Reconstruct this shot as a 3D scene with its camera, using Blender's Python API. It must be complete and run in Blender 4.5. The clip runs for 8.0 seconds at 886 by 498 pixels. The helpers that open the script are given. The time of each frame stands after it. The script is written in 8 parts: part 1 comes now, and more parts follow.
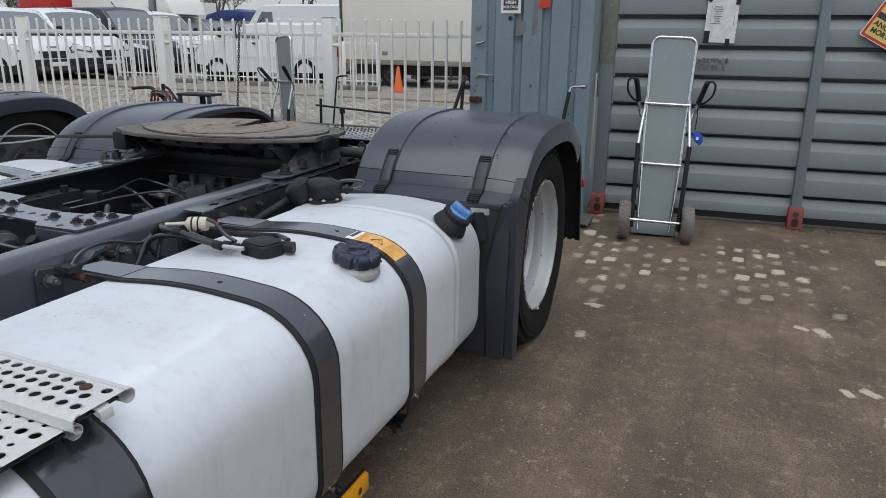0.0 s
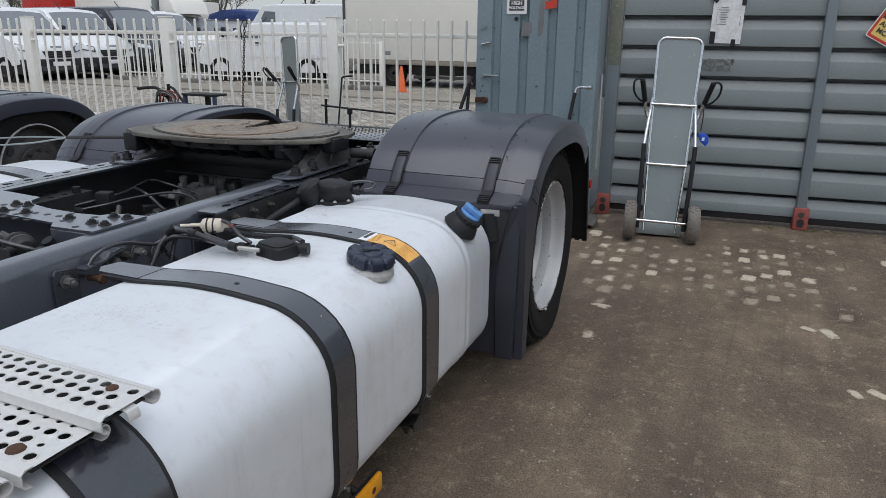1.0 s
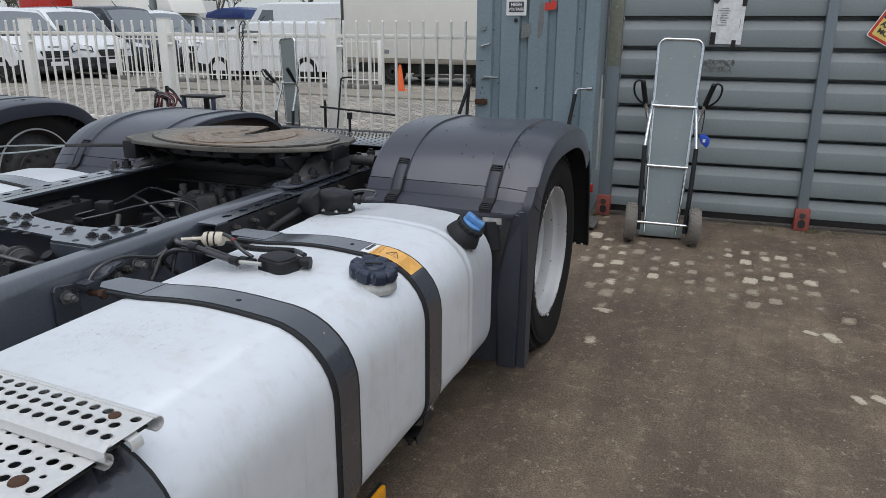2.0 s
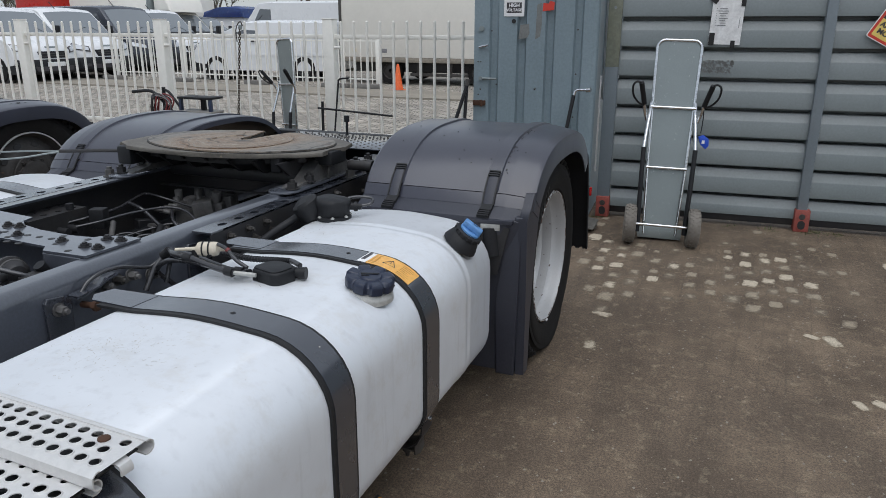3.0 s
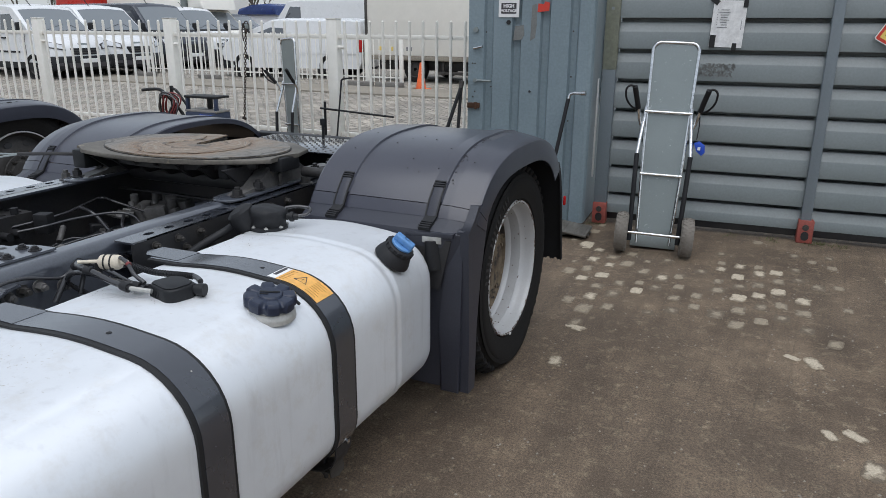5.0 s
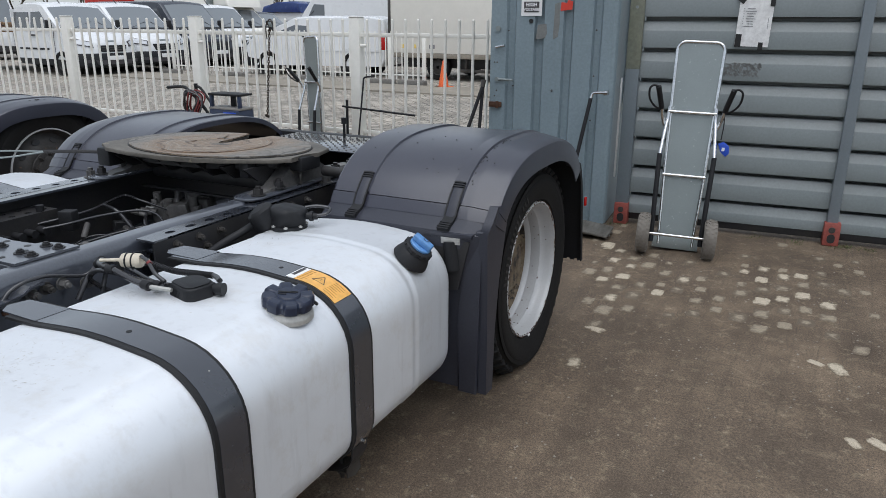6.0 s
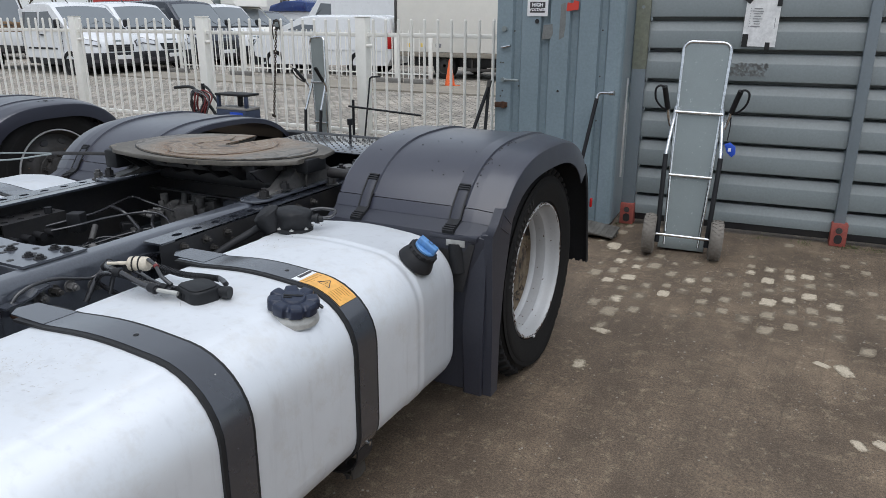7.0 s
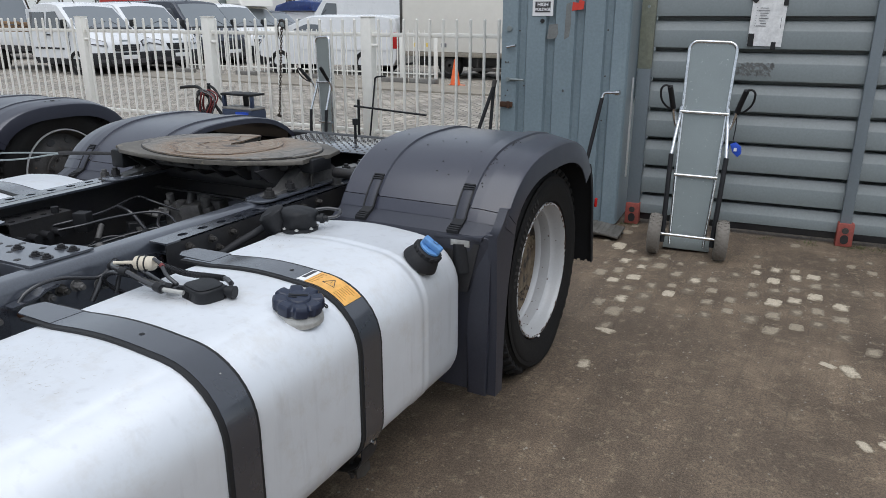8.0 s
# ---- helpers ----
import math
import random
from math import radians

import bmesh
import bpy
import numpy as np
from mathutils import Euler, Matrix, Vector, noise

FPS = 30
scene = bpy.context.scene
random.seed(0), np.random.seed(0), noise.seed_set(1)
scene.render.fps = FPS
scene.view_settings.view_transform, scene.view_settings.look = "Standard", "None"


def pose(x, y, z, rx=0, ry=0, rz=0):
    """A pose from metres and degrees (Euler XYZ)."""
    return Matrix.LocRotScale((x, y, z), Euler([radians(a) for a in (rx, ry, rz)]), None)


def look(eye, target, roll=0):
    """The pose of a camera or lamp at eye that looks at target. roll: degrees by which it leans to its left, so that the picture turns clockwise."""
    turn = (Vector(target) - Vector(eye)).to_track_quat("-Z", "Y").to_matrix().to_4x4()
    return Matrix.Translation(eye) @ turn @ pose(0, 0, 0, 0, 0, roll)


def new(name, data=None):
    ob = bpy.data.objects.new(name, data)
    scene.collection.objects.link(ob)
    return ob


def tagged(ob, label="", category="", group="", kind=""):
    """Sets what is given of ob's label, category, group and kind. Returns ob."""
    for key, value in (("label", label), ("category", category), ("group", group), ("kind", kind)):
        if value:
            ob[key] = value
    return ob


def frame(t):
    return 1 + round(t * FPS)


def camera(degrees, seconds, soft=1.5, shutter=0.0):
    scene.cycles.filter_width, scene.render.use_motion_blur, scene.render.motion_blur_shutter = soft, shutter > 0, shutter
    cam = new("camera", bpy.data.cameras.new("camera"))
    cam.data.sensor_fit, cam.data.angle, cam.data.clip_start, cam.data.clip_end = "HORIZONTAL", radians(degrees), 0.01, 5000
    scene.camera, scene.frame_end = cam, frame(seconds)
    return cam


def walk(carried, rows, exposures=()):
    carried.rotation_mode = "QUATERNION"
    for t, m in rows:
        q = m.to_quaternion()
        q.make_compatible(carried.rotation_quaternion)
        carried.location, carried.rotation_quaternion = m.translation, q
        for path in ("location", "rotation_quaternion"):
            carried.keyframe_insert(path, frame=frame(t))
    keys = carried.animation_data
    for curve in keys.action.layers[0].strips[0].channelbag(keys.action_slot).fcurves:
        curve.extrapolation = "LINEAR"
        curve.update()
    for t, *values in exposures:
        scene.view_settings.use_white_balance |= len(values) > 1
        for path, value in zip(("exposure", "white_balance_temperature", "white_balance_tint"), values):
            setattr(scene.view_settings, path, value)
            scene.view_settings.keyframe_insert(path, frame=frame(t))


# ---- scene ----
cam = camera(63.29, 8.0, soft=0.35)
ROWS = [
    (0.0, 0.9703, -0.7724, 1.3907, 22.123, -16.761, -0.564),
    (0.5, 0.9669, -0.7738, 1.3914, 22.253, -16.687, -0.560),
    (1.0, 0.9441, -0.7955, 1.4000, 22.254, -16.810, -0.567),
    (1.5, 0.9323, -0.7834, 1.4181, 22.181, -16.999, -0.420),
    (3.0, 0.9165, -0.7430, 1.4610, 21.966, -17.201, -0.128),
    (3.5, 1.0256, -0.6041, 1.4518, 21.781, -17.426, -0.158),
    (4.0, 1.1382, -0.5238, 1.4784, 22.154, -17.391, -0.355),
    (4.5, 1.1812, -0.5123, 1.4837, 23.504, -17.346, -0.347),
    (6.0, 1.1902, -0.4974, 1.4972, 26.681, -17.608, -0.320),
    (6.5, 1.1983, -0.4952, 1.4994, 27.052, -17.616, -0.241),
    (7.0, 1.1964, -0.4980, 1.5130, 27.187, -17.740, -0.192),
    (7.5, 1.1933, -0.4990, 1.5179, 27.359, -17.826, -0.186),
    (8.0, 1.1991, -0.4995, 1.5147, 27.599, -17.773, -0.129),
]
walk(cam, [(t, pose(x, y, z, 90 + pitch, roll, yaw)) for t, x, y, z, yaw, pitch, roll in ROWS],
     [(0.0, 0.09), (3.5, 0.10), (4.5, 0.20), (8.0, 0.25)])
# overcast daylight: an even bright sky and a very wide, weak sun
world = bpy.data.worlds.new("overcast_sky")
scene.world = world
world.use_nodes = True
wn, wl = world.node_tree.nodes, world.node_tree.links
wn.clear()
sky = wn.new("ShaderNodeTexSky")
sky.sky_type = "NISHITA"
sky.sun_disc = False
sky.sun_elevation = radians(62)
sky.sun_rotation = radians(155)
sky.air_density, sky.dust_density, sky.ozone_density = 1.0, 2.0, 1.0
# the blue of the clear sky shows only faintly through an even white cloud cover
bg = wn.new("ShaderNodeBackground")
bg.inputs["Strength"].default_value = 0.035
cloud = wn.new("ShaderNodeBackground")
cloud.inputs["Color"].default_value = (0.875, 0.945, 1.02, 1.0)
cloud.inputs["Strength"].default_value = 0.46
both = wn.new("ShaderNodeAddShader")
wo = wn.new("ShaderNodeOutputWorld")
wl.new(sky.outputs["Color"], bg.inputs["Color"])
wl.new(bg.outputs["Background"], both.inputs[0])
wl.new(cloud.outputs["Background"], both.inputs[1])
wl.new(both.outputs["Shader"], wo.inputs["Surface"])

sun_data = bpy.data.lights.new("sun", "SUN")
sun_data.energy = 1.6
sun_data.angle = radians(70)
sun_data.color = (0.93, 0.955, 1.0)
sun = new("sun", sun_data)
sun.matrix_world = look((0, 0, 30), (-5.0, 8.5, 0))
# ---- materials ----
def nodes_of(name):
    m = bpy.data.materials.new(name)
    m.use_nodes = True
    nt = m.node_tree
    return m, nt, nt.nodes, nt.links, nt.nodes["Principled BSDF"]


def ramp(nt, src, stops):
    r = nt.nodes.new("ShaderNodeValToRGB")
    e = r.color_ramp.elements
    while len(e) < len(stops):
        e.new(0.5)
    for k, (p, c) in enumerate(stops):
        e[k].position = p
        e[k].color = (*c, 1) if len(c) == 3 else c
    nt.links.new(src, r.inputs["Fac"])
    return r


def mixc(nt, fac, a, b, mode="MIX"):
    n = nt.nodes.new("ShaderNodeMix")
    n.data_type, n.blend_type = "RGBA", mode
    for key, v in ((0, fac), (6, a), (7, b)):
        if isinstance(v, (int, float)):
            n.inputs[key].default_value = v
        elif isinstance(v, tuple):
            n.inputs[key].default_value = (*v, 1)
        else:
            nt.links.new(v, n.inputs[key])
    return n.outputs[2]


def noise_tex(nt, scale, detail=6.0, rough=0.6, stretch=None):
    co = nt.nodes.new("ShaderNodeTexCoord")
    src = co.outputs["Object"]
    if stretch:
        mp = nt.nodes.new("ShaderNodeMapping")
        mp.inputs["Scale"].default_value = stretch
        nt.links.new(src, mp.inputs["Vector"])
        src = mp.outputs["Vector"]
    n = nt.nodes.new("ShaderNodeTexNoise")
    n.inputs["Scale"].default_value = scale
    n.inputs["Detail"].default_value = detail
    n.inputs["Roughness"].default_value = rough
    nt.links.new(src, n.inputs["Vector"])
    return n.outputs["Fac"]


def surface(name, base, alt=None, rough=0.5, metal=0.0, big=3.0, fine=60.0, bump=0.15, bump_size=0.002,
            spots=None, spot_amount=0.62, spot_scale=25.0, stretch=None, rough_var=0.12, spec=0.5, tone=0.16, dust=0.0, coat=0.0, coat_rough=0.28):
    """Base and alt colour mixed at two scales, optional specks of dirt or wear, fine bump."""
    m, nt, ns, ln, b = nodes_of(name)
    alt = alt or tuple(c * 0.8 for c in base)
    n1 = noise_tex(nt, big, 5, 0.6, stretch)
    n2 = noise_tex(nt, fine, 6, 0.65, stretch)
    f1 = ramp(nt, n1, [(0.35, (0, 0, 0)), (0.68, (1, 1, 1))]).outputs["Color"]
    col = mixc(nt, f1, base, alt)
    f2 = ramp(nt, n2, [(0.38, (1 - tone,) * 3), (0.65, (1 + tone * 0.5,) * 3)]).outputs["Color"]
    col = mixc(nt, 1.0, col, f2, "MULTIPLY")
    if spots:
        n3 = noise_tex(nt, spot_scale, 8, 0.7)
        f3 = ramp(nt, n3, [(spot_amount, (0, 0, 0)), (spot_amount + 0.06, (1, 1, 1))]).outputs["Color"]
        col = mixc(nt, f3, col, spots)
    ln.new(col, b.inputs["Base Color"])
    b.inputs["Metallic"].default_value = metal
    b.inputs["Specular IOR Level"].default_value = spec
    rr = ns.new("ShaderNodeMapRange")
    rr.inputs["To Min"].default_value = max(0.03, rough - rough_var)
    rr.inputs["To Max"].default_value = min(1.0, rough + rough_var)
    ln.new(n1, rr.inputs["Value"])
    ln.new(rr.outputs["Result"], b.inputs["Roughness"])
    b.inputs["Sheen Weight"].default_value = dust
    b.inputs["Sheen Roughness"].default_value = 0.45
    b.inputs["Coat Weight"].default_value = coat
    b.inputs["Coat Roughness"].default_value = coat_rough
    b.inputs["Coat IOR"].default_value = 1.6
    if bump:
        bn = ns.new("ShaderNodeBump")
        bn.inputs["Strength"].default_value = bump
        bn.inputs["Distance"].default_value = bump_size
        ln.new(n2, bn.inputs["Height"])
        ln.new(bn.outputs["Normal"], b.inputs["Normal"])
    return m


def plain(name, base, rough=0.5, metal=0.0):
    m, nt, ns, ln, b = nodes_of(name)
    b.inputs["Base Color"].default_value = (*base, 1)
    b.inputs["Roughness"].default_value = rough
    b.inputs["Metallic"].default_value = metal
    return m


def glass_dark(name, base=(0.028, 0.034, 0.040)):
    m, nt, ns, ln, b = nodes_of(name)
    b.inputs["Base Color"].default_value = (*base, 1)
    b.inputs["Roughness"].default_value = 0.06
    b.inputs["IOR"].default_value = 2.0
    b.inputs["Specular IOR Level"].default_value = 0.6
    return m


M = {}
def tank_material():
    """Silver-white tank paint: cloudy film of dirt, drips down the side, fine specks."""
    m, nt, ns, ln, b = nodes_of("tank_white_paint")
    c = mixc(nt, ramp(nt, noise_tex(nt, 3.2, 7, 0.62), [(0.36, (0, 0, 0)), (0.68, (1, 1, 1))]).outputs["Color"], (0.76, 0.785, 0.815), (0.70, 0.72, 0.745))
    film = ramp(nt, noise_tex(nt, 9, 9, 0.72), [(0.52, (0, 0, 0)), (0.74, (0.55, 0.55, 0.55))]).outputs["Color"]
    c = mixc(nt, film, c, (0.60, 0.58, 0.545))
    drip = ramp(nt, noise_tex(nt, 26, 6, 0.6, (1.0, 1.0, 0.10)), [(0.54, (0, 0, 0)), (0.72, (0.40, 0.40, 0.40))]).outputs["Color"]
    c = mixc(nt, drip, c, (0.57, 0.58, 0.60))
    for scale, lim, tint in ((170, 0.735, (0.25, 0.22, 0.19)), (60, 0.76, (0.42, 0.37, 0.30))):
        sp = ramp(nt, noise_tex(nt, scale, 5, 0.6), [(lim, (0, 0, 0)), (lim + 0.03, (1, 1, 1))]).outputs["Color"]
        c = mixc(nt, sp, c, tint)
    ln.new(c, b.inputs["Base Color"])
    b.inputs["Metallic"].default_value = 0.36
    r = ns.new("ShaderNodeMapRange")
    r.inputs["To Min"].default_value, r.inputs["To Max"].default_value = 0.33, 0.50
    ln.new(noise_tex(nt, 7, 6, 0.65), r.inputs["Value"])
    ln.new(r.outputs["Result"], b.inputs["Roughness"])
    return m


M["tank"] = tank_material()
M["strap"] = surface("strap_grey_paint", (0.034, 0.038, 0.050), (0.027, 0.031, 0.041), rough=0.26, spec=0.8, coat=1.0, coat_rough=0.12, big=4, fine=90, bump=0.06,
                     spots=(0.16, 0.15, 0.14), spot_amount=0.70, spot_scale=30)
M["rubber_seal"] = surface("black_rubber_strip", (0.012, 0.012, 0.013), rough=0.6)
M["fender"] = surface("fender_plastic", (0.026, 0.027, 0.044), (0.020, 0.021, 0.036), rough=0.42, spec=0.5, dust=0.02, coat=0.75, coat_rough=0.24, big=2.5, fine=220, bump=0.10, bump_size=0.001,
                      spots=(0.11, 0.10, 0.10), spot_amount=0.70, spot_scale=18)
M["flap"] = surface("mud_panel_plastic", (0.020, 0.021, 0.024), (0.014, 0.014, 0.015), spec=0.25, rough=0.6, fine=150, bump=0.2)
M["tyre"] = surface("tyre_rubber", (0.013, 0.0128, 0.0130), (0.019, 0.018, 0.0175), spec=0.18, rough=0.72, big=6, fine=90, bump=0.25, bump_size=0.002)
M["rim"] = surface("rim_silver_paint", (0.52, 0.525, 0.53), (0.45, 0.45, 0.445), rough=0.34, metal=0.05, big=3, fine=120, bump=0.03, tone=0.04,
                   spots=(0.12, 0.08, 0.05), spot_amount=0.70, spot_scale=60)
M["rim_rust"] = surface("rusty_hub", (0.20, 0.155, 0.10), (0.07, 0.045, 0.03), rough=0.75, big=14, fine=60, bump=0.4,
                        spots=(0.022, 0.018, 0.015), spot_amount=0.53, spot_scale=16)
M["frame"] = surface("chassis_grey_paint", (0.062, 0.070, 0.090), (0.048, 0.054, 0.070), rough=0.30, spec=0.8, dust=0.08, coat=1.0, coat_rough=0.14, big=3, fine=120, bump=0.08,
                     spots=(0.05, 0.045, 0.04), spot_amount=0.66, spot_scale=20)
M["cast"] = surface("dusty_cast_iron", (0.14, 0.135, 0.13), (0.065, 0.064, 0.065), rough=0.5, spec=0.5, big=12, fine=70, bump=0.3,
                    spots=(0.13, 0.11, 0.085), spot_amount=0.60, spot_scale=24)
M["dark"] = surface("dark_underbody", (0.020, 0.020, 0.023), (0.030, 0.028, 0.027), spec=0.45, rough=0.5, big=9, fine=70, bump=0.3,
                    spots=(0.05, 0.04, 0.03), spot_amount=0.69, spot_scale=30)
M["black"] = surface("black_plastic", (0.013, 0.014, 0.016), (0.020, 0.020, 0.022), spec=0.3, rough=0.5, fine=120, bump=0.12)
M["cap"] = surface("blue_black_cap_plastic", (0.017, 0.024, 0.048), (0.022, 0.029, 0.054), rough=0.36, fine=120, bump=0.08)
M["blue_cap"] = surface("blue_plastic", (0.13, 0.32, 0.62), (0.11, 0.27, 0.55), rough=0.4, fine=80, bump=0.06)
M["hose"] = surface("black_hose", (0.040, 0.040, 0.044), rough=0.20, spec=0.8, rough_var=0.06, fine=120, bump=0.1)
M["bolt"] = surface("dull_bolt_metal", (0.11, 0.105, 0.10), (0.06, 0.055, 0.05), rough=0.5, metal=0.6, fine=80)
M["cream"] = surface("cream_plastic", (0.72, 0.66, 0.55), (0.62, 0.55, 0.44), rough=0.45, fine=50, bump=0.05)
M["zinc"] = surface("neck_zinc", (0.50, 0.50, 0.48), (0.40, 0.39, 0.36), rough=0.4, metal=0.3, fine=60)
M["alu"] = surface("step_aluminium", (0.74, 0.735, 0.725), (0.68, 0.67, 0.65), rough=0.36, metal=0.35, big=4, fine=70, bump=0.04, tone=0.06,
                   spots=(0.45, 0.40, 0.33), spot_amount=0.70, spot_scale=30)
M["rust"] = surface("brown_rust", (0.085, 0.036, 0.017), (0.045, 0.022, 0.013), rough=0.8, fine=60, bump=0.3)
M["orange"] = surface("orange_sticker", (0.86, 0.46, 0.12), (0.82, 0.43, 0.10), rough=0.35, fine=40, bump=0.0)
M["reflector"] = surface("amber_reflector", (0.90, 0.38, 0.01), (0.80, 0.30, 0.01), rough=0.22, fine=160, bump=0.3)
M["ink"] = plain("dark_print", (0.05, 0.045, 0.05), 0.5)
M["white"] = plain("white_print", (0.82, 0.82, 0.82), 0.5)
M["fence"] = surface("fence_cream_paint", (0.86, 0.845, 0.79), (0.82, 0.80, 0.74), rough=0.4, big=1.5, fine=14, bump=0.03, tone=0.04)
M["wall"] = surface("wall_grey_steel_paint", (0.204, 0.230, 0.234), (0.168, 0.194, 0.196), rough=0.34, tone=0.08, big=0.9, fine=60, bump=0.05,
                    spots=(0.30, 0.32, 0.32), spot_amount=0.72, spot_scale=40)
M["post"] = surface("post_grey_steel_paint", (0.180, 0.215, 0.240), (0.196, 0.228, 0.25), rough=0.42, tone=0.05, big=2, fine=60, bump=0.05,
                    spots=(0.32, 0.33, 0.32), spot_amount=0.72, spot_scale=40)
M["olive"] = surface("olive_frame_paint", (0.235, 0.240, 0.170), (0.20, 0.215, 0.18), rough=0.5, big=3, fine=40)
M["container"] = surface("container_blue_grey_paint", (0.235, 0.300, 0.335), (0.195, 0.252, 0.282), rough=0.40, tone=0.10, big=1.3, fine=50, bump=0.05,
                         spots=(0.26, 0.29, 0.30), spot_amount=0.71, spot_scale=34)
M["scrape"] = surface("rubbed_paint_patch", (0.215, 0.222, 0.216), (0.17, 0.176, 0.172), rough=0.7, big=12, fine=60)
M["red"] = surface("red_oxide_paint", (0.36, 0.085, 0.065), (0.28, 0.07, 0.055), rough=0.6, big=8, fine=60, spots=(0.14, 0.05, 0.04), spot_amount=0.66)
M["red_tag"] = plain("red_label", (0.62, 0.05, 0.03), 0.5)
M["chrome"] = surface("chromed_tube", (0.78, 0.79, 0.80), (0.66, 0.67, 0.68), rough=0.16, metal=1.0, fine=40, bump=0.02)
M["galv"] = surface("galvanised_sheet", (0.27, 0.305, 0.305), (0.235, 0.268, 0.270), rough=0.36, metal=0.35, big=2, fine=160, bump=0.03, tone=0.06,
                    spots=(0.62, 0.65, 0.66), spot_amount=0.63, spot_scale=46)
M["grey_tyre"] = surface("grey_cart_tyre", (0.21, 0.19, 0.165), (0.16, 0.145, 0.125), rough=0.85, big=10, fine=70, bump=0.3)
M["paper"] = surface("white_paper", (0.83, 0.83, 0.82), (0.79, 0.79, 0.79), rough=0.6, fine=20, bump=0.02)
M["tape"] = plain("black_tape", (0.012, 0.012, 0.013), 0.4)
M["yellow"] = plain("yellow_sign", (0.80, 0.60, 0.16), 0.45)
M["cone"] = surface("cone_orange", (0.85, 0.15, 0.03), (0.78, 0.12, 0.03), rough=0.5, fine=30)
M["concrete"] = surface("concrete_block", (0.22, 0.21, 0.19), (0.17, 0.16, 0.15), rough=0.85, fine=30, bump=0.3)
M["van_white"] = surface("van_white_paint", (0.76, 0.77, 0.78), (0.72, 0.73, 0.74), rough=0.28, big=1.5, fine=10, bump=0.0, tone=0.02)
M["van_grey"] = surface("van_dark_grey_paint", (0.055, 0.062, 0.078), (0.05, 0.055, 0.07), rough=0.25, big=1.5, fine=10, bump=0.0, tone=0.02)
M["van_blue"] = surface("car_blue_paint", (0.03, 0.06, 0.20), rough=0.25, fine=10, bump=0.0)
M["van_red"] = surface("truck_red_paint", (0.55, 0.03, 0.02), rough=0.3, fine=10, bump=0.0)
M["box_white"] = surface("box_body_panel", (0.80, 0.775, 0.715), (0.76, 0.735, 0.675), rough=0.5, big=0.8, fine=8, bump=0.02, tone=0.02)
M["glass"] = glass_dark("vehicle_glass", (0.060, 0.068, 0.078))
# paler copy of the glass: sky reflections are put into its base colour
M["sky_screen"] = glass_dark("windscreen_sky_reflection", (0.17, 0.19, 0.205))
M["lamp"] = plain("headlamp_lens", (0.55, 0.57, 0.60), 0.12)
M["tail"] = plain("red_tail_lamp", (0.45, 0.01, 0.01), 0.2)
M["wood"] = surface("stacked_wood", (0.30, 0.19, 0.10), (0.20, 0.12, 0.07), rough=0.8, fine=30)
M["bark"] = surface("tree_bark", (0.10, 0.085, 0.07), (0.07, 0.06, 0.05), rough=0.9, fine=40, bump=0.4)
M["twig"] = surface("far_bare_twigs", (0.22, 0.20, 0.16), (0.15, 0.15, 0.10), rough=0.9, big=1.2, fine=6, bump=0.0, tone=0.4)
M["leaf"] = surface("spring_leaves", (0.12, 0.13, 0.05), (0.08, 0.085, 0.035), rough=0.7, fine=10, bump=0.0)
M["red_cable"] = plain("red_cable", (0.17, 0.025, 0.025), 0.45)
M["navy"] = surface("navy_box_paint", (0.03, 0.045, 0.09), rough=0.4, fine=30)
M["royal"] = plain("blue_plastic_clip", (0.02, 0.08, 0.52), 0.35)


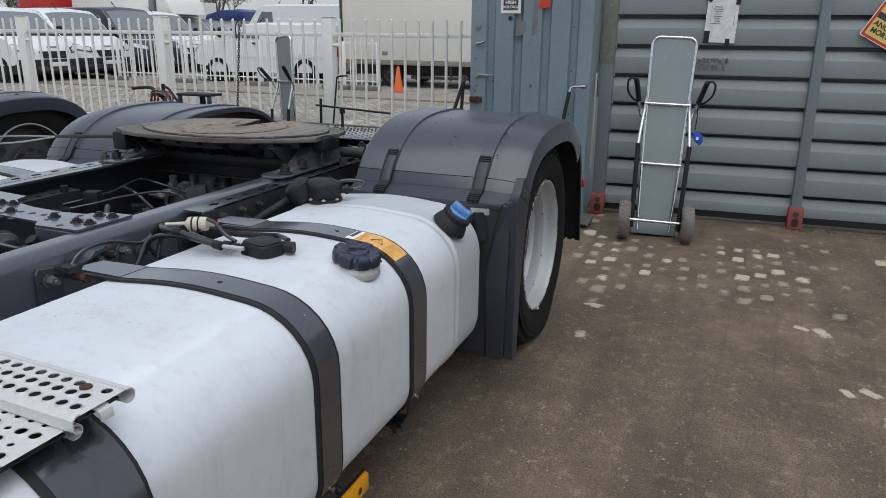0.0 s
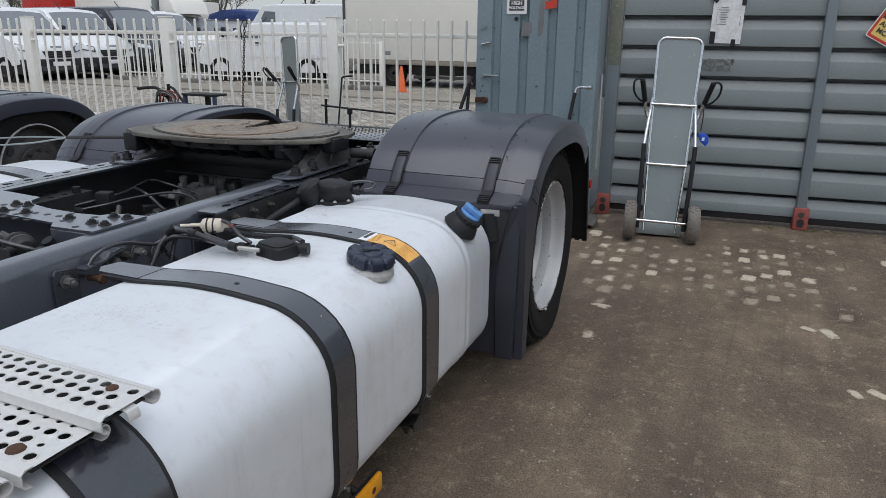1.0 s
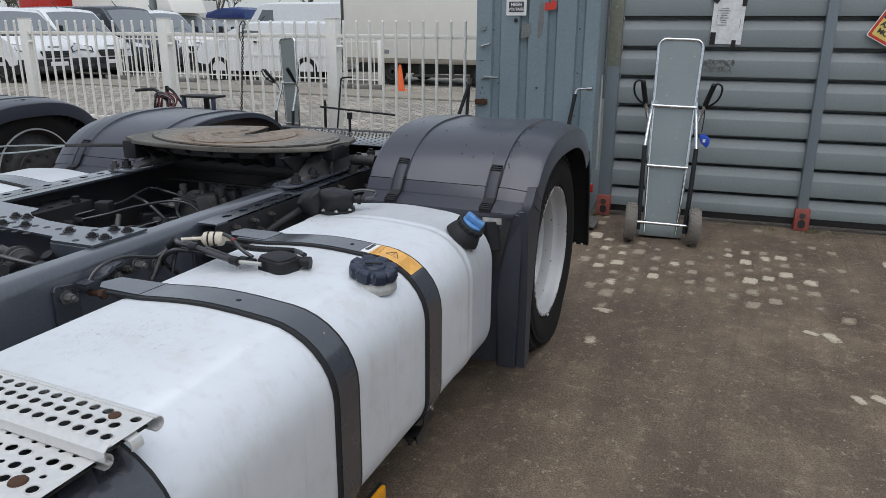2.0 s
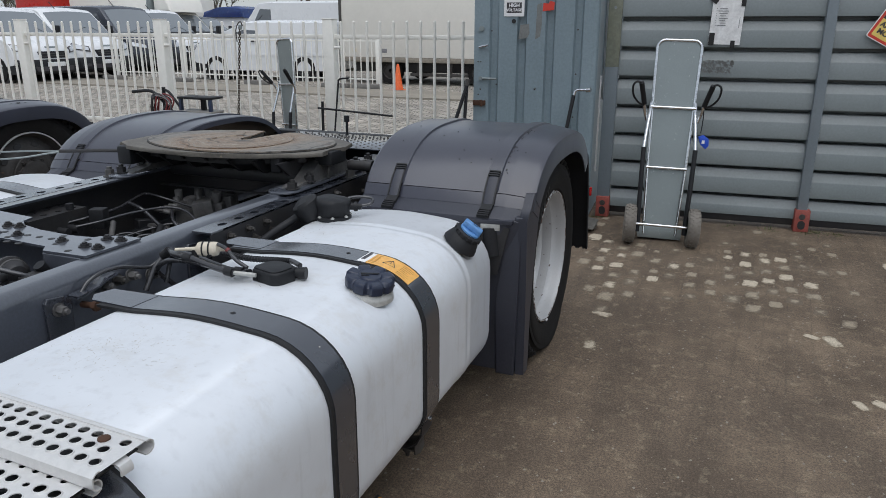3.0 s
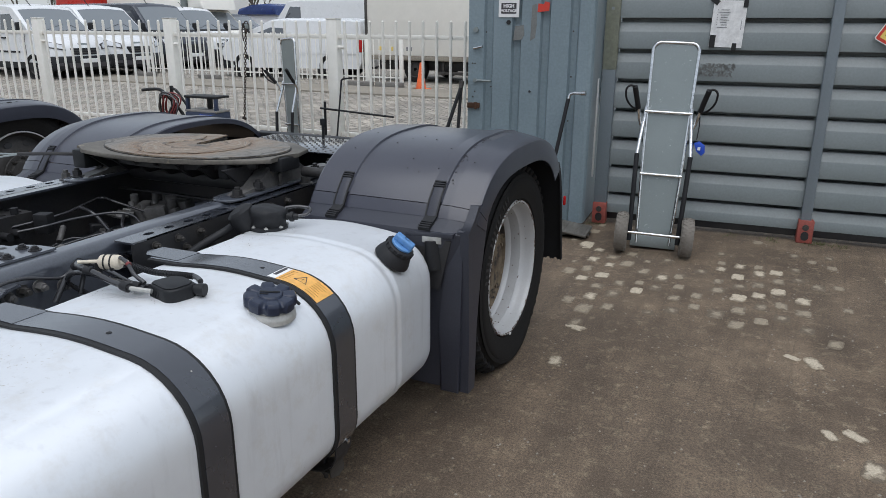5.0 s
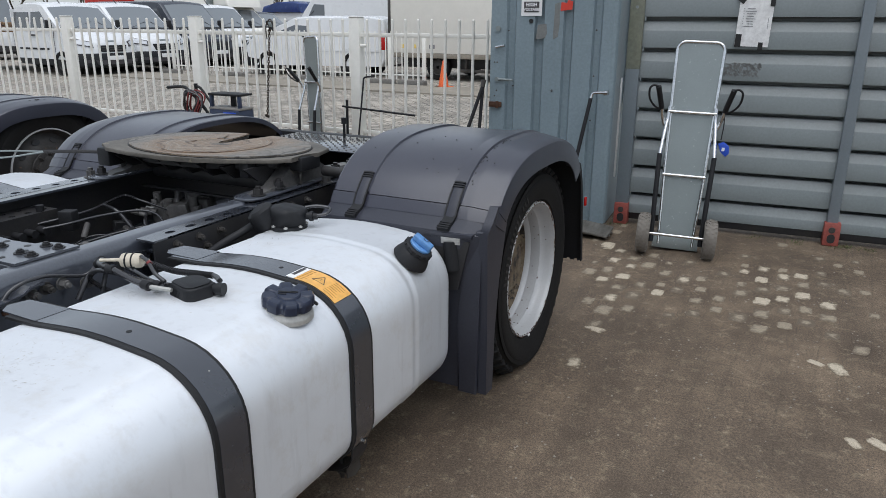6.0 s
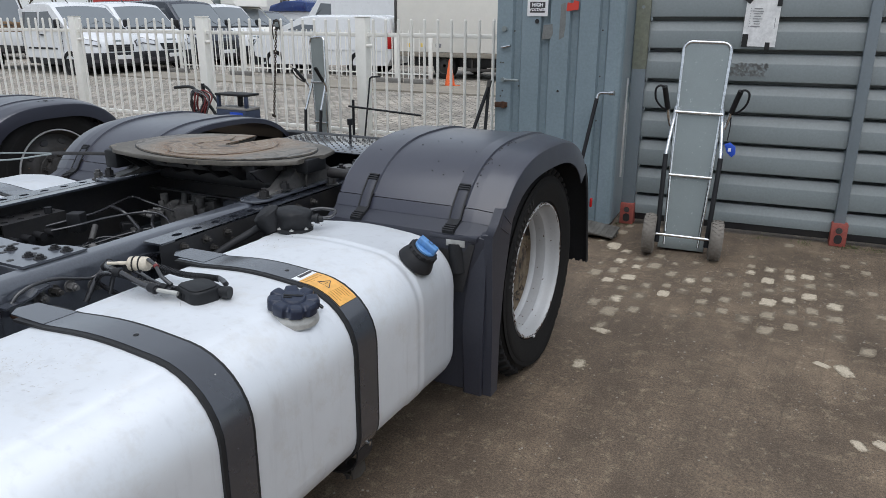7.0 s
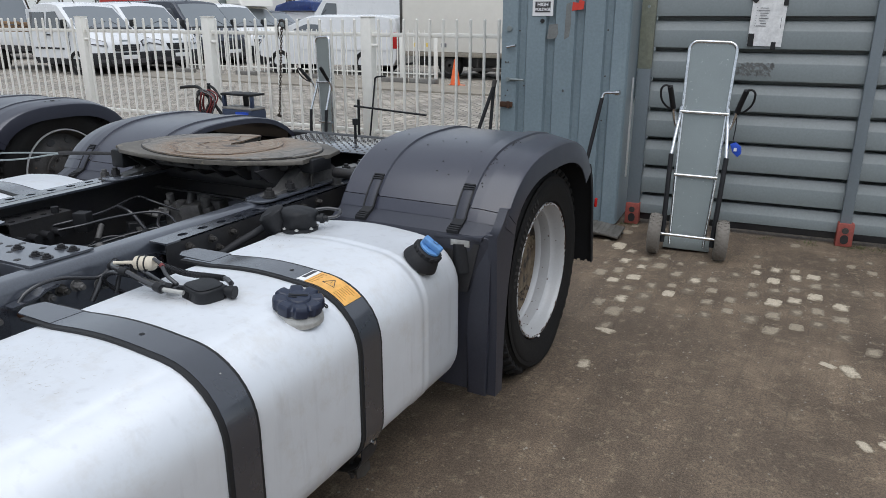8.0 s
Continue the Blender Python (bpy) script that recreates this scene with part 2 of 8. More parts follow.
def plate_material():
    """Worn coupling plate: rubbed in arcs round the pin, rust-brown, black grease and pale bare streaks."""
    m, nt, ns, ln, b = nodes_of("worn_coupling_plate")
    co = ns.new("ShaderNodeTexCoord")
    mp = ns.new("ShaderNodeMapping")
    mp.inputs["Location"].default_value = (1.12, -1.895, -0.974)
    ln.new(co.outputs["Object"], mp.inputs["Vector"])
    wob = ns.new("ShaderNodeTexNoise")
    wob.inputs["Scale"].default_value, wob.inputs["Detail"].default_value = 5.0, 5.0
    ln.new(mp.outputs["Vector"], wob.inputs["Vector"])
    dist = ns.new("ShaderNodeVectorMath")
    dist.operation = "LENGTH"
    ln.new(mp.outputs["Vector"], dist.inputs[0])
    mix = ns.new("ShaderNodeMath")
    mix.operation = "MULTIPLY_ADD"
    mix.inputs[1].default_value = 0.22
    ln.new(wob.outputs["Fac"], mix.inputs[0])
    ln.new(dist.outputs["Value"], mix.inputs[2])
    arc = ns.new("ShaderNodeTexNoise")
    arc.noise_dimensions = "1D"
    arc.inputs["Scale"].default_value, arc.inputs["Detail"].default_value, arc.inputs["Roughness"].default_value = 24.0, 4.0, 0.62
    ln.new(mix.outputs["Value"], arc.inputs["W"])
    n1 = noise_tex(nt, 6, 8, 0.72, (0.8, 2.2, 1.0))
    n2 = noise_tex(nt, 55, 8, 0.7, (1.0, 2.0, 1.0))
    c = ramp(nt, arc.outputs["Fac"], [(0.28, (0.030, 0.022, 0.018)), (0.40, (0.155, 0.100, 0.062)), (0.48, (0.30, 0.245, 0.185)), (0.55, (0.20, 0.115, 0.062)), (0.63, (0.36, 0.315, 0.25)), (0.74, (0.060, 0.045, 0.036))]).outputs["Color"]
    far = ns.new("ShaderNodeMapRange")
    far.inputs["From Min"].default_value, far.inputs["From Max"].default_value = 0.38, 0.46
    ln.new(mix.outputs["Value"], far.inputs["Value"])
    outer = ramp(nt, arc.outputs["Fac"], [(0.30, (0.055, 0.048, 0.042)), (0.44, (0.185, 0.168, 0.145)), (0.58, (0.235, 0.215, 0.185)), (0.70, (0.075, 0.066, 0.058))]).outputs["Color"]
    c = mixc(nt, far.outputs["Result"], c, outer)
    rust = ramp(nt, n1, [(0.54, (0, 0, 0)), (0.64, (0.55, 0.55, 0.55))]).outputs["Color"]
    c = mixc(nt, rust, c, (0.215, 0.125, 0.070))
    grease = ramp(nt, n1, [(0.36, (0.9, 0.9, 0.9)), (0.46, (0, 0, 0))]).outputs["Color"]
    c = mixc(nt, grease, c, (0.026, 0.021, 0.019))
    g = ramp(nt, n2, [(0.35, (0.72, 0.72, 0.72)), (0.7, (1.2, 1.2, 1.2))]).outputs["Color"]
    ln.new(mixc(nt, 1.0, c, g, "MULTIPLY"), b.inputs["Base Color"])
    b.inputs["Metallic"].default_value = 0.15
    r = ns.new("ShaderNodeMapRange")
    r.inputs["To Min"].default_value, r.inputs["To Max"].default_value = 0.32, 0.66
    ln.new(n1, r.inputs["Value"])
    ln.new(r.outputs["Result"], b.inputs["Roughness"])
    bp = ns.new("ShaderNodeBump")
    bp.inputs["Strength"].default_value, bp.inputs["Distance"].default_value = 0.4, 0.003
    ln.new(arc.outputs["Fac"], bp.inputs["Height"])
    ln.new(bp.outputs["Normal"], b.inputs["Normal"])
    return m


M["plate"] = plate_material()


def yard_material():
    """Trodden grit and dirt packed over the paving: brown-grey, damp patches, pale grit."""
    m, nt, ns, ln, b = nodes_of("yard_dirt")
    n0 = noise_tex(nt, 0.55, 4, 0.55)
    n1 = noise_tex(nt, 2.6, 8, 0.62)
    n2 = noise_tex(nt, 16, 8, 0.7)
    n3 = noise_tex(nt, 120, 4, 0.7)
    c = ramp(nt, n1, [(0.28, (0.070, 0.051, 0.037)), (0.50, (0.128, 0.096, 0.070)), (0.72, (0.220, 0.168, 0.122))]).outputs["Color"]
    c = mixc(nt, ramp(nt, n0, [(0.38, (0, 0, 0)), (0.65, (0.8, 0.8, 0.8))]).outputs["Color"], c, (0.114, 0.087, 0.066))
    c = mixc(nt, ramp(nt, n2, [(0.54, (0, 0, 0)), (0.72, (0.85, 0.85, 0.85))]).outputs["Color"], c, (0.27, 0.225, 0.165))
    # wheel tracks dragged through the dirt, and the joints of the bond showing faintly
    drag = noise_tex(nt, 5.0, 6, 0.6, (1.0, 0.16, 1.0))
    c = mixc(nt, 1.0, c, ramp(nt, drag, [(0.34, (0.80, 0.79, 0.78)), (0.66, (1.18, 1.17, 1.15))]).outputs["Color"], "MULTIPLY")
    co = ns.new("ShaderNodeTexCoord")
    mp = ns.new("ShaderNodeMapping")
    mp.inputs["Rotation"].default_value = (0, 0, radians(93))
    ln.new(co.outputs["Object"], mp.inputs["Vector"])
    bond = ns.new("ShaderNodeTexBrick")
    bond.inputs["Scale"].default_value = 1.0
    bond.inputs["Brick Width"].default_value, bond.inputs["Row Height"].default_value = 0.20, 0.112
    bond.inputs["Mortar Size"].default_value, bond.inputs["Mortar Smooth"].default_value = 0.010, 1.0
    ln.new(mp.outputs["Vector"], bond.inputs["Vector"])
    show = ns.new("ShaderNodeMath")
    show.operation = "MULTIPLY"
    ln.new(bond.outputs["Fac"], show.inputs[0])
    ln.new(ramp(nt, noise_tex(nt, 1.3, 5, 0.6), [(0.44, (0, 0, 0)), (0.64, (0.42, 0.42, 0.42))]).outputs["Color"], show.inputs[1])
    c = mixc(nt, show.outputs["Value"], c, (0.075, 0.058, 0.042))
    n4 = noise_tex(nt, 420, 2, 0.5)
    c = mixc(nt, 1.0, c, ramp(nt, n4, [(0.32, (0.55, 0.55, 0.55)), (0.68, (1.5, 1.48, 1.42))]).outputs["Color"], "MULTIPLY")
    g = ramp(nt, n3, [(0.28, (0.42, 0.42, 0.42)), (0.72, (1.60, 1.57, 1.52))]).outputs["Color"]
    ln.new(mixc(nt, 1.0, c, g, "MULTIPLY"), b.inputs["Base Color"])
    r = ns.new("ShaderNodeMapRange")
    r.inputs["To Min"].default_value, r.inputs["To Max"].default_value = 0.98, 0.55
    ln.new(n0, r.inputs["Value"])
    ln.new(r.outputs["Result"], b.inputs["Roughness"])
    add = ns.new("ShaderNodeMath")
    add.operation = "MULTIPLY_ADD"
    add.inputs[1].default_value = 0.35
    ln.new(n3, add.inputs[0])
    ln.new(n2, add.inputs[2])
    bp = ns.new("ShaderNodeBump")
    bp.inputs["Strength"].default_value, bp.inputs["Distance"].default_value = 0.55, 0.012
    ln.new(add.outputs["Value"], bp.inputs["Height"])
    ln.new(bp.outputs["Normal"], b.inputs["Normal"])
    return m


def brick_paving_material():
    """Concrete block paving beyond the fence."""
    m, nt, ns, ln, b = nodes_of("block_paving")
    co = ns.new("ShaderNodeTexCoord")
    mp = ns.new("ShaderNodeMapping")
    mp.inputs["Rotation"].default_value = (0, 0, radians(-4))
    ln.new(co.outputs["Object"], mp.inputs["Vector"])
    bt = ns.new("ShaderNodeTexBrick")
    bt.inputs["Scale"].default_value = 1.0
    bt.inputs["Brick Width"].default_value = 0.21
    bt.inputs["Row Height"].default_value = 0.14
    bt.inputs["Mortar Size"].default_value = 0.012
    bt.inputs["Mortar Smooth"].default_value = 0.4
    bt.inputs["Color1"].default_value = (0.27, 0.245, 0.21, 1)
    bt.inputs["Color2"].default_value = (0.44, 0.405, 0.355, 1)
    bt.inputs["Mortar"].default_value = (0.045, 0.040, 0.033, 1)
    ln.new(mp.outputs["Vector"], bt.inputs["Vector"])
    n = noise_tex(nt, 0.9, 6, 0.6)
    f = ramp(nt, n, [(0.35, (0.75, 0.75, 0.75)), (0.7, (1.25, 1.22, 1.18))]).outputs["Color"]
    ln.new(mixc(nt, 1.0, bt.outputs["Color"], f, "MULTIPLY"), b.inputs["Base Color"])
    b.inputs["Roughness"].default_value = 0.8
    bp = ns.new("ShaderNodeBump")
    bp.inputs["Strength"].default_value, bp.inputs["Distance"].default_value = 0.7, 0.01
    iv = ns.new("ShaderNodeMath")
    iv.operation = "SUBTRACT"
    iv.inputs[0].default_value = 1.0
    ln.new(bt.outputs["Fac"], iv.inputs[1])
    ln.new(iv.outputs["Value"], bp.inputs["Height"])
    ln.new(bp.outputs["Normal"], b.inputs["Normal"])
    return m


M["yard"] = yard_material()
M["paving"] = brick_paving_material()
M["strip"] = surface("pale_kerb_strip", (0.30, 0.27, 0.22), (0.24, 0.215, 0.18), rough=0.85, big=1.2, fine=20, bump=0.2)


def stone_material(name, pale, mid, cover):
    """A paving stone rubbed bare in the middle, with packed dirt closing in raggedly from its joints."""
    m, nt, ns, ln, b = nodes_of(name)
    co = ns.new("ShaderNodeTexCoord")
    mp = ns.new("ShaderNodeMapping")
    mp.inputs["Scale"].default_value = (1 / 0.050, 1 / 0.086, 0.0)
    ln.new(co.outputs["Object"], mp.inputs["Vector"])
    ab = ns.new("ShaderNodeVectorMath")
    ab.operation = "ABSOLUTE"
    ln.new(mp.outputs["Vector"], ab.inputs[0])
    sp = ns.new("ShaderNodeSeparateXYZ")
    ln.new(ab.outputs["Vector"], sp.inputs["Vector"])
    ln_ = ns.new("ShaderNodeMath")
    ln_.operation = "SMOOTH_MAX"
    ln_.inputs[2].default_value = 0.5
    ln.new(sp.outputs["X"], ln_.inputs[0])
    ln.new(sp.outputs["Y"], ln_.inputs[1])
    info = ns.new("ShaderNodeObjectInfo")
    nz = ns.new("ShaderNodeTexNoise")
    nz.noise_dimensions = "4D"
    nz.inputs["Scale"].default_value, nz.inputs["Detail"].default_value, nz.inputs["Roughness"].default_value = 26, 7, 0.65
    ln.new(co.outputs["Object"], nz.inputs["Vector"])
    w = ns.new("ShaderNodeMath")
    w.operation = "MULTIPLY"
    w.inputs[1].default_value = 40
    ln.new(info.outputs["Random"], w.inputs[0])
    ln.new(w.outputs["Value"], nz.inputs["W"])
    add = ns.new("ShaderNodeMath")
    add.operation = "MULTIPLY_ADD"
    add.inputs[1].default_value = 1.9
    ln.new(nz.outputs["Fac"], add.inputs[0])
    ln.new(ln_.outputs["Value"], add.inputs[2])
    add2 = ns.new("ShaderNodeMath")
    add2.operation = "MULTIPLY_ADD"
    add2.inputs[1].default_value = 0.55
    ln.new(info.outputs["Random"], add2.inputs[0])
    ln.new(add.outputs["Value"], add2.inputs[2])
    dirt = (0.136, 0.107, 0.078)
    rg = ns.new("ShaderNodeMapRange")
    rg.inputs["From Min"].default_value, rg.inputs["From Max"].default_value = cover, cover + 0.42
    ln.new(add2.outputs["Value"], rg.inputs["Value"])
    c = ramp(nt, rg.outputs["Result"], [(0.0, pale), (0.45, mid), (1.0, dirt)]).outputs["Color"]
    g = ramp(nt, noise_tex(nt, 160, 4, 0.7), [(0.28, (0.6, 0.6, 0.6)), (0.72, (1.4, 1.38, 1.34))]).outputs["Color"]
    ln.new(mixc(nt, 1.0, c, g, "MULTIPLY"), b.inputs["Base Color"])
    b.inputs["Roughness"].default_value = 0.85
    bp = ns.new("ShaderNodeBump")
    bp.inputs["Strength"].default_value, bp.inputs["Distance"].default_value = 0.4, 0.004
    ln.new(nz.outputs["Fac"], bp.inputs["Height"])
    ln.new(bp.outputs["Normal"], b.inputs["Normal"])
    return m


M["stone"] = stone_material("worn_paving_stone", (0.47, 0.41, 0.32), (0.30, 0.255, 0.192), 1.74)
M["stone_dirty"] = stone_material("dirt_covered_paving_stone", (0.29, 0.245, 0.183), (0.20, 0.165, 0.122), 1.62)
M["rim_dark"] = surface("dirty_grey_rim", (0.065, 0.062, 0.060), (0.045, 0.041, 0.038), rough=0.6, metal=0.3, big=10, fine=60, spots=(0.16, 0.10, 0.06), spot_amount=0.63)
M["tyre_mark"] = surface("embossed_rubber", (0.034, 0.032, 0.031), rough=0.7, fine=60)
M["fender_low"] = surface("lower_wing_plastic", (0.040, 0.042, 0.056), (0.032, 0.034, 0.046), spec=0.5, rough=0.40, big=2.5, fine=200, bump=0.2, bump_size=0.001)
M["plate_edge"] = surface("plate_edge_cast", (0.165, 0.150, 0.128), (0.105, 0.097, 0.085), rough=0.6, metal=0.2, big=7, fine=60, bump=0.25, spots=(0.22, 0.19, 0.14), spot_amount=0.63, spot_scale=18)
M["cart_grey"] = surface("grey_tray", (0.30, 0.29, 0.27), (0.24, 0.23, 0.22), rough=0.5, fine=40)
M["chain"] = surface("dark_chain_steel", (0.05, 0.042, 0.036), (0.09, 0.06, 0.04), rough=0.6, metal=0.5, fine=80)
M["print_grey"] = plain("grey_print", (0.22, 0.22, 0.23), 0.6)
M["mat"] = surface("weathered_steel_mat", (0.17, 0.165, 0.15), (0.10, 0.095, 0.085), rough=0.6, metal=0.3, big=9, fine=90, bump=0.3, spots=(0.07, 0.05, 0.035), spot_amount=0.6)
M["scratch"] = surface("brown_scratch", (0.52, 0.49, 0.44), (0.64, 0.62, 0.58), rough=0.7, big=40, fine=90, bump=0)
M["fine_print"] = plain("brown_fine_print", (0.40, 0.20, 0.04), 0.5)
# ---- mesh helpers ----
def finish(ob, smooth=True, angle=38):
    me = ob.data
    if smooth:
        me.polygons.foreach_set("use_smooth", [True] * len(me.polygons))
        me.set_sharp_from_angle(angle=radians(angle))
    me.update()
    return ob


def part(name, bm, material, parent=None, label="", smooth=True):
    """Links a bmesh as one mesh object under a thing or a part."""
    me = bpy.data.meshes.new(name)
    bmesh.ops.recalc_face_normals(bm, faces=bm.faces)
    bm.to_mesh(me)
    bm.free()
    me.materials.append(material)
    ob = new(name, me)
    if parent is not None:
        ob.parent = parent
    finish(ob, smooth)
    return tagged(ob, label)


def again(name, ob, m, parent=None):
    """Another object on the same mesh, at the pose m."""
    o = new(name, ob.data)
    o.matrix_basis = m
    o.parent = parent
    return o


def thing(name, label, category, group="", kind="", at=(0, 0, 0)):
    ob = new(name)
    ob.location = at
    ob.empty_display_size = 0.1
    return tagged(ob, label, category, group, kind)


def box(bm, x0, x1, y0, y1, z0, z1, bev=0.0, seg=2):
    vs = [bm.verts.new((x, y, z)) for z in (z0, z1) for y in (y0, y1) for x in (x0, x1)]
    fs = [bm.faces.new([vs[k] for k in q]) for q in ((0, 2, 3, 1), (4, 5, 7, 6), (0, 1, 5, 4), (2, 6, 7, 3), (0, 4, 6, 2), (1, 3, 7, 5))]
    if bev:
        es = list({e for f in fs for e in f.edges})
        bmesh.ops.bevel(bm, geom=es, offset=bev, segments=seg, affect="EDGES", profile=0.5)
    return bm


def obox(bm, m, sx, sy, sz, bev=0.0, seg=2):
    """A box of that size centred on the pose m."""
    b2 = bmesh.new()
    box(b2, -sx / 2, sx / 2, -sy / 2, sy / 2, -sz / 2, sz / 2, bev, seg)
    join(bm, b2, m)
    return bm


def join(bm, other, m=None):
    if m is not None:
        bmesh.ops.transform(other, matrix=m, verts=other.verts)
    tmp = bpy.data.meshes.new("tmp")
    other.to_mesh(tmp)
    other.free()
    bm.from_mesh(tmp)
    bpy.data.meshes.remove(tmp)
    return bm


def ring_basis(d):
    d = Vector(d).normalized()
    u = d.cross(Vector((0, 0, 1)) if abs(d.z) < 0.9 else Vector((1, 0, 0))).normalized()
    return u, d.cross(u).normalized()


def cyl(bm, p0, p1, r0, r1=None, seg=16, caps=True):
    p0, p1 = Vector(p0), Vector(p1)
    r1 = r0 if r1 is None else r1
    u, v = ring_basis(p1 - p0)
    a = [bm.verts.new(p0 + r0 * (math.cos(2 * math.pi * k / seg) * u + math.sin(2 * math.pi * k / seg) * v)) for k in range(seg)]
    b = [bm.verts.new(p1 + r1 * (math.cos(2 * math.pi * k / seg) * u + math.sin(2 * math.pi * k / seg) * v)) for k in range(seg)]
    for k in range(seg):
        bm.faces.new((a[k], a[(k + 1) % seg], b[(k + 1) % seg], b[k]))
    if caps:
        bm.faces.new(a[::-1])
        bm.faces.new(b)
    return bm


def smooth_path(pts, n=6):
    """A Catmull-Rom line through the points."""
    p = [Vector(q) for q in pts]
    p = [2 * p[0] - p[1]] + p + [2 * p[-1] - p[-2]]
    out = []
    for k in range(1, len(p) - 2):
        for s in range(n):
            t = s / n
            out.append(0.5 * (2 * p[k] + (p[k + 1] - p[k - 1]) * t + (2 * p[k - 1] - 5 * p[k] + 4 * p[k + 1] - p[k + 2]) * t * t
                              + (3 * p[k] - p[k - 1] - 3 * p[k + 1] + p[k + 2]) * t ** 3))
    out.append(p[-2])
    return out


def tube(bm, pts, r, seg=8, n=6, smooth=True):
    line = smooth_path(pts, n) if smooth else [Vector(q) for q in pts]
    rings, u = [], None
    for k, q in enumerate(line):
        d = (line[min(k + 1, len(line) - 1)] - line[max(k - 1, 0)]).normalized()
        if u is None:
            u = ring_basis(d)[0]
        u = (u - d * u.dot(d)).normalized()
        v = d.cross(u)
        rings.append([bm.verts.new(q + r * (math.cos(2 * math.pi * j / seg) * u + math.sin(2 * math.pi * j / seg) * v)) for j in range(seg)])
    for a, b in zip(rings, rings[1:]):
        for j in range(seg):
            bm.faces.new((a[j], a[(j + 1) % seg], b[(j + 1) % seg], b[j]))
    bm.faces.new(rings[0][::-1])
    bm.faces.new(rings[-1])
    return bm


def lathe(bm, profile, seg=48, m=None, closed=False):
    """Turns (radius, height) pairs round the local z axis."""
    b2 = bmesh.new()
    rings = [[b2.verts.new((r * math.cos(2 * math.pi * j / seg), r * math.sin(2 * math.pi * j / seg), h)) for j in range(seg)] for r, h in profile]
    pairs = list(zip(rings, rings[1:])) + ([(rings[-1], rings[0])] if closed else [])
    for a, b in pairs:
        for j in range(seg):
            b2.faces.new((a[j], a[(j + 1) % seg], b[(j + 1) % seg], b[j]))
    if not closed:
        for ring, (r, h) in ((rings[0], profile[0]), (rings[-1], profile[-1])):
            if r < 0.4 * max(p[0] for p in profile):
                b2.faces.new(ring)
    return join(bm, b2, m)


def prism(bm, poly, axis, a0, a1, bev=0.0, seg=2):
    """A polygon of 2D points drawn out along an axis: x takes (y, z), y takes (x, z), z takes (x, y)."""
    def at(p, a):
        return {"x": (a, p[0], p[1]), "y": (p[0], a, p[1]), "z": (p[0], p[1], a)}[axis]
    lo = [bm.verts.new(at(p, a0)) for p in poly]
    hi = [bm.verts.new(at(p, a1)) for p in poly]
    fs = [bm.faces.new(lo[::-1]), bm.faces.new(hi)]
    n = len(poly)
    for k in range(n):
        fs.append(bm.faces.new((lo[k], lo[(k + 1) % n], hi[(k + 1) % n], hi[k])))
    if bev:
        es = list(set(fs[0].edges) | set(fs[1].edges))
        bmesh.ops.bevel(bm, geom=es, offset=bev, segments=seg, affect="EDGES", profile=0.5)
    return bm


def round_rect(x0, x1, z0, z1, r, seg=6, radii=None):
    """Corner order: lower left, lower right, upper right, upper left."""
    rr = radii or (r, r, r, r)
    out = []
    for (cx, cz, a0), q in zip(((x0, z0, 180), (x1, z0, 270), (x1, z1, 0), (x0, z1, 90)), rr):
        ox = cx + q if cx == x0 else cx - q
        oz = cz + q if cz == z0 else cz - q
        for k in range(seg + 1):
            a = radians(a0 + 90 * k / seg)
            out.append((ox + q * math.cos(a), oz + q * math.sin(a)))
    return out


def sheet_strip(bm, line, axis, a0, a1, thick, up):
    """A bent sheet: an open 2D line drawn out along an axis, thickened towards up (2D unit normals are worked out)."""
    n = len(line)
    off = []
    for k in range(n):
        p, q = line[max(k - 1, 0)], line[min(k + 1, n - 1)]
        d = Vector((q[0] - p[0], q[1] - p[1])).normalized()
        off.append((line[k][0] - d.y * thick * up, line[k][1] + d.x * thick * up))
    return prism(bm, list(line) + off[::-1], axis, a0, a1)


def hexbolt(bm, m, r=0.014, h=0.012, washer=True):
    b2 = bmesh.new()
    if washer:
        cyl(b2, (0, 0, 0), (0, 0, 0.003), r * 1.45, seg=14)
    cyl(b2, (0, 0, 0.003), (0, 0, h), r, r * 0.97, seg=6)
    cyl(b2, (0, 0, h), (0, 0, h * 1.4), r * 0.55, seg=10)
    return join(bm, b2, m)


FACE_X = pose(0, 0, 0, 0, 90, 0)      # local z turned to +x
FACE_Y = pose(0, 0, 0, 90, 0, 0)      # local z turned to -y
# ---- ground ----
WALL_TURN = math.degrees(math.atan(0.0693))
bm = bmesh.new()
def grid_sheet(bm, x0, x1, y0, y1, z, nx, ny, wave=0.0):
    vs = [[bm.verts.new((x0 + (x1 - x0) * i / nx, y0 + (y1 - y0) * j / ny, 0)) for i in range(nx + 1)] for j in range(ny + 1)]
    for row in vs:
        for v in row:
            v.co.z = z + (wave * (noise.fractal(Vector((v.co.x * 0.9, v.co.y * 0.9, 0.3)), 0.9, 2.1, 4)) if wave else 0)
    for j in range(ny):
        for i in range(nx):
            bm.faces.new((vs[j][i], vs[j][i + 1], vs[j + 1][i + 1], vs[j + 1][i]))

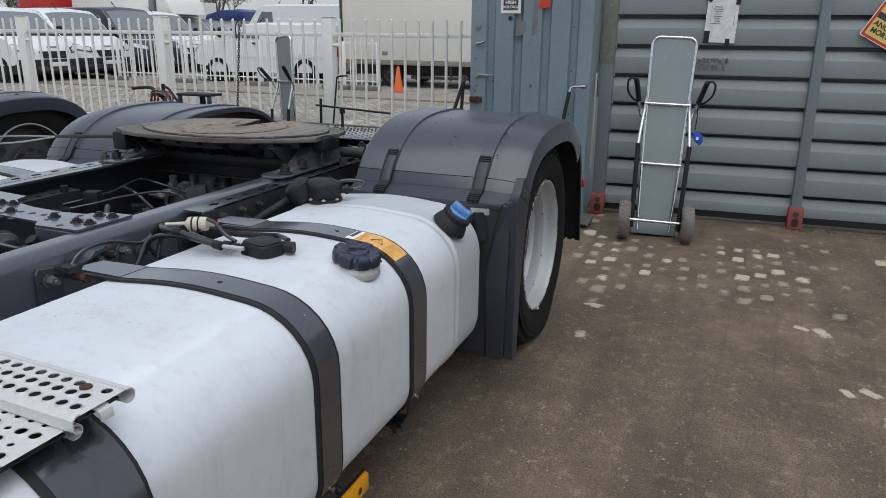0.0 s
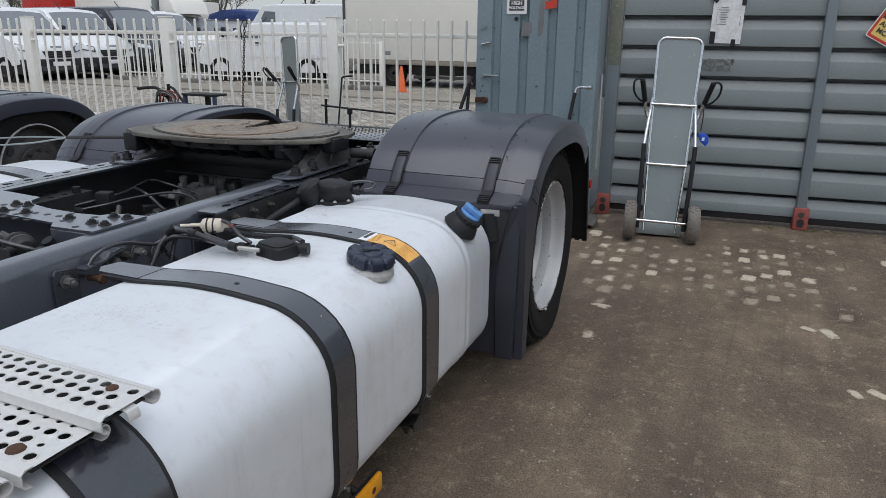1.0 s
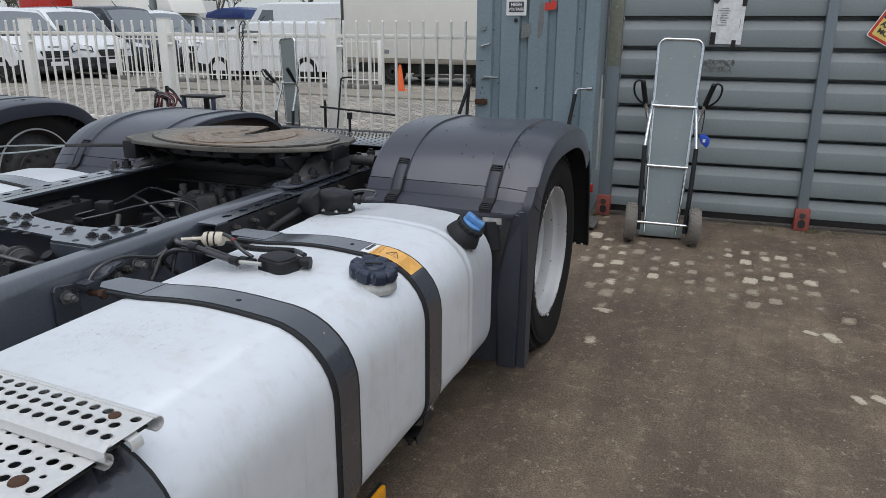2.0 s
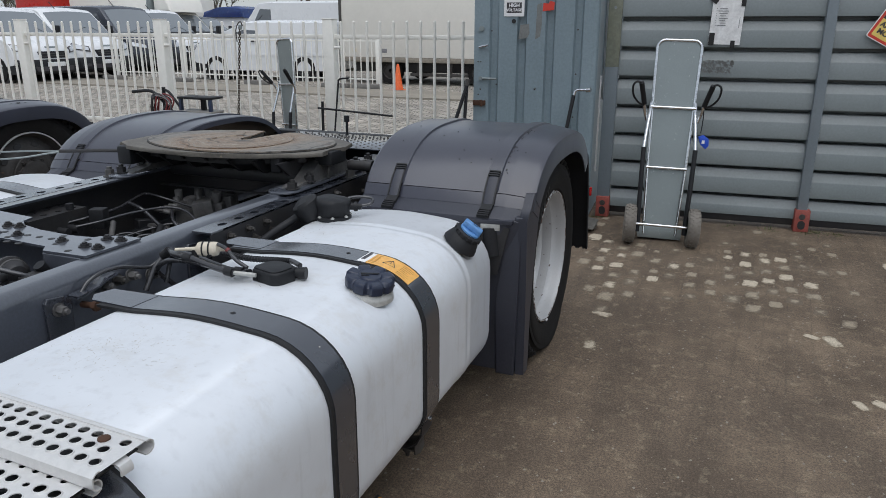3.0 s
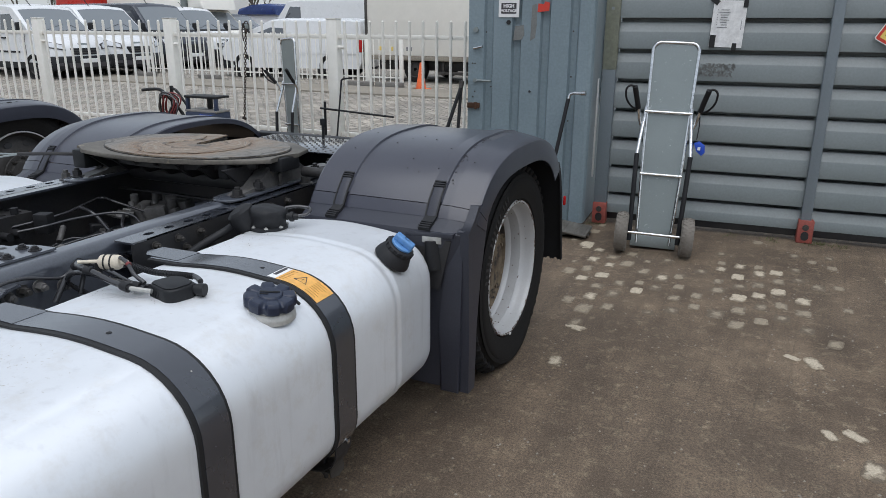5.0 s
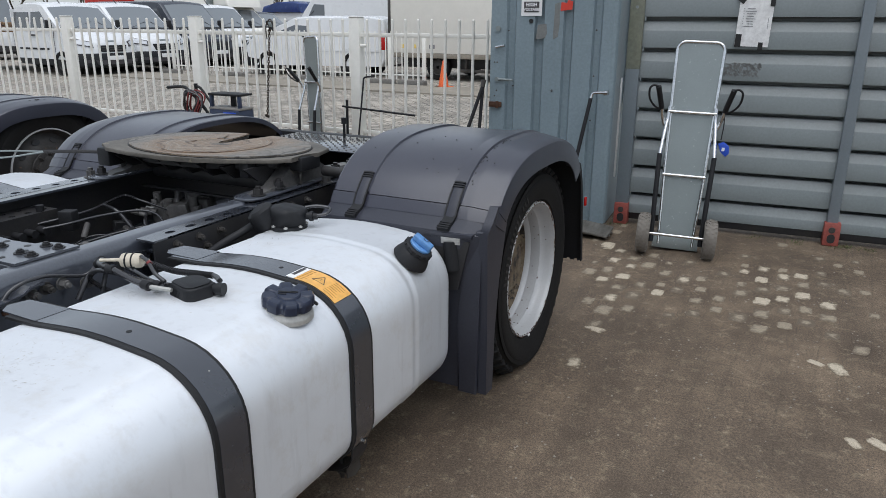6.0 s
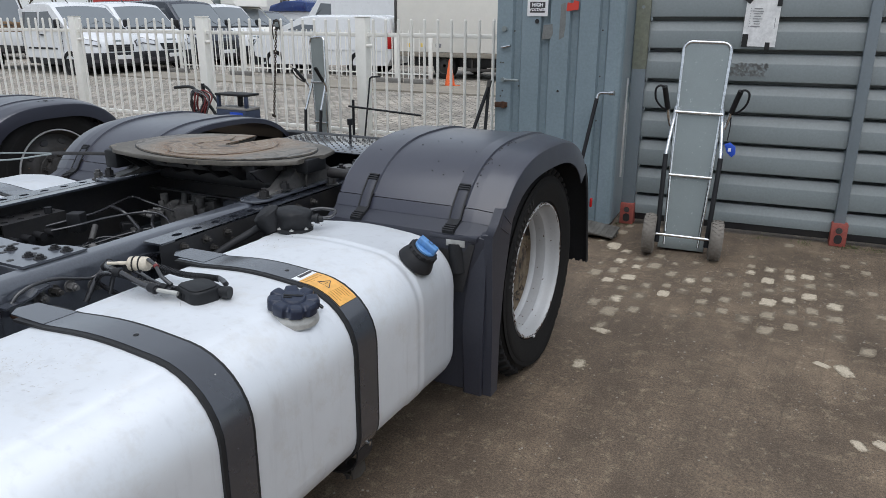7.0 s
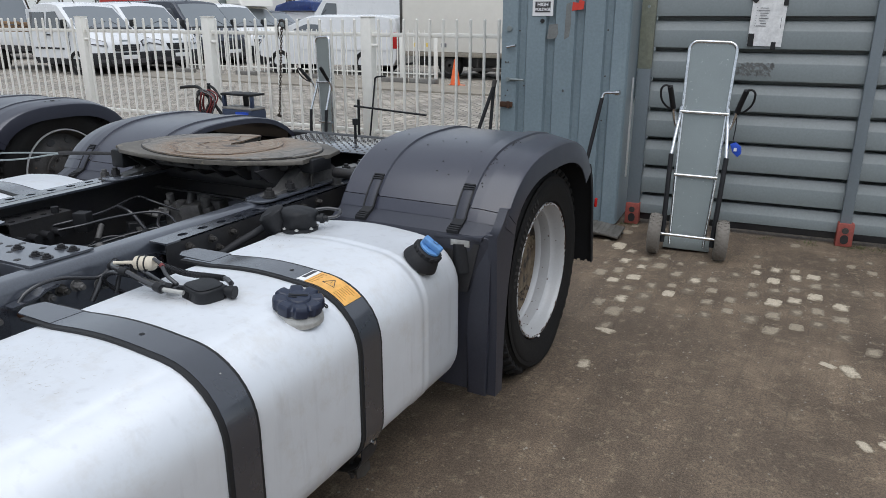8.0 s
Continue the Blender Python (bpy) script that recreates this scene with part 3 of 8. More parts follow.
grid_sheet(bm, -600, 600, -300, 900, -0.012, 12, 12)
ground = tagged(part("ground", bm, M["yard"]), "brown-grey dirt and grit packed over the yard", "ground", kind="structure")
bm = bmesh.new()
grid_sheet(bm, -6.2, 5.2, -3.0, 5.9, -0.002, 190, 150, 0.006)
yard = tagged(part("yard_surface", bm, M["yard"]), "uneven dirt-covered yard with worn paving showing through", "yard floor", kind="structure")
bm = bmesh.new()
grid_sheet(bm, -60, 30, 5.9, 60, -0.004, 4, 4)
pavement = tagged(part("pavement", bm, M["paving"]), "grey concrete block paving of the parking lot", "paving", kind="structure")
bm = bmesh.new()
prism(bm, [(-40, -0.003), (20, -0.003), (20, 0.03), (-40, 0.03)], "y", 13.3, 14.9)
kerb_strip = tagged(part("kerb_strip", bm, M["strip"]), "pale concrete strip along the parking lot", "kerb", kind="structure")

# ---- corrugated steel wall with its posts ----
wall_frame = pose(0, 5.0, 0, 0, 0, WALL_TURN)
wall = thing("wall_north", "grey steel wall of horizontal corrugated sheet between posts", "wall", kind="structure")
wall.matrix_basis = wall_frame
PITCH = 0.2142
line = []
z = 0.10
for k in range(11):
    top = 0.2500 + PITCH * k
    line += [(0.0, top), (0.0, top + 0.116), (0.004, top + 0.122), (0.028, top + 0.175), (0.033, top + 0.184), (0.120, top + 0.188), (0.120, top + PITCH - 0.003)]
line = [(0.0, 0.085), (0.0, 0.152), (0.004, 0.158), (0.028, 0.211), (0.033, 0.220), (0.120, 0.224), (0.120, 0.247)] + line
for name, xa, xb in (("sheet", 0.045, 1.435), ("sheet", 1.485, 3.9), ("sheet", 3.95, 6.4)):
    bm = bmesh.new()
    sheet_strip(bm, line, "x", xa, xb, 0.004, -1)
    part(name, bm, M["wall"], wall)
for xa, xb, mat in ((-0.052, 0.046, "post"), (1.42, 1.49, "post"), (3.885, 3.955, "post")):
    bm = bmesh.new()
    box(bm, xa, xb, -0.035, 0.05, 0.10, 2.55, 0.006)
    part("post", bm, M[mat], wall)
bm = bmesh.new()
box(bm, -0.053, 0.047, -0.038, 0.02, 1.17, 2.55, 0.004)
part("painted_cover", bm, M["olive"], wall, "olive-painted upper part of the post")
for xa in (-0.052, 1.408, 3.87):
    bm = bmesh.new()
    box(bm, xa, xa + 0.104, -0.055, 0.06, 0.0, 0.165, 0.006)
    foot = part("foot", bm, M["red"], wall, "red oxide corner casting")
    bm = bmesh.new()
    cyl(bm, (xa + 0.05, -0.058, 0.115), (xa + 0.05, -0.050, 0.115), 0.022, seg=18)
    cyl(bm, (xa + 0.05, -0.062, 0.115), (xa + 0.05, -0.056, 0.115), 0.012, seg=6)
    part("bolt", bm, M["bolt"], foot)
    bm = bmesh.new()
    prism(bm, round_rect(xa + 0.026, xa + 0.076, 0.02, 0.085, 0.024), "y", -0.0575, -0.050)
    part("slot", bm, M["dark"], foot)
bm = bmesh.new()
box(bm, -0.05, 6.4, -0.03, 0.06, 2.55, 2.68, 0.008)
part("top_beam", bm, M["post"], wall)
bm = bmesh.new()
box(bm, 0.05, 6.4, 0.02, 0.10, 0.03, 0.09, 0.004)
part("bottom_beam", bm, M["dark"], wall)

# ---- container beside it ----
cont = thing("storage_container", "blue-grey steel shipping container with vertical corrugations", "container")
cont.matrix_basis = pose(0, 5.0, 0, 0, 0, WALL_TURN)
outline = [(-1.045, -0.20), (-0.925, -0.20)]
x = -0.925
for k in range(3):
    outline += [(x + 0.012, -0.165), (x + 0.060, -0.165), (x + 0.075, -0.20)]
    x += 0.215
    outline.append((x, -0.20))
outline += [(x + 0.012, -0.165), (x + 0.055, -0.165), (x + 0.07, -0.20), (-0.135, -0.20), (-0.110, -0.185), (-0.098, -0.155), (-0.098, 2.2), (-1.045, 2.2)]
bm = bmesh.new()
prism(bm, outline, "z", 0.02, 2.59)
part("shell", bm, M["container"], cont, smooth=False)
bm = bmesh.new()
box(bm, -1.05, -0.09, -0.205, 2.2, 2.59, 2.66, 0.01)
part("roof", bm, M["container"], cont)

# ---- fence ----
FY = 5.88
fence = thing("fence", "cream-painted steel picket fence with square posts", "fence", kind="structure")
bm = bmesh.new()
box(bm, -0.06, 0.06, -0.05, 0.05, 0.0, 1.525, 0.006)
box(bm, -0.064, 0.064, -0.054, 0.054, 1.525, 1.535, 0.003)
post0 = part("post", bm, M["fence"], fence)
post0.location = (-2.99, FY, 0)
for k in range(1, 4):
    again("post", post0, Matrix.Translation((-2.99 - 2.175 * k, FY, 0)), fence)
bm = bmesh.new()
for zr in (0.385, 1.36):
    box(bm, -1.03, 1.03, -0.018, 0.018, zr - 0.02, zr + 0.02, 0.004)
rail0 = part("rail", bm, M["fence"], fence)
bm = bmesh.new()
cyl(bm, (0, 0, 0.30), (0, 0, 1.50), 0.0142, seg=10)
cyl(bm, (0, 0, 1.50), (0, 0, 1.512), 0.0142, 0.007, seg=10)
pick0 = part("picket", bm, M["fence"], fence)
rail0.location = (-2.99 + 1.0875, FY, 0)
pick0.location = (-2.99 + 0.145, FY - 0.03, 0)
for k in range(0, 4):
    cx = -2.99 + 1.0875 - 2.175 * k
    if k:
        again("rail", rail0, Matrix.Translation((cx, FY, 0)), fence)
    for j in range(14):
        if k or (j and cx - 1.0875 + 0.145 * (j + 1) < -1.05):
            again("picket", pick0, Matrix.Translation((cx - 1.0875 + 0.145 * (j + 1), FY - 0.03, 0)), fence)
# ---- tractor truck ----
CX = -1.10                         # middle of the chassis
truck = thing("tractor_truck", "two-axle tractor truck chassis with white fuel tank and black rear wings", "truck")


def rail(xo, s):
    """C-section frame rail; s is the side that the web faces."""
    bm = bmesh.new()
    w, h, t, z1 = 0.074, 0.27, 0.009, 0.83
    prof = [(0, z1 - h), (0, z1 - 0.036), (-s * 0.003, z1 - 0.022), (-s * 0.011, z1 - 0.009), (-s * 0.022, z1 - 0.002), (-s * 0.034, z1), (-s * w, z1), (-s * w, z1 - t), (-s * (t + 0.01), z1 - t),
            (-s * t, z1 - t - 0.01), (-s * t, z1 - h + t), (-s * w, z1 - h + t), (-s * w, z1 - h)]
    prism(bm, [(xo + a, b) for a, b in prof], "y", -1.6, 3.12)
    return part("chassis_rail", bm, M["frame"], truck)


rail_near = rail(-0.684, 1)
rail_far = rail(-1.585, -1)
# thin near-black sheet added along each rail's inner face
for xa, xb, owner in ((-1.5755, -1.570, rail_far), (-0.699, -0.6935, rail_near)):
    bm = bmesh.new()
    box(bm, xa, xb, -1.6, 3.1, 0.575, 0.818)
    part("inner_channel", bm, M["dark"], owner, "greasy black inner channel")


def hole_strip(bm, x0, x1, y0, y1, z, n, rx, ry, t=0.006, seg=12):
    """A plate with a row of n oval holes along y, real openings with walls."""
    cell = (y1 - y0) / n
    cx = (x0 + x1) / 2
    for k in range(n):
        ya, yb = y0 + cell * k, y0 + cell * (k + 1)
        cy = (ya + yb) / 2
        for zz in (z, z - t):
            inner = [bm.verts.new((cx + rx * math.cos(2 * math.pi * j / seg), cy + ry * math.sin(2 * math.pi * j / seg), zz)) for j in range(seg)]
            corners = [bm.verts.new(p) for p in ((x1, yb, zz), (x0, yb, zz), (x0, ya, zz), (x1, ya, zz))]
            q = seg // 4
            for c in range(4):
                lo = c * q
                for j in range(lo, lo + q):
                    bm.faces.new((corners[c], inner[j], inner[(j + 1) % seg]))
                bm.faces.new((corners[c], inner[(lo + q) % seg], corners[(c + 1) % 4]))
            if zz == z:
                top = inner
            else:
                for j in range(seg):
                    bm.faces.new((top[j], top[(j + 1) % seg], inner[(j + 1) % seg], inner[j]))
    bmesh.ops.remove_doubles(bm, verts=bm.verts, dist=1e-5)


# coupling sub-frame angle on each rail: flange with oval holes, web with bolts
def subframe(xi, xo, s, y0, y1):
    z = 0.824
    bm = bmesh.new()
    lo, hi = min(xi, xo), max(xi, xo)
    hole_strip(bm, lo, hi, y0 + 0.06, y0 + 0.06 + 0.09 * 10, z, 10, 0.014, 0.020)
    box(bm, lo, hi, y0, y0 + 0.06, z - 0.006, z)
    box(bm, lo, hi, y0 + 0.96, y1, z - 0.006, z)
    ang = part("subframe_angle", bm, M["strap"], truck, smooth=False)
    bm = bmesh.new()
    box(bm, xo - (0.006 if s > 0 else 0), xo + (0 if s > 0 else 0.006), y0, y1, z - 0.20, z - 0.007)
    part("angle_web", bm, M["dark"], ang, smooth=False)
    for k in range(14):
        for zz in (0.792, 0.752):
            if random.random() < 0.62:
                bm = bmesh.new()
                hexbolt(bm, pose(xo + s * 0.001, y0 + 0.09 + 0.10 * k + 0.03 * (zz < 0.78), zz, 0, 90 * s, 0), 0.0105, 0.020)
                part("bolt", bm, M["bolt"], ang)
    return ang


random.seed(4)
subframe(-0.683, -0.606, 1, 1.04, 2.95)
subframe(-1.587, -1.665, -1, 0.62, 2.95)

# cross member with its top plate, holes and bolts
bm = bmesh.new()
outline = [(-1.50, 0.715), (-1.10, 0.712), (-0.93, 0.700), (-0.90, 0.667), (-0.742, 0.672), (-0.735, 0.875)]
outline += [(-0.742 - 0.13 * math.sin(radians(a)), 0.875 - 0.050 * (1 - math.cos(radians(a)))) for a in range(18, 91, 18)]
outline += [(-0.96, 0.815), (-1.10, 0.826), (-1.20, 0.850)]
outline += [(-1.245, 0.882), (-1.262, 0.930), (-1.50, 0.955)]
prism(bm, outline, "z", 0.832, 0.839)
box(bm, -0.900, -0.760, 0.667, 0.677, 0.70, 0.831, 0.002)
box(bm, -0.906, -0.898, 0.667, 0.80, 0.70, 0.831, 0.002)
box(bm, -1.48, -0.76, 0.790, 0.808, 0.58, 0.831, 0.004)
cross = part("cross_member", bm, M["frame"], truck, smooth=False)
random.seed(8)
for k, (bx, by) in enumerate(((-1.112, 0.755), (-0.930, 0.759), (-0.820, 0.743), (-0.770, 0.744), (-0.819, 0.826), (-0.769, 0.830), (-1.195, 0.742), (-1.239, 0.822), (-1.191, 0.826), (-1.30, 0.78), (-1.40, 0.84))):
    bm = bmesh.new()
    hexbolt(bm, pose(bx, by, 0.8385), 0.013, 0.010)
    part("bolt", bm, M["dark"], cross)
bm = bmesh.new()
for i in range(12):
    for j in range(4):
        x, y = -1.38 + 0.050 * i + 0.01 * (j % 2), 0.692 + 0.036 * j
        if random.random() < 0.55:
            cyl(bm, (x, y, 0.8355), (x, y, 0.8396), 0.0105, seg=12)
tagged(part("hole_pattern", bm, M["dark"], cross), kind="stuff")
for y in (-0.75, 3.0):
    bm = bmesh.new()
    box(bm, -1.575, -0.665, y - 0.06, y + 0.06, 0.585, 0.79, 0.012)
    part("cross_tube", bm, M["dark"], truck)
bm = bmesh.new()
box(bm, -1.56, -0.68, -1.5, 3.0, 0.36, 0.40, 0.01)
part("belly_plate", bm, M["dark"], truck)

# fuel tank
TX0, TX1, TZ0, TZ1, TY0, TY1 = -0.485, 0.152, 0.250, 0.787, -0.98, 1.690
RC = 0.168                         # radius of the tank's upper outer edge


def crown(x):
    """The tank's top is domed across: its rise over the edges."""
    u = abs(x + 0.20) / 0.30
    return 0.018 * math.cos(0.5 * math.pi * u) ** 2 if u < 1 else 0.0


def top_z(x):
    """Height of the tank's top skin at x, down over the rounded outer edge."""
    over = max(0.0, x - (TX1 - RC))
    return TZ1 + crown(x) - (RC - math.sqrt(max(0.0, RC ** 2 - over ** 2)))


def tank_section(grow=0.0, cut=0.0):
    """Corners of nine points each (lower inner, lower outer, upper outer), eight along the domed top, the upper inner corner."""
    x0, x1, z0, z1 = TX0 - grow + cut, TX1 + grow - cut, TZ0 - grow + cut, TZ1 + grow - cut
    sec = round_rect(x0, x1, z0, z1, 0.1, 8, tuple(max(0.02, q + grow - cut * 0.5) for q in (0.07, 0.12, RC, 0.05)))
    xa, xb = sec[26][0], sec[27][0]
    sec = sec[:27] + [(xa + (xb - xa) * k / 9, z1) for k in range(1, 9)] + sec[27:]
    return [(x, z + crown(x) if z > 0.6 else z) for x, z in sec]


def make_tank(y0, y1, flip=None):
    bm = bmesh.new()
    stations = [(y0, 0.07), (y0 + 0.02, 0.03), (y0 + 0.06, 0.0), (1.340, 0.0), (1.348, -1), (1.364, -1), (1.372, 0.0), (1.386, 0.0), (1.394, -1), (1.406, -1), (1.416, 0.0),
                (y1 - 0.085, 0.0), (y1 - 0.058, 0.005), (y1 - 0.030, 0.018), (y1 - 0.010, 0.038), (y1, 0.07)]
    rings = []
    for y, cut in stations:
        sec = tank_section(0.003 if cut < 0 else 0.0, max(0.0, cut))
        if flip is not None:
            sec = [(flip - a, b) for a, b in sec]
        rings.append([bm.verts.new((a, y, b)) for a, b in sec])
    for a, b in zip(rings, rings[1:]):
        for j in range(len(a)):
            bm.faces.new((a[j], a[(j + 1) % len(a)], b[(j + 1) % len(a)], b[j]))
    bm.faces.new(rings[0][::-1])
    bm.faces.new(rings[-1])
    bmesh.ops.recalc_face_normals(bm, faces=bm.faces)
    return part("fuel_tank", bm, M["tank"], truck, "white-painted fuel tank with rounded edges")


tank = make_tank(TY0, TY1)


def strap(owner, ya, yb, flip=None):
    """Sheet strap over the tank's top and outer side with a rubber strip under both edges."""
    n = 9
    def line_at(g):
        sec = tank_section(g)
        lr, ur, top = sec[n:2 * n], sec[2 * n:3 * n], sec[3 * n:3 * n + 8]
        li = [(TX0 - 0.02, TZ1 + g + 0.004)] + top[::-1] + ur[::-1] + lr[::-1] + [(TX1 - 0.22, TZ0 - g)]
        return [(flip - a, b) for a, b in li] if flip is not None else li
    side = -1 if flip is not None else 1
    bm = bmesh.new()
    sheet_strip(bm, line_at(0.005), "y", ya, yb, 0.004, side)
    s = part("tank_strap", bm, M["strap"], owner, "dark grey steel tank strap")
    bm = bmesh.new()
    sheet_strip(bm, line_at(0.0005), "y", ya - 0.013, yb + 0.009, 0.0070, side)
    part("rubber_strip", bm, M["rubber_seal"], owner)
    return s


strap(tank, 0.494, 0.580)
strap(tank, 1.012, 1.102)
strap(tank, -0.150, -0.020)
# slotted holes in the two rear straps
for hx, hy in ((-0.135, 0.538), (-0.115, 1.060)):
    bm = bmesh.new()
    cyl(bm, (hx, hy, top_z(hx) + 0.0085), (hx, hy, top_z(hx) + 0.0096), 0.0065, seg=14)
    part("strap_hole", bm, M["rubber_seal"], tank)
for hx, hy in ((0.128, 0.560), (0.120, 0.515), (0.137, 0.520), (0.09, 0.55)):
    bm = bmesh.new()
    cyl(bm, (hx, hy, top_z(hx) + 0.0075), (hx + 0.002, hy, top_z(hx) + 0.0100), 0.0022, seg=8)
    part("paint_chip", bm, M["zinc"], tank)

# bolted end plates of the straps at the rail, with their clamps
def strap_end(y):
    bm = bmesh.new()
    prism(bm, [(-0.560, y + 0.026), (-0.535, y - 0.004), (-0.405, y - 0.008), (-0.400, y + 0.082), (-0.545, y + 0.076)], "z", 0.7985, 0.8022)
    part("strap_end_plate", bm, M["strap"], tank)
    bm = bmesh.new()
    prism(bm, [(y - 0.030, 0.60), (y + 0.045, 0.60), (y + 0.050, 0.765), (y + 0.030, 0.780), (y - 0.022, 0.788), (y - 0.030, 0.775)], "x", -0.683, -0.672, 0.002)
    sheet_strip(bm, [(y + 0.045, 0.770), (y + 0.075, 0.772), (y + 0.120, 0.778), (y + 0.150, 0.790), (y + 0.185, 0.792)], "x", -0.680, -0.640, 0.006, 1)
    br = part("tank_bracket", bm, M["strap"], truck, smooth=False)
    for dy, z, mat in ((0.005, 0.750, "cast"), (0.160, 0.764, "cast"), (0.205, 0.768, "bolt"), (0.255, 0.766, "cast"), (0.19, 0.71, "dark"), (0.33, 0.745, "cast")):
        bm = bmesh.new()
        hexbolt(bm, pose(-0.671, y + dy, z, 0, 90, 0), 0.013, 0.026)
        part("bolt", bm, M[mat], br)
    bm = bmesh.new()
    cyl(bm, (-0.672, y + 0.080, 0.738), (-0.625, y + 0.078, 0.742), 0.009, seg=12)
    cyl(bm, (-0.625, y + 0.078, 0.742), (-0.612, y + 0.078, 0.742), 0.015, seg=6)
    part("strap_bolt", bm, M["rust"], tank, "rusty strap bolt")


strap_end(0.50)
strap_end(1.03)

def clamp(y, x=0.075):
    """Strap clamp hanging under the tank's outer edge: bent strap end, folded bracket, bolt and nut."""
    bm = bmesh.new()
    sheet_strip(bm, [(x + 0.062, 0.300), (x + 0.060, 0.268), (x + 0.045, 0.236), (x + 0.015, 0.214), (x - 0.03, 0.205)], "y", y - 0.040, y + 0.040, 0.004, 1)
    cl = part("strap_clamp", bm, M["dark"], tank)
    bm = bmesh.new()
    prism(bm, [(y - 0.035, 0.232), (y + 0.034, 0.226), (y + 0.040, 0.186), (y + 0.010, 0.176), (y - 0.030, 0.190)], "x", x + 0.034, x + 0.039)
    box(bm, x - 0.03, x + 0.036, y - 0.030, y + 0.036, 0.200, 0.205, 0.001)
    part("clamp_bracket", bm, M["bolt"], cl)
    bm = bmesh.new()
    cyl(bm, (x - 0.005, y + 0.004, 0.160), (x - 0.005, y + 0.004, 0.235), 0.007, seg=10)
    cyl(bm, (x - 0.005, y + 0.004, 0.176), (x - 0.005, y + 0.004, 0.192), 0.014, seg=6)
    part("clamp_bolt", bm, M["dark"], cl)
    bm = bmesh.new()
    cyl(bm, (x + 0.066, y + 0.012, 0.302), (x + 0.076, y + 0.013, 0.302), 0.007, seg=10)
    part("rivet", bm, M["chrome"], tank)


clamp(1.057)
clamp(0.538)

# amber side reflector under the tank
bm = bmesh.new()
obox(bm, pose(0.108, 0.715, 0.163, 0, 0, 0), 0.018, 0.17, 0.058, 0.006)
refl = part("side_reflector", bm, M["reflector"], tank, "amber plastic side marker reflector")
bm = bmesh.new()
obox(bm, pose(0.098, 0.715, 0.163, 0, 0, 0), 0.010, 0.178, 0.064, 0.003)
cyl(bm, (0.06, 0.69, 0.20), (0.10, 0.69, 0.18), 0.012, seg=10)
part("reflector_holder", bm, M["black"], tank)
bm = bmesh.new()
cyl(bm, (0.116, 0.745, 0.163), (0.1185, 0.745, 0.163), 0.010, seg=14)
part("reflector_mark", bm, M["rust"], refl)

# filler neck and lobed cap
def fuel_cap():
    m = pose(0.045, 0.884, top_z(0.045) + 0.002, 3, 10, 0) @ Matrix.Diagonal((1.0, 1.0, 0.80, 1.0))
    bm = bmesh.new()
    lathe(bm, [(0.070, -0.022), (0.068, -0.010), (0.0665, -0.003), (0.0625, 0.001), (0.0605, 0.009), (0.0565, 0.011), (0.054, 0.030), (0.02, 0.030)], 40, m)
    part("filler_neck", bm, M["zinc"], tank, "pale metal filler neck")
    bm = bmesh.new()
    n = 144
    def rad(a, top):
        lob = 0.5 + 0.5 * math.cos(8 * a)
        return 0.0655 - (0.010 if top else 0.007) * max(0.0, (0.32 - lob) / 0.32) ** 0.7
    rings = []
    for h, k, top in ((0.012, 0.94, False), (0.016, 1.02, False), (0.038, 1.04, False), (0.047, 1.02, True), (0.053, 0.95, True), (0.054, 0.80, True), (0.050, 0.50, True), (0.054, 0.47, True), (0.056, 0.44, True), (0.056, 0.1, True)):
        ring = []
        for j in range(n):
            a = 2 * math.pi * j / n
            r = rad(a, top) * k if k > 0.7 else 0.0655 * k
            lob = 0.5 + 0.5 * math.cos(8 * a)
            dz = -0.006 * max(0.0, (0.32 - lob) / 0.32) if 0.7 < k and h > 0.045 else 0
            ring.append(bm.verts.new(m @ Vector((r * math.cos(a), r * math.sin(a), h + dz))))
        rings.append(ring)
    for a, b in zip(rings, rings[1:]):
        for j in range(n):
            bm.faces.new((a[j], a[(j + 1) % n], b[(j + 1) % n], b[j]))
    bm.faces.new(rings[-1])
    bm.faces.new(rings[0][::-1])
    cap = part("fuel_cap", bm, M["cap"], tank, "blue-black plastic fuel cap with eight finger grips")
    bm = bmesh.new()
    obox(bm, m @ pose(-0.004, 0.0, 0.0565, 0, 0, 35), 0.046, 0.008, 0.004, 0.001)
    obox(bm, m @ pose(0.010, 0.012, 0.0565, 0, 0, 35), 0.018, 0.006, 0.004, 0.001)
    obox(bm, m @ pose(-0.008, -0.016, 0.0565, 0, 0, 35), 0.022, 0.005, 0.004, 0.001)
    part("cap_mark", bm, M["black"], cap)
    bm = bmesh.new()
    tube(bm, [m @ Vector((0.03, 0.045, 0.03)), m @ Vector((0.045, 0.062, 0.0)), m @ Vector((0.03, 0.085, -0.012)), m @ Vector((-0.02, 0.09, -0.006))], 0.0025, 6)
    part("cap_cord", bm, M["black"], cap)


fuel_cap()

# warning sticker over the rear strap
def on_strap(xa, xb, ya, yb, lift, thick=0.0008, n=12):
    """A thin patch that follows the strap's top from xa to xb."""
    b = bmesh.new()
    pts = [xa + (xb - xa) * k / n for k in range(n + 1)]
    off, line = 0.009 + lift, []
    for x in pts:
        lean = max(0.0, x - (TX1 - RC)) / RC
        line.append((x + off * lean, top_z(x) + off * math.sqrt(1 - lean * lean)))
    sheet_strip(b, line, "y", ya, yb, thick, 1)
    return b


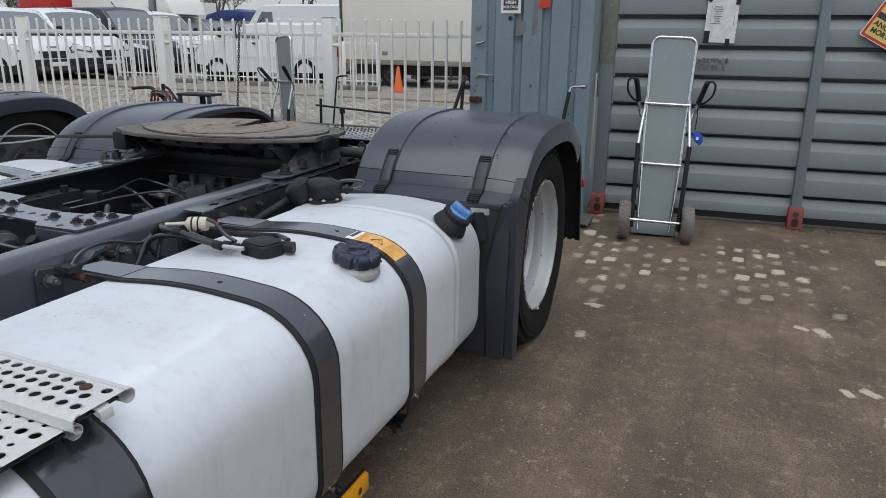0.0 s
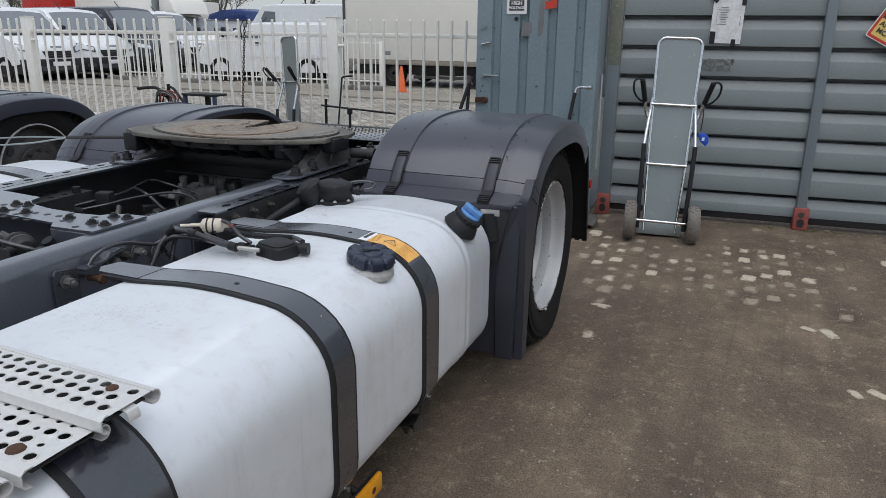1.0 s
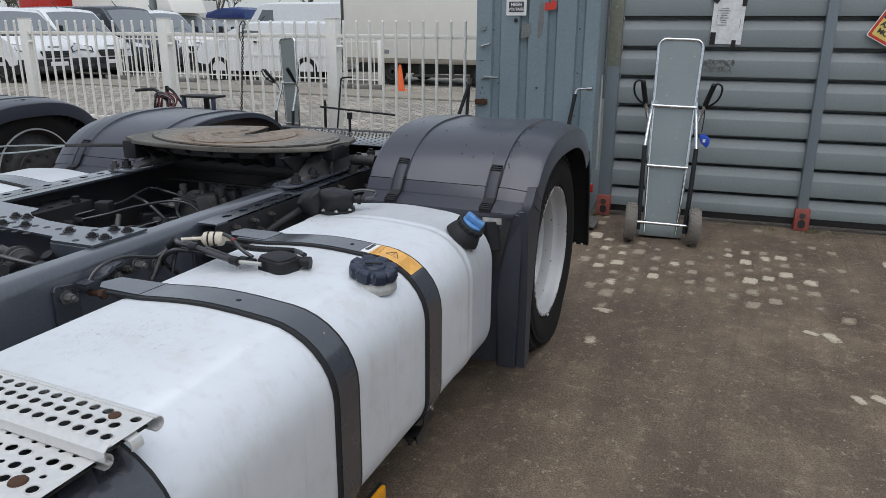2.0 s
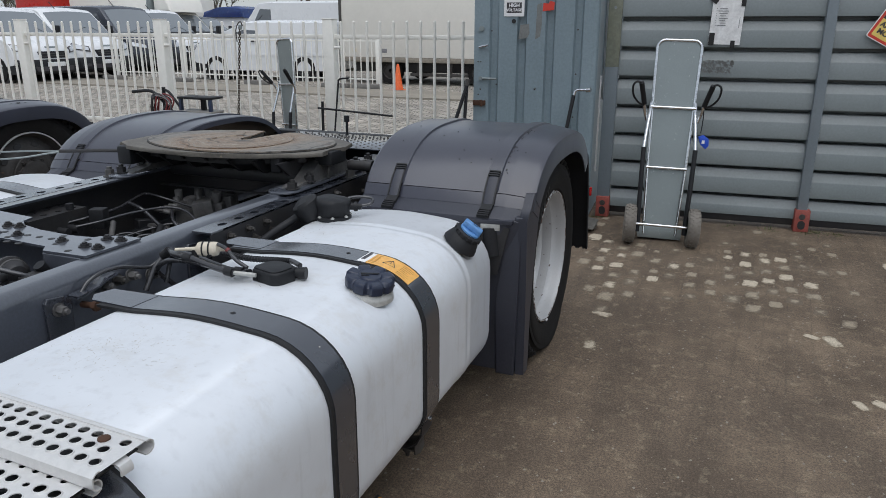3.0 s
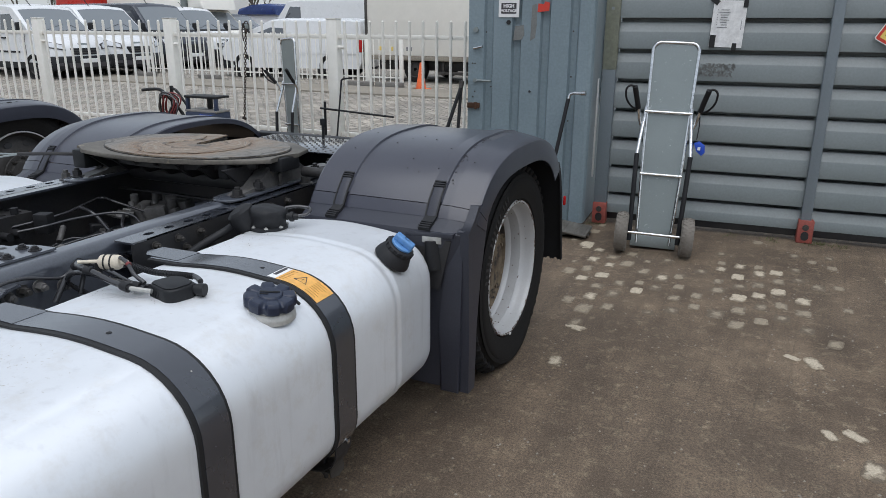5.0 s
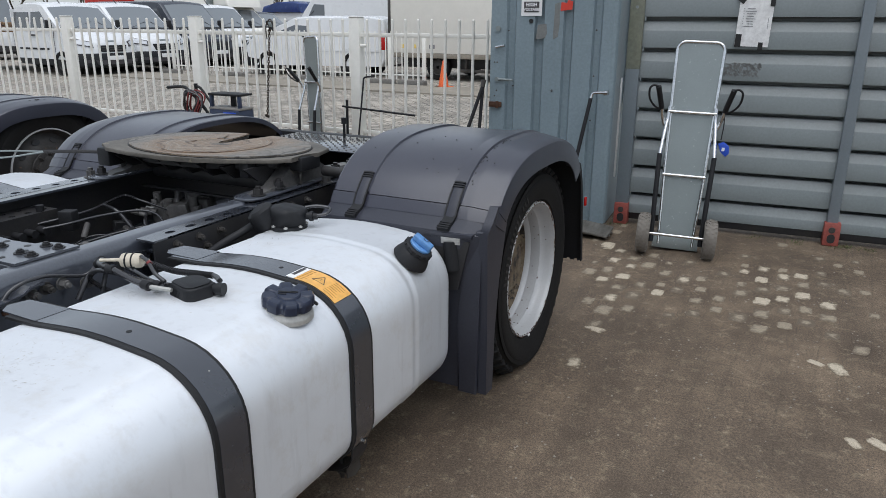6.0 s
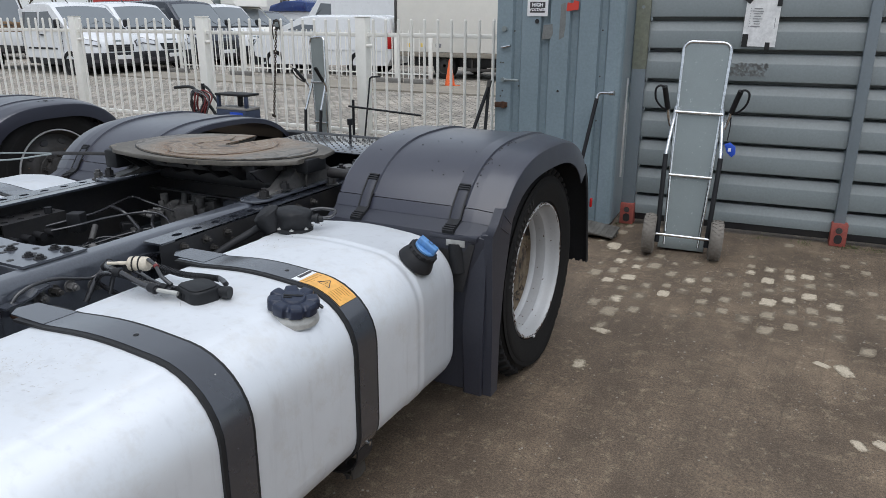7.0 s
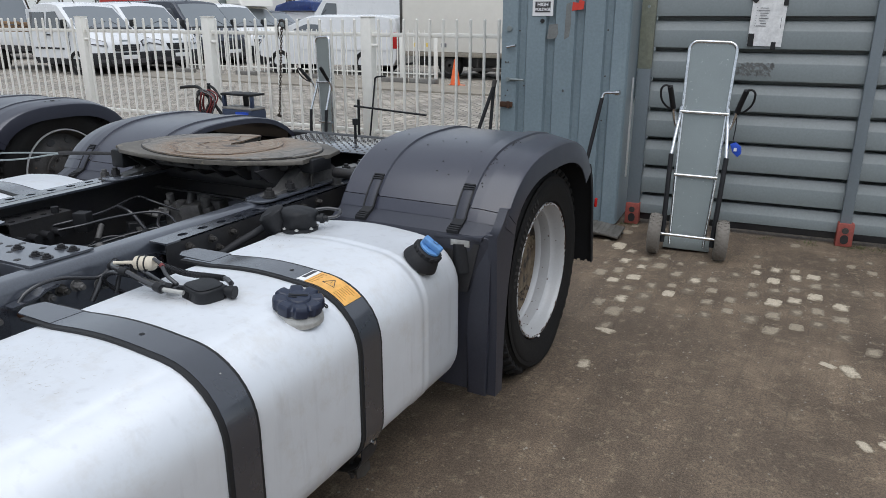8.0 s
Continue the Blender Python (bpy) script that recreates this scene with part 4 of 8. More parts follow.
sticker = part("warning_sticker", on_strap(-0.036, 0.094, 1.016, 1.098, 0.0008), M["orange"], tank, "orange warning sticker with black triangle")
part("sticker_head", on_strap(-0.064, -0.037, 1.016, 1.098, 0.0008, n=3), M["white"], tank)
part("sticker_line", on_strap(-0.060, -0.048, 1.036, 1.094, 0.0018, 0.0004, 2), M["ink"], tank)
bm = bmesh.new()
for a, b in (((0.006, 1.046), (0.044, 1.046)), ((0.044, 1.046), (0.025, 1.080)), ((0.025, 1.080), (0.006, 1.046))):
    cyl(bm, (*a, top_z(a[0]) + 0.0108), (*b, top_z(b[0]) + 0.0108), 0.0015, seg=6)
box(bm, 0.0242, 0.0258, 1.055, 1.068, top_z(0.025) + 0.0102, top_z(0.025) + 0.0114)
part("triangle_mark", bm, M["ink"], sticker)
for k in range(7):
    for x0, x1 in ((-0.032, -0.004), (0.052, 0.086)):
        y, w = 1.026 + 0.010 * k, (x1 - x0) * random.uniform(0.6, 1.0)
        part("text_bar", on_strap(x0, x0 + w, y - 0.0009, y + 0.0009, 0.0018, 0.0004, 3), M["fine_print"], sticker)

# scuffs, bird-scratch marks and grit on the tank's top
def top_marks():
    rnd = random.Random(12)
    bm = bmesh.new()
    for k in range(330):
        if k < 230:
            x, y, l = rnd.gauss(-0.26, 0.085), rnd.gauss(0.29, 0.065), rnd.uniform(0.002, 0.010)
        else:
            x, y, l = rnd.uniform(-0.44, 0.02), rnd.uniform(0.0, 1.6), rnd.uniform(0.003, 0.009)
        if not -0.45 < x < 0.03 or 0.47 < y < 0.60 or 1.00 < y < 1.12:
            continue
        a, bow = rnd.uniform(0, 3.14), rnd.uniform(-0.2, 0.2)
        p = [Vector((x + l * (t - 0.5) * math.cos(a) - bow * l * math.sin(a) * (4 * t * (1 - t)), y + l * (t - 0.5) * math.sin(a) + bow * l * math.cos(a) * (4 * t * (1 - t)), top_z(x) + 0.0006)) for t in (0, 0.33, 0.66, 1)]
        w = rnd.uniform(0.0002, 0.0005)
        for u, v in zip(p, p[1:]):
            n = Vector((-(v - u).y, (v - u).x, 0)).normalized() * w
            bm.faces.new([bm.verts.new(q) for q in (u - n, v - n, v + n, u + n)])
    tagged(part("scuffing", bm, M["scratch"], tank, smooth=False), kind="stuff")
    bm = bmesh.new()
    for k in range(420):
        x, y = (rnd.gauss(-0.33, 0.055), rnd.gauss(0.762, 0.022)) if k < 330 else (rnd.gauss(-0.36, 0.05), rnd.gauss(1.40, 0.10))
        if not -0.46 < x < 0.03 or y < 0.60:
            continue
        r = rnd.uniform(0.0004, 0.0011)
        cyl(bm, (x, y, top_z(x)), (x, y, top_z(x) + r), r, r * 0.5, seg=5)
    tagged(part("grit_on_tank", bm, M["rust"], tank, smooth=False), kind="stuff")


top_marks()

# level sender, its hoses, inline filter
def rounded_block(poly, z0, z1, bev):
    b = bmesh.new()
    prism(b, poly, "z", z0, z1, bev, 3)
    return b

bm = bmesh.new()
pts = [(-0.050, -0.052), (0.030, -0.056)] + [(0.035 + 0.032 * math.sin(radians(a)), -0.024 - 0.032 * math.cos(radians(a))) for a in range(15, 91, 15)] + [(0.067, 0.030), (0.045, 0.056), (-0.02, 0.060), (-0.046, 0.050), (-0.060, 0.030), (-0.064, -0.03)]
at = pose(-0.195, 0.795, 0.786, 0, 0, -14) @ Matrix.Diagonal((0.80, 0.80, 0.80, 1))
b2 = rounded_block(pts, 0.0, 0.050, 0.009)
join(bm, b2, at)
b2 = rounded_block([(x * 0.90 - 0.002, y * 0.88) for x, y in pts], 0.050, 0.054, 0.002)
join(bm, b2, at)
b2 = bmesh.new()
cyl(b2, (0.04, 0.035, 0.030), (0.088, 0.060, 0.030), 0.017, seg=16)
cyl(b2, (0.070, 0.050, 0.030), (0.090, 0.061, 0.030), 0.021, seg=16)
cyl(b2, (0.02, 0.04, 0.030), (0.06, 0.045, 0.030), 0.022, 0.019, seg=16)
join(bm, b2, at)
sender = part("level_sender", bm, M["black"], tank, "black plastic sender unit on the tank")
for k in range(9):
    bm = bmesh.new()
    obox(bm, pose(-0.195, 0.795, 0.786, 0, 0, -14) @ pose(-0.036 + 0.0080 * k, -0.0440, 0.018), 0.0014, 0.0014, 0.022, 0.0, 1)
    part("rib", bm, M["black"], sender)
bm = bmesh.new()
lathe(bm, [(0.070, 0.0), (0.068, 0.003), (0.02, 0.0035)], 36, pose(-0.20, 0.800, 0.7872))
part("sender_flange", bm, M["zinc"], tank)

def hose(pts, r, mat="hose", label="", owner=None, seg=10):
    bm = bmesh.new()
    tube(bm, pts, r, seg, 7)
    return part("hose", bm, M[mat], owner or tank, label)

hose([(-0.645, 0.78, 0.70), (-0.638, 0.82, 0.76), (-0.615, 0.85, 0.800), (-0.57, 0.82, 0.822), (-0.52, 0.775, 0.832), (-0.44, 0.752, 0.836), (-0.35, 0.742, 0.822), (-0.28, 0.735, 0.818)], 0.0085)
hose([(-0.65, 0.90, 0.68), (-0.63, 0.82, 0.75), (-0.56, 0.79, 0.80), (-0.46, 0.775, 0.815), (-0.36, 0.768, 0.812), (-0.26, 0.765, 0.812)], 0.0075)
hose([(-0.64, 0.86, 0.70), (-0.635, 0.88, 0.76), (-0.59, 0.865, 0.80), (-0.49, 0.84, 0.805), (-0.35, 0.80, 0.80), (-0.27, 0.79, 0.806)], 0.007)
hose([(-0.664, 0.575, 0.762), (-0.662, 0.600, 0.785), (-0.660, 0.645, 0.797), (-0.660, 0.710, 0.793), (-0.660, 0.776, 0.772), (-0.655, 0.820, 0.762), (-0.640, 0.850, 0.780), (-0.61, 0.864, 0.798)], 0.0055, owner=tank)
hose([(-0.38, 0.80, 0.868), (-0.345, 0.79, 0.862), (-0.30, 0.77, 0.842), (-0.26, 0.765, 0.826)], 0.0055)
hose([(-0.52, 0.90, 0.81), (-0.42, 0.875, 0.815), (-0.33, 0.862, 0.815), (-0.25, 0.868, 0.818), (-0.19, 0.868, 0.822), (-0.145, 0.845, 0.822)], 0.0075, label="black corrugated conduit")
bm = bmesh.new()
for k in range(36):
    t = k / 35
    p = smooth_path([(-0.52, 0.90, 0.81), (-0.42, 0.875, 0.815), (-0.33, 0.862, 0.815), (-0.25, 0.868, 0.818), (-0.19, 0.868, 0.822)], 9)[k]
    q = smooth_path([(-0.52, 0.90, 0.81), (-0.42, 0.875, 0.815), (-0.33, 0.862, 0.815), (-0.25, 0.868, 0.818), (-0.19, 0.868, 0.822)], 9)[k + 1]
    cyl(bm, p, p + (q - p) * 0.45, 0.0092, seg=10)
part("conduit_corrugation", bm, M["black"], tank)
for p0, p1, r, mat in (((-0.31, 0.737, 0.820), (-0.285, 0.735, 0.818), 0.0125, "black"), ((-0.285, 0.735, 0.818), (-0.222, 0.750, 0.814), 0.0060, "zinc"), ((-0.30, 0.766, 0.812), (-0.275, 0.765, 0.812), 0.012, "black"),
                       ((-0.625, 0.845, 0.792), (-0.600, 0.845, 0.810), 0.014, "black"), ((-0.46, 0.750, 0.8355), (-0.435, 0.752, 0.836), 0.011, "black")):
    bm = bmesh.new()
    cyl(bm, p0, p1, r, seg=14)
    part("hose_fitting", bm, M[mat], tank)
# inline filter
bm = bmesh.new()
lathe(bm, [(0.006, -0.075), (0.0075, -0.045), (0.008, -0.042), (0.014, -0.036), (0.0235, -0.03), (0.0255, -0.022), (0.0255, 0.030), (0.022, 0.038), (0.012, 0.042), (0.0085, 0.046), (0.0085, 0.062), (0.005, 0.064)], 24, pose(-0.415, 0.795, 0.852) @ pose(0, 0, 0, 0, 90, 22) @ Matrix.Scale(0.80, 4))
filt = part("inline_filter", bm, M["cream"], tank, "cream plastic inline fuel filter")
for d in (-0.012, 0.010):
    bm = bmesh.new()
    lathe(bm, [(0.0262, d - 0.003), (0.028, d - 0.002), (0.028, d + 0.002), (0.0262, d + 0.003)], 24, pose(-0.415, 0.795, 0.852) @ pose(0, 0, 0, 0, 90, 22) @ Matrix.Scale(0.80, 4))
    part("cable_tie", bm, M["black"], filt)
bm = bmesh.new()
cyl(bm, (-0.40, 0.795, 0.835), (-0.42, 0.79, 0.858), 0.012, seg=10)
cyl(bm, (-0.45, 0.785, 0.82), (-0.45, 0.785, 0.85), 0.010, seg=10)
part("filter_clip", bm, M["black"], tank)
bm = bmesh.new()
cyl(bm, (-0.470, 0.773, 0.851), (-0.498, 0.761, 0.850), 0.0048, seg=10)
part("filter_spout", bm, M["cream"], filt)
bm = bmesh.new()
cyl(bm, (-0.340, 0.788, 0.861), (-0.332, 0.786, 0.858), 0.0068, seg=10)
part("red_clip", bm, M["red_cable"], tank)

# breather pump behind the strap
bm = bmesh.new()
b2 = bmesh.new()
lathe(b2, [(0.050, 0.0), (0.052, 0.010), (0.050, 0.020), (0.054, 0.030), (0.055, 0.052), (0.050, 0.062), (0.040, 0.067), (0.012, 0.068)], 36)
for v in b2.verts:
    v.co.x *= 1.22
join(bm, b2, pose(-0.400, 1.452, 0.798, 3, 4, 22))
b2 = bmesh.new()
lathe(b2, [(0.012, -0.042), (0.034, -0.040), (0.040, -0.030), (0.042, 0.0), (0.040, 0.026), (0.030, 0.036), (0.010, 0.038)], 28)
for v in b2.verts:
    v.co.x *= 1.25
join(bm, b2, pose(-0.478, 1.418, 0.825, 10, -30, 30))
for v in bm.verts:
    v.co += 0.0035 * Vector(noise.noise_vector(v.co * 26))
pump = part("breather_unit", bm, M["black"], tank, "black rubber-covered breather unit on the tank")
bm = bmesh.new()
lathe(bm, [(0.064, 0.0), (0.065, 0.010), (0.060, 0.013), (0.02, 0.013)], 36, pose(-0.395, 1.452, 0.787))
flange = part("breather_flange", bm, M["black"], tank)
for k in range(7):
    bm = bmesh.new()
    hexbolt(bm, pose(-0.395 + 0.060 * math.cos(k * 0.9 - 2.9), 1.452 + 0.060 * math.sin(k * 0.9 - 2.9), 0.799), 0.005, 0.005)
    part("bolt", bm, M["zinc"], flange)
bm = bmesh.new()
cyl(bm, (-0.345, 1.475, 0.832), (-0.300, 1.492, 0.830), 0.014, 0.011, seg=12)
cyl(bm, (-0.325, 1.482, 0.831), (-0.314, 1.486, 0.831), 0.018, seg=12)
part("plug", bm, M["black"], pump)
hose([(-0.300, 1.492, 0.830), (-0.275, 1.51, 0.835), (-0.285, 1.545, 0.846), (-0.33, 1.53, 0.852), (-0.36, 1.50, 0.85)], 0.006)
hose([(-0.50, 1.405, 0.80), (-0.54, 1.38, 0.77), (-0.57, 1.30, 0.74), (-0.58, 1.15, 0.70)], 0.014, "black")
hose([(-0.51, 1.44, 0.80), (-0.56, 1.48, 0.77), (-0.58, 1.56, 0.74)], 0.014)

# the sender, filter, breather and their hoses ride on the dome of the top
for ob in tank.children:
    if ob.name.split(".")[0] in ("level_sender", "sender_flange", "hose", "conduit_corrugation", "hose_fitting", "inline_filter", "filter_clip", "red_clip"):
        ob.location.z += 0.012
    elif ob.name.split(".")[0] in ("breather_unit", "breather_flange"):
        ob.location.z += 0.008

# blue additive cap on its black collar
def blue_cap():
    m = pose(0.101, 1.460, top_z(0.101) + 0.025, -4, 36, 0) @ Matrix.Scale(0.79, 4)
    bm = bmesh.new()
    lathe(bm, [(0.080, -0.022), (0.077, -0.008), (0.066, 0.020), (0.058, 0.030), (0.02, 0.030)], 36, m)
    part("cap_collar", bm, M["black"], tank, "black rubber collar of the additive filler")
    bm = bmesh.new()
    lathe(bm, [(0.052, 0.028), (0.060, 0.030), (0.062, 0.034), (0.062, 0.048), (0.058, 0.052), (0.046, 0.053), (0.02, 0.053)], 48, m)
    for k in range(16):
        a = 2 * math.pi * k / 16
        obox(bm, m @ pose(0.0625 * math.cos(a), 0.0625 * math.sin(a), 0.041) @ Matrix.Rotation(a, 4, "Z"), 0.006, 0.011, 0.016, 0.002, 1)
    part("cap_ring", bm, M["black"], tank)
    bm = bmesh.new()
    lathe(bm, [(0.046, 0.050), (0.047, 0.060), (0.043, 0.064), (0.02, 0.064)], 40, m)
    c = part("blue_cap", bm, M["blue_cap"], tank, "light blue plastic additive cap with a grip bar")
    bm = bmesh.new()
    obox(bm, m @ pose(0, 0, 0.076, 0, 0, 8), 0.090, 0.038, 0.030, 0.007, 3)
    part("cap_grip", bm, M["blue_cap"], c)
    bm = bmesh.new()
    lathe(bm, [(0.010, 0.0925), (0.012, 0.0925), (0.012, 0.0935), (0.010, 0.0935)], 20, m @ pose(0.004, 0.004, 0), True)
    part("cap_symbol", bm, M["cap"], c)


blue_cap()
bm = bmesh.new()
box(bm, 0.085, 0.160, 1.692, 1.700, 0.742, 0.772, 0.002)
part("bracket_tab", bm, M["zinc"], tank)

# aluminium tread plates over the front of the tank
def tread(x0, x1, y0, y1, z, pitch, ny, label, lean, margin, mixed=False, hole=0.0100, screw=None):
    """A plate with ny rows of holes in collars, every second row half a pitch on; lean: its skew in the plan."""
    nx, sy, seg = int((x1 - x0) / pitch), (y1 - y0) / ny, 16
    bm = bmesh.new()
    x1h = x1 - 0.010
    for j in range(ny):
        ya, yb = y0 + sy * j, y0 + sy * (j + 1)
        shift = 0.5 * pitch if j % 2 else 0.0
        for i in range(nx):
            xb = x1h - shift - pitch * i
            xa = xb - pitch
            cx, cy = (xa + xb) / 2, (ya + yb) / 2
            small = mixed and (j == ny - 1 or (i + j) % 3 == 1)
            rx, ry = (hole * 0.62, hole * 0.52) if small else (hole, hole * 0.92)
            if screw and math.hypot(cx - screw[0], cy - lean * cx - screw[1]) < 0.017:
                bm.faces.new([bm.verts.new(p) for p in ((xb, yb, z), (xa, yb, z), (xa, ya, z), (xb, ya, z))])
                continue
            up = -0.0006 if small or j == ny - 1 else 0.0026

            def ring(k, dz):
                return [bm.verts.new((cx + rx * k * math.cos(2 * math.pi * q / seg), cy + ry * k * math.sin(2 * math.pi * q / seg), z + dz)) for q in range(seg)]
            r0, r1, r2, r3 = ring(1.24, 0), ring(1.10, max(up, 0.0002)), ring(0.99, max(up, 0.0) - 0.0002), ring(0.96, max(up, 0.0) - 0.0018)
            corners = [bm.verts.new(p) for p in ((xb, yb, z), (xa, yb, z), (xa, ya, z), (xb, ya, z))]
            for c in range(4):
                for q in range(c * 4, c * 4 + 4):
                    bm.faces.new((corners[c], r0[q], r0[(q + 1) % seg]))
                bm.faces.new((corners[c], r0[(c * 4 + 4) % seg], corners[(c + 1) % 4]))
            for a, b in ((r0, r1), (r1, r2), (r2, r3)):
                for q in range(seg):
                    bm.faces.new((a[q], a[(q + 1) % seg], b[(q + 1) % seg], b[q]))
        bm.faces.new([bm.verts.new(p) for p in ((x1h - shift, ya, z), (x1, ya, z), (x1, yb, z), (x1h - shift, yb, z))])
    bmesh.ops.remove_doubles(bm, verts=bm.verts, dist=1e-5)
    # folded front and rear edges
    sheet_strip(bm, [(y0 + 0.0005, z), (y0 - margin, z), (y0 - margin - 0.006, z - 0.004), (y0 - margin - 0.007, z - 0.020), (y0 - margin - 0.003, z - 0.025), (y0 - margin + 0.006, z - 0.026)], "x", x0, x1, 0.0025, -1)
    sheet_strip(bm, [(y1 - 0.0005, z)] + [(y1 + 0.003 + 0.010 * math.sin(radians(a)), z - 0.010 + 0.010 * math.cos(radians(a))) for a in range(0, 181, 20)] + [(y1 - 0.004, z - 0.019)], "x", x0, x1 + 0.004, 0.0025, 1)

    def skew(b):
        for v in b.verts:
            v.co.y -= lean * (v.co.x - 0.0)
        return b
    ob = part("tread_plate", skew(bm), M["alu"], truck, label)
    # dark strip added below the plate so that its holes look shaded
    bm = bmesh.new()
    box(bm, x0, x1 - 0.012, y0 + 0.004, y1 - 0.004, z - 0.016, z - 0.013)
    part("backing", skew(bm), M["dark"], ob)
    return ob


t1 = tread(-0.60, 0.114, -0.0845, 0.0040, 0.838, 0.0305, 3, "perforated aluminium tread plate with raised holes", 0.046, 0.006, screw=(0.050, -0.020))
t2 = tread(-0.60, 0.092, -0.200, -0.084, 0.814, 0.0305, 4, "perforated aluminium tread plate with raised holes", 0.046, 0.012, True, screw=(0.030, -0.182))
t3 = tread(-0.60, 0.085, -0.390, -0.245, 0.814, 0.0305, 5, "perforated aluminium tread plate with raised holes", 0.046, 0.012, True)
for x in (0.098, -0.30):
    bm = bmesh.new()
    sheet_strip(bm, [(x - 0.034, 0.806), (x - 0.020, 0.806), (x - 0.016, 0.830), (x + 0.012, 0.830), (x + 0.019, 0.827), (x + 0.022, 0.820), (x + 0.022, 0.813)], "y", -0.060, -0.036, 0.003, 1)
    part("tread_support", bm, M["alu"], truck)
for hx, hy in ((0.050, -0.020),):
    bm = bmesh.new()
    lathe(bm, [(0.0105, -0.004), (0.0100, 0.0025), (0.007, 0.0042), (0.003, 0.0045)], 18, pose(hx, hy, 0.8382))
    part("rusty_screw", bm, M["rust"], t1, "rusty screw head")
bm = bmesh.new()
lathe(bm, [(0.0145, 0.0), (0.012, 0.0035), (0.004, 0.004)], 18, pose(0.030, -0.182, 0.8140))
part("rusty_screw", bm, M["rust"], t2, "rusty screw head")

# wheels
WY, WZ = 2.400, 0.440


def wheel(parent, xf, s, dish=True, wy=WY, wz=WZ, twin=True, R=0.485, rr=0.297):
    """xf: x of the outer rim flange; s: +1 when its outside looks to +x."""
    holder = new("wheel")
    holder.parent = parent
    m = pose(xf, wy, wz) @ pose(0, 0, 0, 0, 90 * s, 0)
    prof = [(rr + 0.006, -0.03), (rr + 0.008, 0.000), (rr + 0.012, 0.006), (rr + 0.016, 0.012), (rr + 0.020, 0.012), (rr + 0.05, 0.022), (rr + 0.09, 0.026), (rr + 0.105, 0.024), (rr + 0.108, 0.021), (rr + 0.125, 0.019),
            (R - 0.045, 0.010), (R - 0.024, -0.004), (R - 0.010, -0.020), (R - 0.003, -0.038), (R, -0.070), (R, -0.088), (R - 0.012, -0.090), (R - 0.012, -0.098), (R, -0.100), (R + 0.001, -0.140), (R, -0.180), (R - 0.012, -0.182), (R - 0.012, -0.190), (R, -0.192),
            (R - 0.003, -0.240), (R - 0.02, -0.270), (R - 0.06, -0.292), (rr + 0.06, -0.298), (rr + 0.010, -0.25)]

    def grounded(bm):
        for v in bm.verts:
            if v.co.z < 0.004:
                v.co.z = 0.004
        return bm
    bm = bmesh.new()
    lathe(bm, prof, 96, m)
    for v in bm.verts:
        if v.co.z < 0.10 and (v.co.x - xf) * s > -0.05:
            v.co.x += s * 0.014 * (0.10 - max(v.co.z, 0)) / 0.10
    tyre = part("tyre", grounded(bm), M["tyre"], holder, "black tyre with open shoulder tread")
    bm = bmesh.new()
    for k in range(50):
        a = 2 * math.pi * k / 50
        for d, ra, rad in ((-0.020, 0.22, R - 0.008), (-0.262, -0.22, R - 0.008)):
            mm = m @ Matrix.Rotation(a, 4, "Z") @ Matrix.Translation((rad, 0, d)) @ Matrix.Rotation(-0.5 if d > -0.1 else 0.5, 4, "Y")
            if mm.translation.z > 0.025:
                obox(bm, mm, 0.036, 0.036, 0.060, 0.005, 1)
    tagged(part("tread_pattern", grounded(bm), M["tyre"], tyre), kind="stuff")
    if dish:
        rim = [(rr + 0.002, -0.020), (rr + 0.006, 0.004), (rr + 0.003, 0.010), (rr - 0.003, 0.010), (rr - 0.007, 0.004), (rr - 0.010, -0.012), (rr - 0.014, -0.030), (rr - 0.018, -0.046), (rr - 0.028, -0.054), (rr - 0.031, -0.072), (rr - 0.031, -0.100), (rr - 0.040, -0.110), (rr - 0.042, -0.125)]
        disc = [(rr - 0.042, -0.125), (rr - 0.050, -0.145), (rr - 0.075, -0.155), (0.18, -0.148), (0.165, -0.143), (0.15, -0.145)]
        bm = bmesh.new()
        lathe(bm, disc, 96, m)
        part("wheel_disc", bm, M["rim_rust"], holder, "rusty inner disc of the wheel")
        hub = [(0.160, -0.160), (0.152, -0.146), (0.138, -0.140), (0.130, -0.105), (0.115, -0.090), (0.05, -0.085), (0.03, -0.085)]
        hz = -0.144
    else:
        rim = [(rr + 0.002, -0.020), (rr + 0.006, 0.004), (rr + 0.003, 0.010), (rr - 0.003, 0.010), (rr - 0.010, 0.0), (rr - 0.020, -0.03), (rr - 0.030, -0.045), (rr - 0.06, -0.035), (0.19, -0.01), (0.175, 0.0), (0.14, 0.004), (0.13, 0.0)]
        hub = [(0.150, 0.003), (0.145, 0.010), (0.115, 0.014), (0.110, 0.030), (0.095, 0.036), (0.03, 0.036)]
        hz = 0.004
    bm = bmesh.new()
    lathe(bm, rim, 96, m)
    part("rim", bm, M["rim"] if dish else M["rim_dark"], holder, "scuffed silver deep-dish rim" if dish else "dirty grey rim with vent holes")
